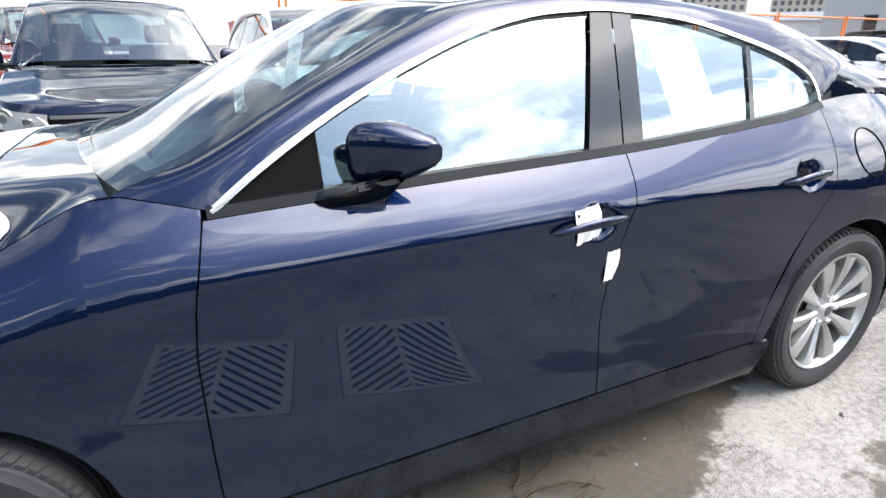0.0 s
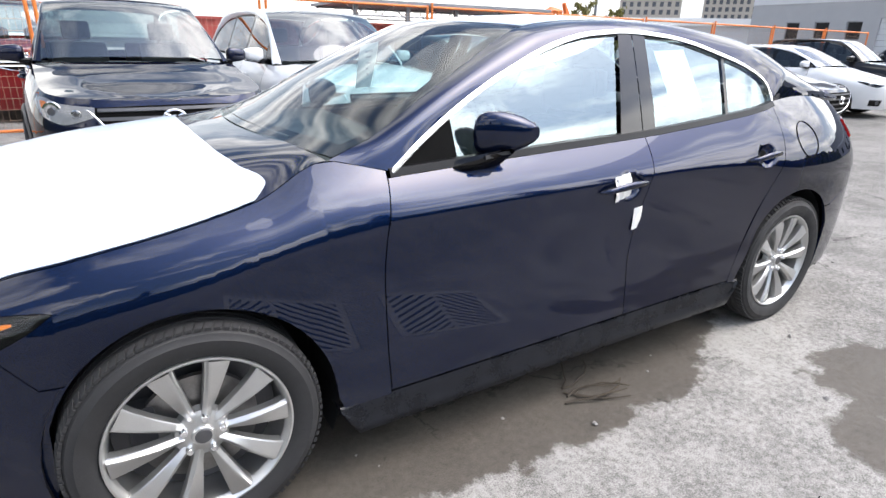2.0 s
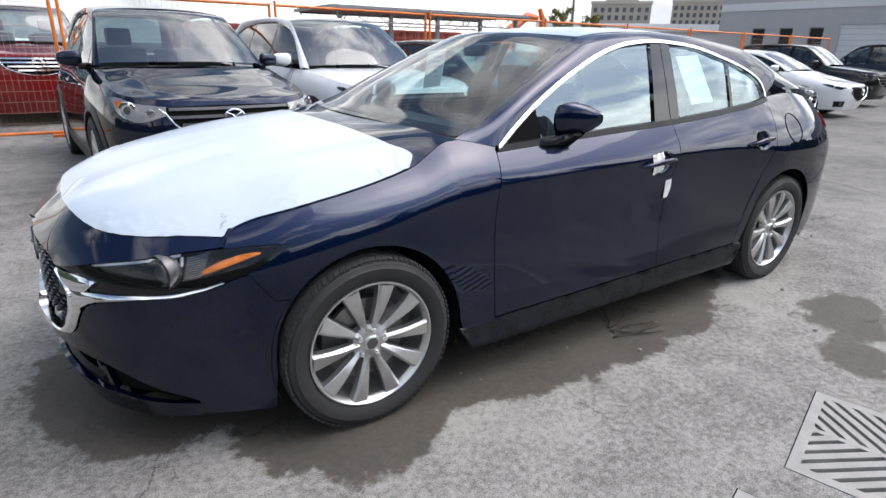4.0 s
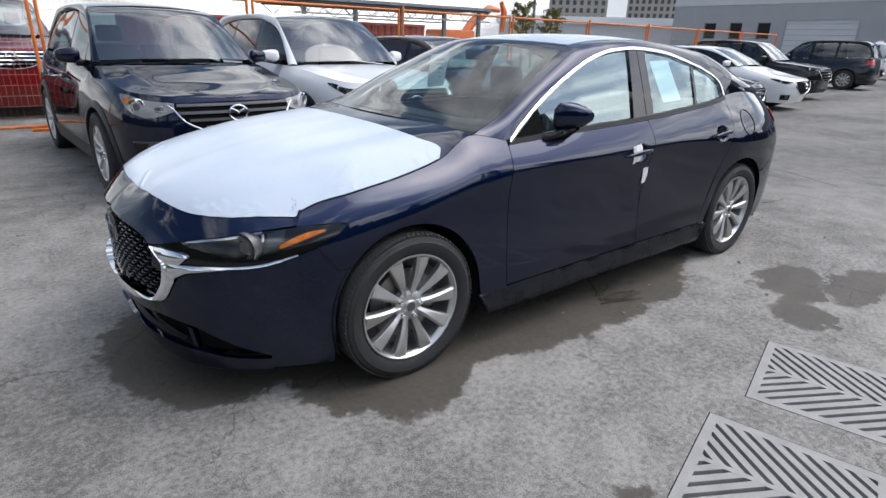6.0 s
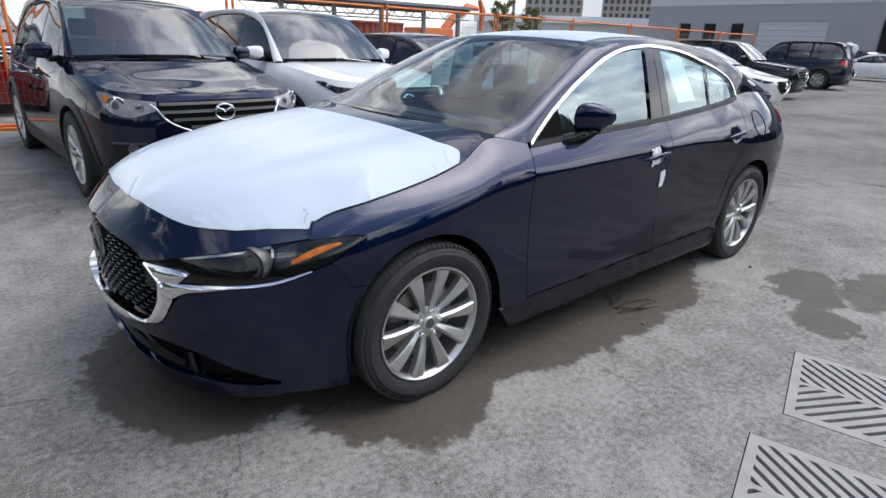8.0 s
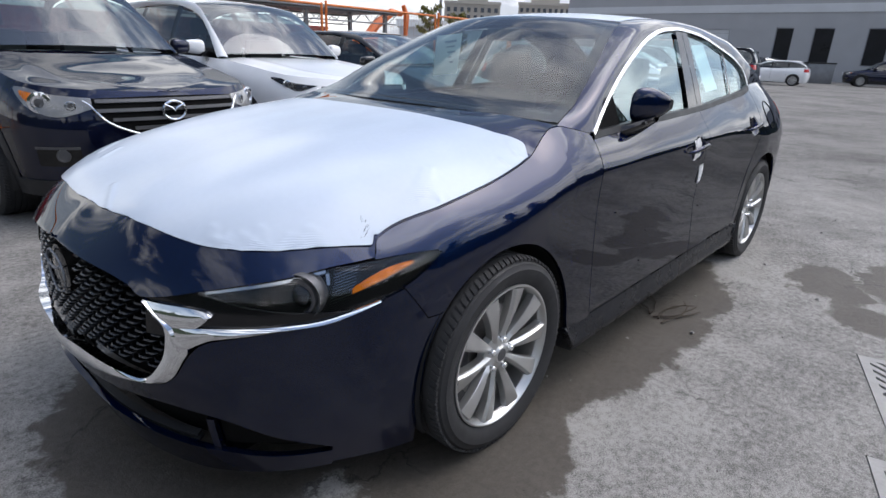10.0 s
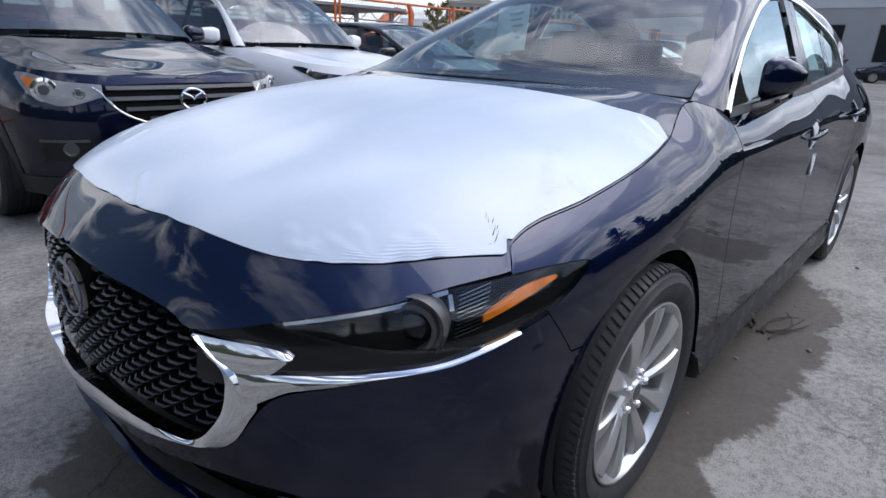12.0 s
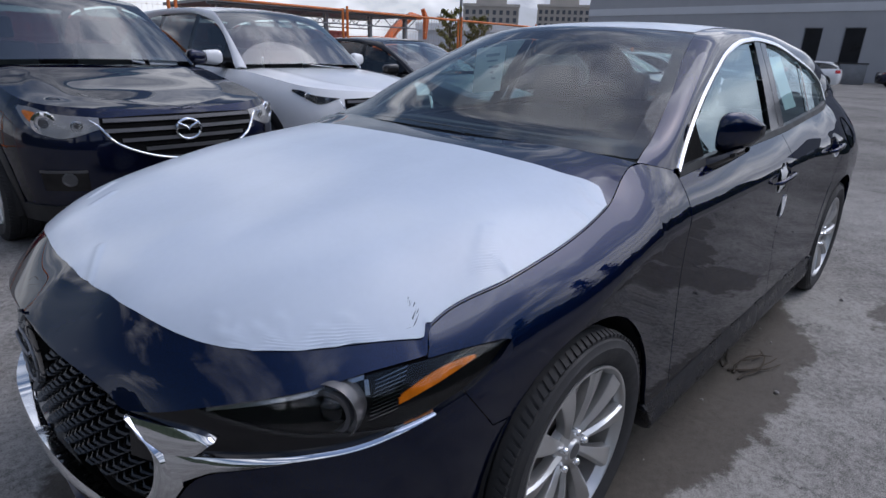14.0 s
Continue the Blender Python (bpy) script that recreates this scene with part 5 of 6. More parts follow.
    bm = bmesh.new()
    box(bm, nose + .25, tail - .25, -(hw - .3), hw - .3, .2, zn - .12, .03)
    part("underbody", bm, M_DARK, car)
    # mirrors
    for sg in (-1, 1):
        bm = bmesh.new()
        bmesh.ops.create_uvsphere(bm, u_segments=20, v_segments=12, radius=1.0)
        for v in bm.verts:
            c = v.co
            q = [math.copysign(abs(k) ** .62, k) for k in c]
            w = .5 + .5 * q[1]
            v.co = Vector((xa + .24 + q[0] * .062 + w * .05, sg * (hw - .10 + .20 * w), zb + .085 + q[2] * (.078 - .022 * w)))
        finish(bm, (xa + .24, sg * hw, zb + .085))
        mr = part("door_mirror", bm, paint, car)
        bm = bmesh.new()
        box(bm, xa + .20, xa + .31, sg * (hw - .10) - .05, sg * (hw - .10) + .05, zb - .01, zb + .05, .012)
        part("mirror_foot", bm, M_GLOSSBLK, mr)
    # wheels
    if wheels:
        for x in (0, wb):
            for sg in (-1, 1):
                make_wheel(car, x, sg * (hw - .115), wr, rim, .22, spokes, sg)
    for x in (0, wb):
        bm = bmesh.new()
        rows = []
        for k in range(17):
            a = math.pi * (k / 16 * 1.2 - .1)
            rows.append([(x + (ra + .005) * math.cos(a), y, wr + (ra + .005) * math.sin(a)) for y in (-(hw - .04), -(hw - .32))])
        grid(bm, rows)
        flipped(part("wheel_liner", finish(bm), M_PLASTIC, car))
    # front face
    f = {"suv": dict(l0=.50, l1=1.04, zl=zn - .155, zu=zn - .012, g=.50, g0=zn - .30, g1=zn - .04), "suv2": dict(l0=.60, l1=1.10, zl=zn - .10, zu=zn - .02, g=.56, g0=zn - .38, g1=zn - .05),
         "hatch": dict(l0=.60, l1=1.15, zl=zn - .09, zu=zn - .01, g=.50, g0=zn - .34, g1=zn - .03)}[front]
    l0, l1 = f["l0"], f["l1"]
    up = spline((l0, f["zu"] - .035), (l0 + .25, f["zu"] - .012), (l1 - .1, f["zu"] + .022), (l1, f["zu"] + .025))
    dn = spline((l0, f["zl"] + .045), (l0 + .2, f["zl"] - .005), (l1 - .2, f["zl"] + .03), (l1, f["zu"] + .01))
    hl = empty("headlight", Matrix.Identity(4))
    hl.parent = car
    bm = bmesh.new()
    panel(bm, B, spaced(l0, l1, 14), dn, up, 4, .004)
    big = front == "suv"
    part("housing", finish(bm, mid, .01), M_DISC if big else M_LAMPIN, hl)
    for s, r, ma in ((l0 + .30, .068 if big else .034, M_CHROME), (l0 + .12, .034 if big else .02, M_REFL)):
        c = Vector(B(s, (dn(s) + up(s)) / 2, .006))
        bm = bmesh.new()
        lathe(bm, [(0, -.008), (r * .42, -.006), (r * .5, .004), (r * .62, .004), (r * .7, -.008), (r * .95, -.006), (r, .006)], 28, "x")
        bmesh.ops.transform(bm, matrix=Matrix.Translation(c) @ Matrix.Rotation(radians(32), 4, "Z"), verts=bm.verts)
        part("projector", finish(bm), ma, hl)
        bm = bmesh.new()
        lathe(bm, [(0, -.012), (r * .38, -.010), (r * .42, -.002)], 24, "x")
        bmesh.ops.transform(bm, matrix=Matrix.Translation(c) @ Matrix.Rotation(radians(32), 4, "Z"), verts=bm.verts)
        part("bulb_lens", finish(bm), M_ALLOYDK, hl)
    if big:
        bm = bmesh.new()
        panel(bm, B, spaced(l1 - .17, l1 - .07, 4), lambda s: dn(s) + .030, lambda s: up(s) - .020, 3, .008)
        part("amber_lamp", finish(bm, mid, .006), M_AMBER, hl, "amber turn signal")
    bm = bmesh.new()
    panel(bm, B, spaced(l0, l1, 14), dn, up, 4, .016)
    part("lens", finish(bm, mid), M_LENS, hl)
    hl2 = empty("headlight", Matrix.Identity(4))
    hl2.parent = car
    for o in list(hl.children):
        flipped(o, hl2)
    gw, g0, g1 = f["g"], f["g0"], f["g1"]
    glo = lambda s: g0 + .17 * (s / gw) ** 2.2
    ghi = lambda s: g1 - .01 * (s / gw) ** 2
    bm = bmesh.new()
    panel(bm, B, spaced(0, gw, 14), glo, ghi, 5, .003)
    mirrored(bm)
    gr = part("grille", finish(bm, mid, .01), M_DARK, car, "black grille")
    if front != "hatch":
        for k in range(4):
            z = g0 + .05 + (g1 - g0 - .06) * k / 3.4
            lim = max([s for s in np.linspace(0, gw - .02, 40) if glo(s) < z - .004] + [.1])
            bm = bmesh.new()
            panel(bm, B, spaced(0, lim, 12), lambda s: z, lambda s: z + .022, 2, .016)
            mirrored(bm)
            part("grille_bar", finish(bm, mid, .012), M_CHROME if pickup else M_ALLOYDK, gr)
    bm = bmesh.new()
    for sg in (1, -1):
        line = [Vector(B(s, z, .018)) for s, z in [(.02, g0 - .012), (gw * .3, glo(gw * .3) - .012), (gw * .6, glo(gw * .6) - .012), (gw * .85, glo(gw * .85) - .010), (gw + .01, (glo(gw) + ghi(gw)) / 2), (gw + .05, ghi(gw) - .01)]]
        tube(bm, [(x, y * sg, z) for x, y, z in curve([tuple(p) for p in line], 26)], [.0085] * 20 + [.0085 - .0009 * k for k in range(6)], 8)
    part("chrome_trim", finish(bm), M_CHROME, car, "chrome wing under the grille")
    zbg = (g0 + g1) / 2 + .035
    cb = Vector(B(0, zbg, .022))
    bm = bmesh.new()
    tube(bm, [cb + Vector((0, .078 * math.cos(a), .062 * math.sin(a))) for a in [2 * math.pi * k / 36 for k in range(37)]], .009, 8, False)
    tube(bm, [cb + Vector((-.004, y, .010 + (abs(y) * .45 if abs(y) > .012 else -.012))) for y in (-.07, -.04, -.015, 0, .015, .04, .07)], .008, 8)
    part("badge", finish(bm), M_CHROME, car, "chrome oval badge")
    for sg in (1, -1):
        fg = empty("fog_lamp", Matrix.Identity(4))
        fg.parent = car
        c = Vector(B(.70, zn - .40, .0))
        bm = bmesh.new()
        panel(bm, B, spaced(.60, .86, 8), lambda s: zn - .47, lambda s: zn - .345, 3, .003)
        for v in bm.verts:
            v.co.y *= sg
        part("bezel", finish(bm, mid, .01), M_GLOSSBLK, fg)
        bm = bmesh.new()
        lathe(bm, [(0, -.012), (.028, -.010), (.032, -.014), (.040, -.012), (.042, .004)], 24, "x")
        bmesh.ops.transform(bm, matrix=Matrix.Translation((c.x, c.y * sg, c.z)) @ Matrix.Rotation(radians(30 * sg), 4, "Z"), verts=bm.verts)
        part("lamp", finish(bm), M_ALLOYDK, fg)
        bm = bmesh.new()
        panel(bm, B, spaced(.60, .86, 8), lambda s: zn - .36, lambda s: zn - .345, 1, .012)
        for v in bm.verts:
            v.co.y *= sg
        part("chrome_strip", finish(bm, mid, .008), M_ALLOYDK, fg)
    # tail lights
    bm = bmesh.new()
    panel(bm, B, spaced(B.at(tail - .30), B.at(tail - .04), 6), lambda s: zb - .16, lambda s: zb + .02, 3, .008)
    tl_ = part("tail_light", finish(bm, mid, .01), M_REDL, car, "red tail light")
    flipped(tl_)
    # door gaps and handles
    for x in (.62, 1.46, 2.30):
        bm = bmesh.new()
        panel(bm, B, spaced(B.at(x) - .003, B.at(x) + .003, 1), lambda s: .34, lambda s: B.top(s) - .01, 10, .0015)
        mirrored(bm)
        part("door_gap", finish(bm, mid), M_DARK, body)
    for x in (1.22, 2.02):
        for sg in (-1, 1):
            bm = bmesh.new()
            q = [B(B.at(x + d), zb - .14 + d * .06, o) for d, o in ((0, 0), (.03, .035), (.11, .042), (.19, .035), (.22, 0))]
            tube(bm, [(a, -sg * b, c) for a, b, c in q], .013, 8)
            part("door_handle", finish(bm), paint, body)
    return car


ROW = 95.0
make_car("suv_car", pose(.326, 3.235, 0, 0, 0, 93.5), M_BLUE2, "dark blue compact SUV parked nose out beside the fence", zh=1.09, zb=1.08)
make_car("suv_car", pose(2.37, 3.52, 0, 0, 0, 93.5), M_WHITE, "white compact SUV with black cladding parked in the row", front="suv2", zn=.93, zb=1.08, spokes=5)
make_car("sedan_car", pose(4.95, 3.9, 0, 0, 0, ROW), M_BLACKP, "black sedan parked beside the white SUV", hw=.90, zn=.72, zh=.98, zb=.96, zr=1.45, wr=.325, rim=.23, cladding=False, front="hatch", xw=1.20, xr=2.75, xe=3.2)
make_car("sedan_car", pose(10.5, 3.5, 0, 0, 0, ROW), M_BLUE2, "dark blue sedan parked in the far row", hw=.90, zn=.74, zh=.98, zb=.97, zr=1.45, wr=.325, rim=.23, cladding=False, front="suv2", xw=1.20, xr=2.75, xe=3.2)
make_car("hatchback_car", pose(14.4, 4.15, 0, 0, 0, ROW), M_WHITE, "white hatchback with a black grille in the far row", hw=.90, zn=.74, zh=.98, zb=.97, zr=1.45, wr=.325, rim=.23, cladding=False, front="hatch", xw=1.20, xr=2.9, xe=3.35, tail=3.5)
make_car("suv_car", pose(18.7, 5.2, 0, 0, 0, ROW), M_BLACKP, "black compact SUV with chrome trim in the far row", front="suv2", zn=.93, zb=1.08)
make_car("suv_car", pose(26.0, 8.9, 0, 0, 0, 277), M_GREYP, "dark blue-grey SUV with roof rails seen from behind", hw=.95, zn=1.02, zh=1.12, zb=1.12, zr=1.84, wr=.38, xr=3.3, xe=3.6, tail=3.72, wb=2.79)
make_car("sedan_car", pose(31.5, 7.4, 0, 0, 0, ROW), M_REDP, "dark red sedan parked far off", hw=.90, zn=.72, zh=.98, zb=.96, zr=1.42, wr=.32, rim=.22, cladding=False, front="hatch", xw=1.20, xr=2.75, xe=3.2)
make_car("hatchback_car", pose(39.3, 9.2, 0, 0, 0, 276), M_WHITE, "white hatchback parked by the grey building", hw=.90, zn=.74, zh=.98, zb=.97, zr=1.45, wr=.325, rim=.23, cladding=False, front="hatch", xw=1.20, xr=2.9, xe=3.35, tail=3.5)
make_car("suv_car", pose(45.5, 8.6, 0, 0, 0, 60), M_GREYP, "dark grey SUV parked by the building")
make_car("suv_car", pose(47.0, 4.2, 0, 0, 0, 285), M_BLUE2, "dark blue SUV parked by the building")
make_car("pickup_truck", pose(-1.0, 9.7, 0, 0, 0, 94), M_REDP, "red pickup truck with a chrome grille behind the fence", hw=1.0, nose=-1.0, tail=4.6, wb=3.5, wr=.40, rim=.24, zn=1.10, zh=1.22, zb=1.22, zr=1.92, xa=.62, xw=1.25, xr=2.3, xe=2.75, windows=M_GLASSDK, cladding=False, pickup=True)


# ---- setting ----
def thing(name, bm, material, label, category, group="", kind="", smooth=True, sharp=35):
    return tagged(part(name, bm, material, None, "", smooth, sharp), label, category, group, kind)


# fence: orange steel frames with welded wire
FY, FSL = 7.45, .012
fx = [-9.6, -6.6, -3.6, -.61, 2.42, 5.45, 8.5, 11.26, 13.9, 16.6, 19.4, 22.2]
for a, b in zip(fx, fx[1:]):
    p = empty("fence_panel", pose(a, FY, 0), "orange steel fence panel with wire mesh", "fence", "fence panels")
    w = b - a
    for x in (.05, w - .05):
        bm = bmesh.new()
        tube(bm, [(x, 0, .02), (x, 0, 2.0 if x < 1 else 1.96)], .024, 10)
        part("post", finish(bm), M_ORANGE, p)
    for z in (1.93, .06):
        bm = bmesh.new()
        tube(bm, [(.05, 0, z), (w - .05, 0, z)], .022, 8)
        part("rail", finish(bm), M_ORANGE, p)
    bm = bmesh.new()
    n = int(w / .075)
    for k in range(1, n):
        x = .05 + (w - .1) * k / n
        tube(bm, [(x, .005, .06), (x, .005, 1.93)], .0019, 4, False)
    for k in range(1, 13):
        z = .06 + 1.87 * k / 13
        tube(bm, [(.05, -.002, z), (w - .05, -.002, z)], .0019, 4, False)
    tagged(part("wire_mesh", bm, M_WIRE, p), kind="stuff")
    bm = bmesh.new()
    box(bm, -.30, .30, -.12, .12, 0, .04, .008)
    part("foot", bm, M_ORANGE, p)

# grey building with windows and a shutter
BX, BY0, BY1, BH = 56.0, -14.0, 32.6, 9.5
bld = empty("grey_building", pose(BX, 0, 0), "grey rendered commercial building with a pale band, windows and a shutter", "building")
# front wall with openings, pier by pier
OPEN = [(4.0, 5.5, 1.3, 4.15, "w"), (7.72, 9.2, 1.3, 4.15, "w"), (10.68, 12.05, 1.3, 4.15, "w"), (15.7, 21.6, .0, 4.1, "s"), (22.75, 23.95, 2.3, 3.78, "w"), (25.35, 26.55, 2.3, 3.78, "w"), (27.9, 29.1, 2.3, 3.78, "w"), (-1.0, .5, 1.3, 4.15, "w"), (-6, -4.5, 1.3, 4.15, "w")]
OPEN.sort()
bm = bmesh.new()
y = BY0
for y0, y1, z0, z1, k in OPEN:
    for a in ((y, y0, 0, BH), (y0, y1, 0, z0), (y0, y1, z1, BH)):
        if a[3] > a[2]:
            box(bm, 0, .4, *a)
            part("wall_panel", bm, M_WALL, bld, smooth=False)
            bm = bmesh.new()
    y = y1
box(bm, 0, .4, y, BY1, 0, BH)
part("wall_panel", bm, M_WALL, bld, smooth=False)
bm = bmesh.new()
box(bm, .4, 22, BY0, BY0 + .4, 0, BH)
box(bm, .4, 22, BY1 - .4, BY1, 0, BH)
box(bm, 21.6, 22, BY0 + .4, BY1 - .4, 0, BH)
part("side_wall", bm, M_WALL, bld, smooth=False)
bm = bmesh.new()
box(bm, .4, 21.6, BY0 + .4, BY1 - .4, BH - .6, BH - .3)
part("roof", bm, M_STEEL, bld, smooth=False)
bm = bmesh.new()
box(bm, -.06, -.003, BY0, BY1, 5.35, 6.0)
part("pale_band", bm, M_BAND, bld, smooth=False)
for y0, y1, z0, z1, k in OPEN:
    if k == "w":
        wn_ = empty("window", Matrix.Identity(4))
        wn_.parent = bld
        bm = bmesh.new()
        for a in ((y0, y0 + .07, z0, z1), (y1 - .07, y1, z0, z1), (y0 + .07, y1 - .07, z0, z0 + .07), (y0 + .07, y1 - .07, z1 - .07, z1)):
            box(bm, .10, .18, *a)
        part("frame", bm, M_STEEL, wn_, smooth=False)
        bm = bmesh.new()
        box(bm, .13, .14, y0 + .07, y1 - .07, z0 + .07, z1 - .07)
        part("pane", bm, M_PANE, wn_, smooth=False)
    else:
        sh = empty("shutter", Matrix.Identity(4))
        sh.parent = bld
        for k in range(9):
            bm = bmesh.new()
            box(bm, .08, .14, y0 + .12, y1 - .12, z1 * k / 9 + .012, z1 * (k + 1) / 9 - .012, .01)
            part("shutter_panel", bm, M_BAND, sh, smooth=False)
        bm = bmesh.new()
        box(bm, .14, .2, y0 + .05, y1 - .05, 0, z1)
        part("backing", bm, M_STEEL, sh, smooth=False)
        bm = bmesh.new()
        box(bm, -.04, .1, y0, y0 + .12, 0, z1)
        box(bm, -.04, .1, y1 - .12, y1, 0, z1)
        box(bm, -.04, .1, y0 + .12, y1 - .12, z1 - .12, z1)
        part("frame", bm, M_WALL, sh, smooth=False)

# skips by the building
for x, y, s in ((49, 7.0, 1.0), (50.5, 9.3, 1.0)):
    p = empty("waste_container", pose(x, y, 0, 0, 0, 8), "dark steel waste container with a sloping lid", "container", "waste containers")
    bm = bmesh.new()
    vs = box(bm, -.7, .7, -1, 1, .0, 1.35 * s, .03)
    part("bin_body", bm, M_STEEL, p)
    bm = bmesh.new()
    box(bm, -.75, .75, -1.05, 1.05, 1.36 * s, 1.45 * s, .02)
    part("lid", bm, M_PLASTIC, p)

bm = bmesh.new()
lathe(bm, [(0, 2.2), (.14, 2.19), (.17, 2.1), (.50, 2.0), (.60, 1.8), (.60, .10), (.55, 0), (0, 0)], 24, "z")
tk = thing("water_tank", finish(bm), M_BAND, "white plastic water tank standing by the building", "tank")
tk.matrix_world = pose(46.0, 11.1, 0)

# towers in the distance
def tower(x, y, w, d, h, rz, cols, floors, label):
    t = empty("tower_block", pose(x, y, 0, 0, 0, rz), label, "building", "distant towers")
    bm = bmesh.new()
    box(bm, 0, d, -w / 2, w / 2, 0, h)
    part("wall", bm, M_TOWER, t, smooth=False)
    bm = bmesh.new()
    box(bm, -.6, d + .6, -w / 2 - .6, w / 2 + .6, h, h + 1.2)
    box(bm, d * .2, d * .8, -w * .28, w * .28, h + 1.2, h + 5)
    part("roof", bm, M_TOWER, t, smooth=False)
    wins = bpy.data.meshes.new("tower_window")
    b2 = bmesh.new()
    box(b2, -.12, .02, -.75, .75, -.95, .95)
    b2.to_mesh(wins)
    b2.free()
    wins.materials.append(M_TOWERW)
    for i in range(cols):
        for k in range(floors):
            o = new("window", wins)
            o.parent = t
            o.location = (-.02, -w / 2 + w * (i + .5) / cols, h - 2.4 - k * 3.2)
    for i in range(cols + 1):
        bm = bmesh.new()
        yy = -w / 2 + w * i / cols
        box(bm, -.5, -.003, yy - .3, yy + .3, 0, h)
        part("pilaster", bm, M_TOWER, t, smooth=False)
    return t


tower(214, 178, 25, 16, 21.5, 39, 8, 6, "pale stone residential tower with an arched crown")
tower(262, 170, 26, 16, 24.5, 34, 9, 7, "grey residential tower behind the lot")

# steel canopy with trusses behind the fence
cnp = empty("steel_canopy", pose(16.6, 24.0, 0, 0, 0, -3), "open steel canopy with lattice trusses", "canopy")
for x in (-5.5, -2.8, -.1, 2.6, 5.0):
    bm = bmesh.new()
    box(bm, x - .09, x + .09, -.09, .09, 0, 2.95)
    part("post", bm, M_STEEL, cnp, smooth=False)
bm = bmesh.new()
box(bm, -6.2, 5.4, -.8, 5, 3.0, 3.14)
part("roof", bm, M_STEEL, cnp, smooth=False)
for y in (-.5, 4):
    bm = bmesh.new()
    tube(bm, [(-6.2, y, 2.95), (5.4, y, 2.95)], .06, 6)
    tube(bm, [(-6.2, y, 2.45), (5.4, y, 2.45)], .04, 6)
    n = 20
    for k in range(n):
        x0, x1 = -6.2 + 11.6 * k / n, -6.2 + 11.6 * (k + 1) / n
        tube(bm, [(x0, y, 2.45 if k % 2 else 2.95), (x1, y, 2.95 if k % 2 else 2.45)], .025, 5)
    part("truss", finish(bm), M_STEEL, cnp)

# red wall of containers
for x, w in ((4.4, 5.9), (10.4, 5.9), (16.4, 5.9)):
    ct = empty("shipping_container", pose(x, 30, 0), "weathered red corrugated steel container", "container", "red containers")
    bm = bmesh.new()
    rows = []
    n = int(w / .12)
    for k in range(n + 1):
        d = .05 if (k // 2) % 2 else 0
        rows.append([(w * k / n, d, .15), (w * k / n, d, 2.2)])
    grid(bm, rows)
    part("front_panel", finish(bm), M_CONTRED, ct, smooth=False)
    bm = bmesh.new()
    box(bm, 0, w, .06, 2.4, .1, 2.2)
    box(bm, -.03, w + .03, -.03, 2.44, 2.2, 2.34)
    box(bm, -.03, w + .03, -.03, 2.44, 0, .15)
    part("container_frame", bm, M_CONTRED, ct, smooth=False)

# digger arm
dg = empty("excavator", pose(29.2, 36.0, -.35), "orange excavator with a raised arm", "excavator")
bm = bmesh.new()
box(bm, -1.6, 1.6, -1.3, 1.3, 1.2, 2.6, .15)
part("cab_body", bm, M_DIGGER, dg)
bm = bmesh.new()
tube(bm, [(1.2, 0, 2.0), (2.4, 0, 3.3), (4.2, 0, 4.4), (5.3, 0, 4.3)], [.35, .38, .33, .2], 6)
part("boom", finish(bm), M_DIGGER, dg)
bm = bmesh.new()
tube(bm, [(5.5, 0, 5.0), (5.9, 0, 4.2), (5.8, 0, 2.6)], [.18, .3, .2], 6)
part("stick", finish(bm), M_DIGGER, dg)
for sg in (-1, 1):
    bm = bmesh.new()
    box(bm, -2.0, 2.0, sg * 1.2 - .3, sg * 1.2 + .3, 0, .9, .3)
    part("track", bm, M_PLASTIC, dg)

# long pale low building behind the lot
lb = empty("low_building", pose(63, 49, 0, 0, 0, -46), "long low pale warehouse", "building")
bm = bmesh.new()
box(bm, -12, 11, 0, 9, 0, 4.0)
part("wall", bm, M_BAND, lb, smooth=False)
bm = bmesh.new()
box(bm, -12.4, 11.4, -.4, 9.4, 4.0, 4.9)
part("roof", bm, M_WHITE, lb, smooth=False)

# slim pole
bm = bmesh.new()
tube(bm, [(0, 0, 0), (0, 0, 9)], [.09, .06], 8)
pl = thing("lamp_pole", finish(bm), M_STEEL, "thin grey steel pole behind the fence", "pole")
pl.matrix_world = pose(24.3, 22.0, 0)


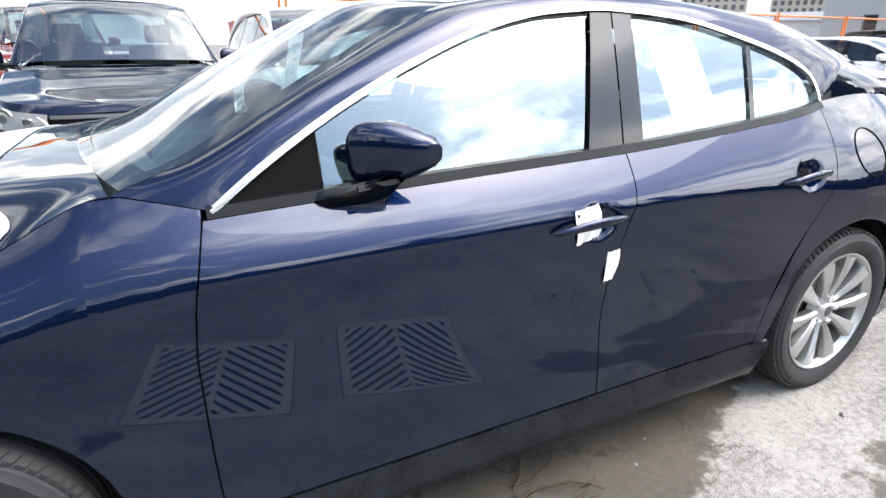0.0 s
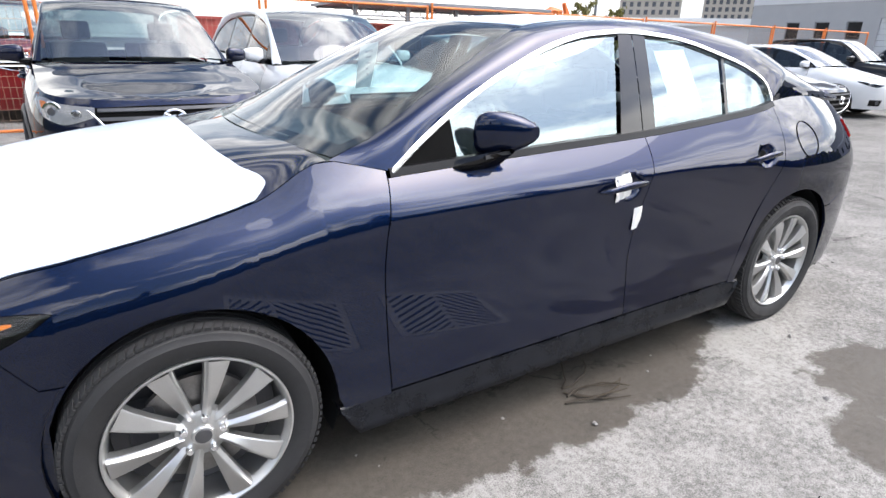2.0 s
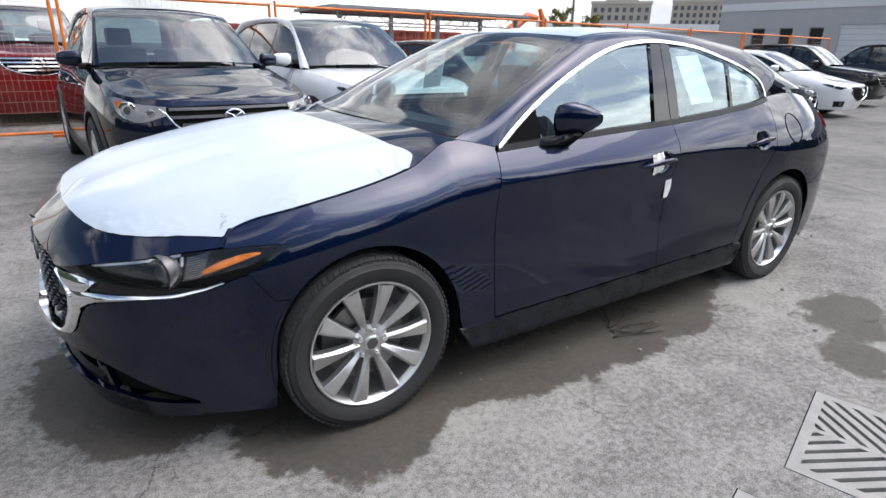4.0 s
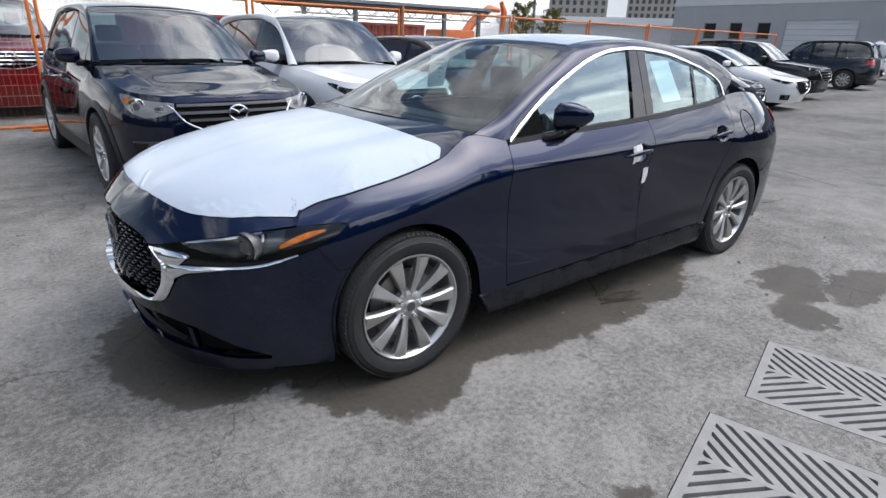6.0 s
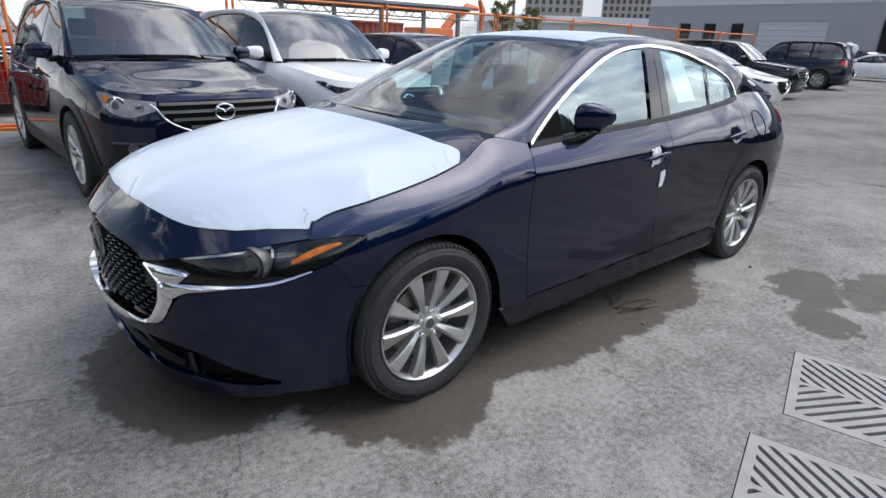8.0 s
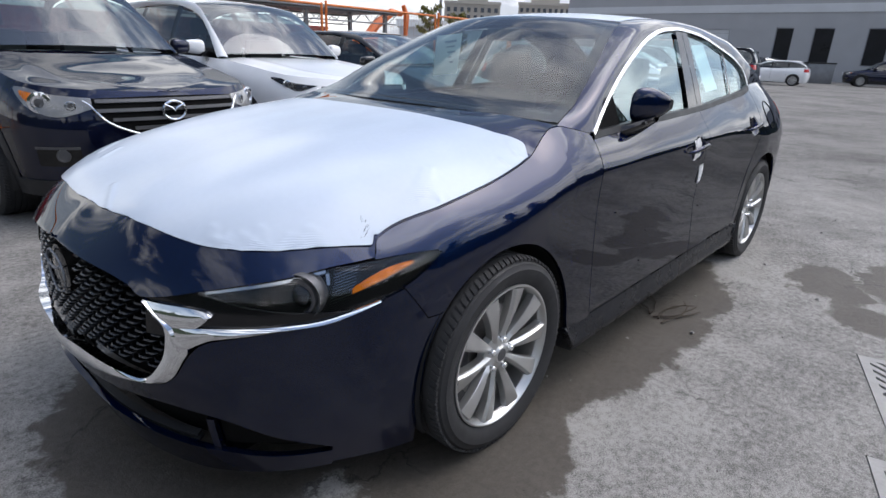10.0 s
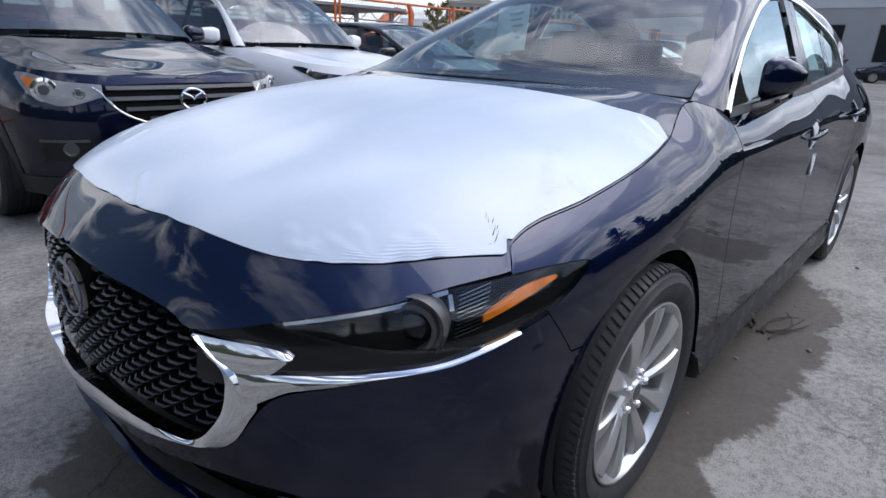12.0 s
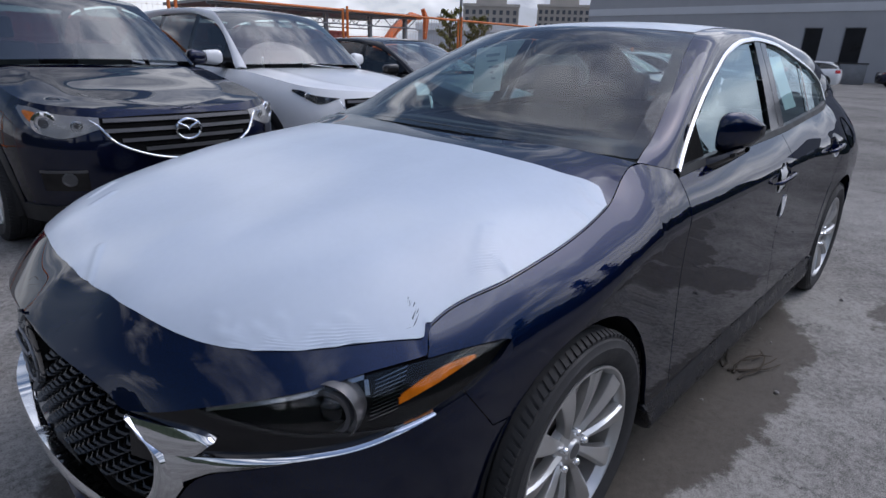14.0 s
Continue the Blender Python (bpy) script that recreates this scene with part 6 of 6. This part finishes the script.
# trees
def tree(x, y, h, r, material, label, seed, conifer=False, n=900, leaf=.16):
    rnd = random.Random(seed)
    t = empty("tree", pose(x, y, 0), label, "tree")
    bm = bmesh.new()
    tube(bm, [(0, 0, 0), (.05 * h * .2, .02, h * .3), (.0, .05, h * .65), (.02, 0, h * .97)], [h * .022, h * .017, h * .010, h * .003], 8)
    limbs = []
    for k in range(16 if not conifer else 30):
        z = h * (.30 + .65 * k / 16) if not conifer else h * (.10 + .86 * k / 30)
        a = k * 2.4 + rnd.random()
        ln = r * (1 - abs((z / h - .55)) * 1.2) * rnd.uniform(.7, 1.05) if not conifer else r * (1.02 - z / h) * rnd.uniform(.8, 1.1)
        e = Vector((math.cos(a) * ln, math.sin(a) * ln, z + (ln * .7 if not conifer else -ln * .15)))
        limbs.append((Vector((0, 0, z)), e))
        tube(bm, [(0, 0, z), (Vector((0, 0, z)) + e) / 2 + Vector((0, 0, .06)), e], [h * .008, h * .005, h * .002], 5)
    part("trunk", finish(bm), M_BARK, t)
    bm = bmesh.new()
    for k in range(n):
        a, b = limbs[k % len(limbs)]
        q = a.lerp(b, rnd.uniform(.15 if conifer else .35, 1.08)) + Vector((rnd.gauss(0, r * .10), rnd.gauss(0, r * .10), rnd.gauss(0, r * .08)))
        s = leaf * rnd.uniform(.5, 1.2)
        m = Matrix.Translation(q) @ Euler((rnd.uniform(0, 6.3), rnd.uniform(0, 6.3), rnd.uniform(0, 6.3))).to_matrix().to_4x4()
        vs = [bm.verts.new(m @ Vector(p)) for p in ((-s, 0, 0), (0, -s * .35, s * .1), (s, 0, 0), (0, s * .35, s * .1))]
        bm.faces.new(vs)
    tagged(part("crown", bm, material, t, smooth=False), kind="stuff")
    return t


tree(23.5, 22.0, 3.5, .85, M_LEAF, "small yellow-green street tree behind the fence", 3)
tree(25.9, 22.0, 3.35, .8, M_LEAF, "small yellow-green street tree behind the fence", 4)
# trees across the lot, seen in the paint and the windows
for i, (x, y, h) in enumerate(((-6, -26, 9.5), (3, -28, 9), (10, -22, 10), (16.5, -18.5, 11.5), (23, -20, 12), (29, -24, 9), (36, -26, 8.5), (-14, -24, 10.5), (-22, -22, 9), (44, -24, 8))):
    tree(x, y, h, h * .24, M_PINE, "dark green conifer across the lot", 20 + i, True, 1500, .30)


# unseen clipped hedge with trees in it, added round the near sides of the lot
# it darkens the low horizon reflected in paint and lamps
bm = bmesh.new()
line = curve([(-24, 16), (-26, -6), (-15, -18), (8, -16), (26, -11.5), (46, -7.5)], 220)
rows = []
for i, (x, y) in enumerate(line):
    a, b = line[max(i - 1, 0)], line[min(i + 1, len(line) - 1)]
    t = (b - a) / np.linalg.norm(b - a)
    h = 4.0 + 1.6 * noise.noise(Vector((i * .07, 3, 0))) + 1.5 * max(0, noise.noise(Vector((i * .33, 9, 0)))) + .5 * noise.noise(Vector((i * 1.3, 5, 0)))
    row = []
    for k in range(13):
        u = k / 12 * math.pi
        o, z = 1.1 * math.cos(u), h * math.sin(u) ** .5
        n1 = .45 * noise.noise(Vector((i * .6, k * .7, 2)))
        row.append((x - t[1] * (o + n1), y + t[0] * (o + n1), max(z + n1 * .8, 0) if 0 < k < 12 else 0))
    rows.append(row)
grid(bm, rows)
tagged(part("hedge", finish(bm), M_HEDGE, smooth=False), "unseen dark green hedge with uneven top, added round the lot to darken reflections", "hedge", kind="stuff")

# ---- ground ----
def ground_material():
    m = bpy.data.materials.new("dusty_concrete")
    m.use_nodes = True
    n, l = m.node_tree.nodes, m.node_tree.links
    b = n["Principled BSDF"]
    tc = n.new("ShaderNodeTexCoord")

    def noise_tex(scale, detail=5.0, rough=0.55, vec=None):
        t = n.new("ShaderNodeTexNoise")
        t.inputs["Scale"].default_value, t.inputs["Detail"].default_value, t.inputs["Roughness"].default_value = scale, detail, rough
        l.new(vec or tc.outputs["Object"], t.inputs["Vector"])
        return t

    def ramp(src, a, bb, lo, hi):
        r = n.new("ShaderNodeMapRange")
        r.inputs["From Min"].default_value, r.inputs["From Max"].default_value = a, bb
        r.inputs["To Min"].default_value, r.inputs["To Max"].default_value = lo, hi
        l.new(src, r.inputs["Value"])
        return r.outputs["Result"]

    def math_(op, a, c):
        k = n.new("ShaderNodeMath")
        k.operation = op
        for i, v in enumerate((a, c)):
            if isinstance(v, (int, float)):
                k.inputs[i].default_value = v
            else:
                l.new(v, k.inputs[i])
        return k.outputs["Value"]
    # damp patches: ellipses with ragged rims
    wob = n.new("ShaderNodeVectorMath")
    wob.operation = "MULTIPLY_ADD"
    nz = noise_tex(4.2, 9.0, 0.68)
    sub = n.new("ShaderNodeVectorMath")
    sub.operation = "SUBTRACT"
    sub.inputs[1].default_value = (0.5, 0.5, 0.5)
    l.new(nz.outputs["Color"], sub.inputs[0])
    l.new(sub.outputs["Vector"], wob.inputs[0])
    wob.inputs[1].default_value = (0.44, 0.44, 0.0)
    l.new(tc.outputs["Object"], wob.inputs[2])
    damp = None
    for x, y, rx, ry in ((1.15, -.2, 1.62, .92), (1.0, -.5, .75, .62), (-.05, -.55, .46, .60), (-.58, .0, .50, .66), (2.62, -1.37, .34, .19), (2.9, -1.70, .45, .16), (2.12, -1.66, .20, .14), (.21, -1.88, .07, .05), (3.6, -1.9, .4, .14), (2.42, -1.53, .34, .09), (3.2, -1.82, .35, .09)):
        d = n.new("ShaderNodeVectorMath")
        d.operation = "SUBTRACT"
        d.inputs[1].default_value = (x, y, 0)
        l.new(wob.outputs["Vector"], d.inputs[0])
        e = n.new("ShaderNodeVectorMath")
        e.operation = "MULTIPLY"
        e.inputs[1].default_value = (1 / rx, 1 / ry, 0)
        l.new(d.outputs["Vector"], e.inputs[0])
        q = n.new("ShaderNodeVectorMath")
        q.operation = "LENGTH"
        l.new(e.outputs["Vector"], q.inputs[0])
        one = math_("MULTIPLY", math_("SUBTRACT", 1.0, q.outputs["Value"]), min(rx, ry))
        damp = one if damp is None else math_("MAXIMUM", damp, one)
    wet = ramp(damp, -0.006, 0.022, 0.0, 1.0)
    big, mid, fine, grit = noise_tex(0.55, 4), noise_tex(5.0, 6), noise_tex(38.0, 5, .65), noise_tex(190.0, 3, .7)
    col = n.new("ShaderNodeValToRGB")
    col.color_ramp.elements[0].position, col.color_ramp.elements[1].position = 0.25, 0.78
    col.color_ramp.elements[0].color, col.color_ramp.elements[1].color = (0.105, 0.101, 0.094, 1), (0.300, 0.290, 0.273, 1)
    s1 = math_("ADD", math_("MULTIPLY", big.outputs["Fac"], .26), math_("MULTIPLY", mid.outputs["Fac"], .15))
    s2 = math_("ADD", math_("MULTIPLY", fine.outputs["Fac"], .30), math_("MULTIPLY", grit.outputs["Fac"], .39))
    tot = math_("ADD", s1, s2)
    l.new(ramp(tot, .43, .66, 0.0, 1.0), col.inputs["Fac"])
    mud = n.new("ShaderNodeValToRGB")
    mud.color_ramp.elements[0].color, mud.color_ramp.elements[1].color = (0.038, 0.033, 0.027, 1), (0.098, 0.087, 0.073, 1)
    l.new(ramp(tot, .42, .68, 0.0, 1.0), mud.inputs["Fac"])
    mx = n.new("ShaderNodeMix")
    mx.data_type = "RGBA"
    l.new(wet, mx.inputs[0])
    l.new(col.outputs["Color"], mx.inputs[6])
    l.new(mud.outputs["Color"], mx.inputs[7])
    # dark grains
    vor = n.new("ShaderNodeTexVoronoi")
    vor.inputs["Scale"].default_value = 70.0
    l.new(tc.outputs["Object"], vor.inputs["Vector"])
    sp = ramp(vor.outputs["Distance"], .10, .22, .55, 1.0)
    gate = ramp(noise_tex(9.0, 3).outputs["Fac"], .46, .56, 0.0, 1.0)
    spk = math_("SUBTRACT", 1.0, math_("MULTIPLY", gate, math_("SUBTRACT", 1.0, sp)))
    # darker towards -x and again beyond x = 3.4; stains, pits and hairline cracks
    xyz = n.new("ShaderNodeSeparateXYZ")
    l.new(wob.outputs["Vector"], xyz.inputs["Vector"])
    x_tone = ramp(math_("ADD", xyz.outputs["X"], math_("MULTIPLY", big.outputs["Fac"], 1.2)), -.9, 1.6, .86, 1.04)
    x_tone = math_("MULTIPLY", x_tone, ramp(xyz.outputs["X"], 3.4, 6.5, 1.0, .70))
    stain = ramp(noise_tex(2.3, 8.0, .62).outputs["Fac"], .54, .72, 1.0, .86)
    pale = ramp(noise_tex(7.5, 8.0, .66).outputs["Fac"], .56, .74, 1.0, 1.10)
    pit = n.new("ShaderNodeTexVoronoi")
    pit.inputs["Scale"].default_value = 5.5
    l.new(wob.outputs["Vector"], pit.inputs["Vector"])
    pits = ramp(pit.outputs["Distance"], .03, .065, .45, 1.0)
    crk = n.new("ShaderNodeTexVoronoi")
    crk.feature = "DISTANCE_TO_EDGE"
    crk.inputs["Scale"].default_value = .75
    l.new(wob.outputs["Vector"], crk.inputs["Vector"])
    cgate = ramp(noise_tex(.9, 3).outputs["Fac"], .47, .53, 0.0, .62)
    crack = math_("SUBTRACT", 1.0, math_("MULTIPLY", cgate, ramp(crk.outputs["Distance"], .0015, .006, 1.0, 0.0)))
    for k in (x_tone, stain, pale, pits, crack):
        spk = math_("MULTIPLY", spk, k)
    fin = n.new("ShaderNodeVectorMath")
    fin.operation = "SCALE"
    l.new(mx.outputs[2], fin.inputs[0])
    l.new(spk, fin.inputs["Scale"])
    l.new(fin.outputs["Vector"], b.inputs["Base Color"])
    l.new(ramp(wet, 0, 1, .93, .62), b.inputs["Roughness"])
    b.inputs["Specular IOR Level"].default_value = 0.3
    bp = n.new("ShaderNodeBump")
    bp.inputs["Strength"].default_value, bp.inputs["Distance"].default_value = 0.6, 0.014
    # tread ripples pressed into the mud
    rip = n.new("ShaderNodeTexWave")
    rip.bands_direction = "DIAGONAL"
    rip.inputs["Scale"].default_value, rip.inputs["Distortion"].default_value, rip.inputs["Detail"].default_value = 7.0, 14.0, 4.0
    l.new(tc.outputs["Object"], rip.inputs["Vector"])
    l.new(math_("ADD", tot, math_("MULTIPLY", math_("MULTIPLY", wet, rip.outputs["Fac"]), .09)), bp.inputs["Height"])
    l.new(bp.outputs["Normal"], b.inputs["Normal"])
    return m


M_GROUND = ground_material()
GRATES = [(.83, -1.793, -74.5), (1.655, -1.661, -74.5)]
LU, LV = .60, .62
bm = bmesh.new()
q = [bm.verts.new(p) for p in ((-700, -700, 0), (700, -700, 0), (700, 700, 0), (-700, 700, 0))]
bm.faces.new(q)
for gx, gy_, ga in GRATES:
    u = Vector((math.cos(radians(ga)), math.sin(radians(ga)), 0))
    v = Vector((math.sin(radians(ga)), -math.cos(radians(ga)), 0))
    o = Vector((gx, gy_, 0))
    for p, nn in ((o, u), (o + u * LU, u), (o, v), (o + v * LV, v)):
        bmesh.ops.bisect_plane(bm, geom=bm.verts[:] + bm.edges[:] + bm.faces[:], plane_co=p, plane_no=nn, dist=1e-5)
inside = []
for f in bm.faces:
    c = f.calc_center_median()
    for gx, gy_, ga in GRATES:
        u = Vector((math.cos(radians(ga)), math.sin(radians(ga)), 0))
        v = Vector((math.sin(radians(ga)), -math.cos(radians(ga)), 0))
        d = c - Vector((gx, gy_, 0))
        if 0 < d.dot(u) < LU and 0 < d.dot(v) < LV:
            inside.append(f)
bmesh.ops.delete(bm, geom=list(set(inside)), context="FACES")
tagged(part("ground", bm, M_GROUND, None, smooth=False), "dusty grey concrete lot with damp muddy patches", "ground", kind="structure")


def clip_poly(poly, x0, x1, y0, y1):
    for ax, lim, sg in ((0, x0, 1), (0, x1, -1), (1, y0, 1), (1, y1, -1)):
        out = []
        for i, p in enumerate(poly):
            r = poly[i - 1]
            ip, ir = (p[ax] - lim) * sg >= 0, (r[ax] - lim) * sg >= 0
            if ip != ir:
                t = (lim - r[ax]) / (p[ax] - r[ax])
                out.append((r[0] + (p[0] - r[0]) * t, r[1] + (p[1] - r[1]) * t))
            if ip:
                out.append(p)
        poly = out
        if not poly:
            break
    return poly


def slab(bm, poly, z0, z1):
    a = [bm.verts.new((x, y, z1)) for x, y in poly]
    b = [bm.verts.new((x, y, z0)) for x, y in poly]
    bm.faces.new(a)
    for i in range(len(a)):
        bm.faces.new((a[i - 1], b[i - 1], b[i], a[i]))


for gx, gy_, ga in GRATES:
    g = empty("drain_grate", pose(gx, gy_, 0, 0, 0, ga), "cast-iron drain grate with herringbone slots, dusty", "drain grate", "drain grates")
    bm = bmesh.new()
    for x0, x1, y0, y1 in ((.004, LU - .004, -.045, -.004), (.004, LU - .004, -LV + .004, -LV + .045), (.004, .040, -LV + .045, -.045), (LU - .040, LU - .004, -LV + .045, -.045), (.040, LU - .040, -LV / 2 - .012, -LV / 2 + .012)):
        slab(bm, [(x0, y0), (x1, y0), (x1, y1), (x0, y1)], -.045, .001)
    part("frame", finish(bm), M_IRON, g, smooth=False)
    pitch, slot = .066, .026
    for half in (0, 1):
        y0, y1 = (-LV / 2 + .012, -.045) if half == 0 else (-LV + .045, -LV / 2 - .012)
        for k in range(-6, 11):
            u0 = .020 + k * pitch
            h = LV / 2
            if half == 0:
                poly = [(u0 + slot, -.0), (u0 + pitch, -.0), (u0 + pitch + h, -h), (u0 + slot + h, -h)]
            else:
                poly = [(u0 + slot + h, -h), (u0 + pitch + h, -h), (u0 + pitch, -2 * h), (u0 + slot, -2 * h)]
            poly = clip_poly(poly, .040, LU - .040, y0, y1)
            if len(poly) > 2:
                bm = bmesh.new()
                slab(bm, poly, -.04, .0006)
                part("bar", finish(bm), M_IRON, g, smooth=False)
    bm = bmesh.new()
    box(bm, -.01, LU + .01, -LV - .01, .01, -.5, -.12)
    part("pit", bm, M_DARK, g, smooth=False)
    bm = bmesh.new()
    for x0, x1, y0, y1 in ((-.006, 0, -LV, 0), (LU, LU + .006, -LV, 0), (-.006, LU + .006, 0, .006), (-.006, LU + .006, -LV - .006, -LV)):
        slab(bm, [(x0, y0), (x1, y0), (x1, y1), (x0, y1)], -.12, -.002)
    part("pit_wall", finish(bm), M_DARK, g, smooth=False)

# twigs on the mud, pebbles on the concrete
rnd = random.Random(5)
tw = empty("twig", pose(1.42, -.86, 0), "dead dark twig lying on the mud by the sill", "twig")
for k in range(7):
    bm = bmesh.new()
    a = rnd.uniform(-.5, .5)
    pts = [Vector((-.10 + rnd.uniform(-.04, .04), rnd.uniform(-.05, .06), .006))]
    for j in range(5):
        a += rnd.uniform(-.5, .5)
        pts.append(pts[-1] + Vector((.055 * math.cos(a), .055 * math.sin(a), rnd.uniform(-.002, .008))))
    for p in pts:
        p.z = max(p.z, .004)
    tube(bm, pts, [.005, .0045, .004, .0035, .003, .002], 5)
    part("stem", finish(bm), M_TWIG, tw)
for k in range(90):
    x, y = rnd.uniform(-2.2, 4.5), rnd.uniform(-2.2, -.3)
    if any(abs(x - gx - .1) < .55 and abs(y - gy_ + .3) < .45 for gx, gy_, _ in GRATES) or (y > -.6 and -.5 < x < 3.2):
        continue
    r = rnd.choice((.004, .005, .006, .008, .012))
    bm = bmesh.new()
    bmesh.ops.create_icosphere(bm, subdivisions=1, radius=r)
    for v in bm.verts:
        v.co *= rnd.uniform(.7, 1.2)
        v.co.z *= .7
    ob = tagged(part("pebble", bm, M_STONE), "small grey stone lying on the concrete", "stone", "loose stones")
    ob.location = (x, y, r * .45)
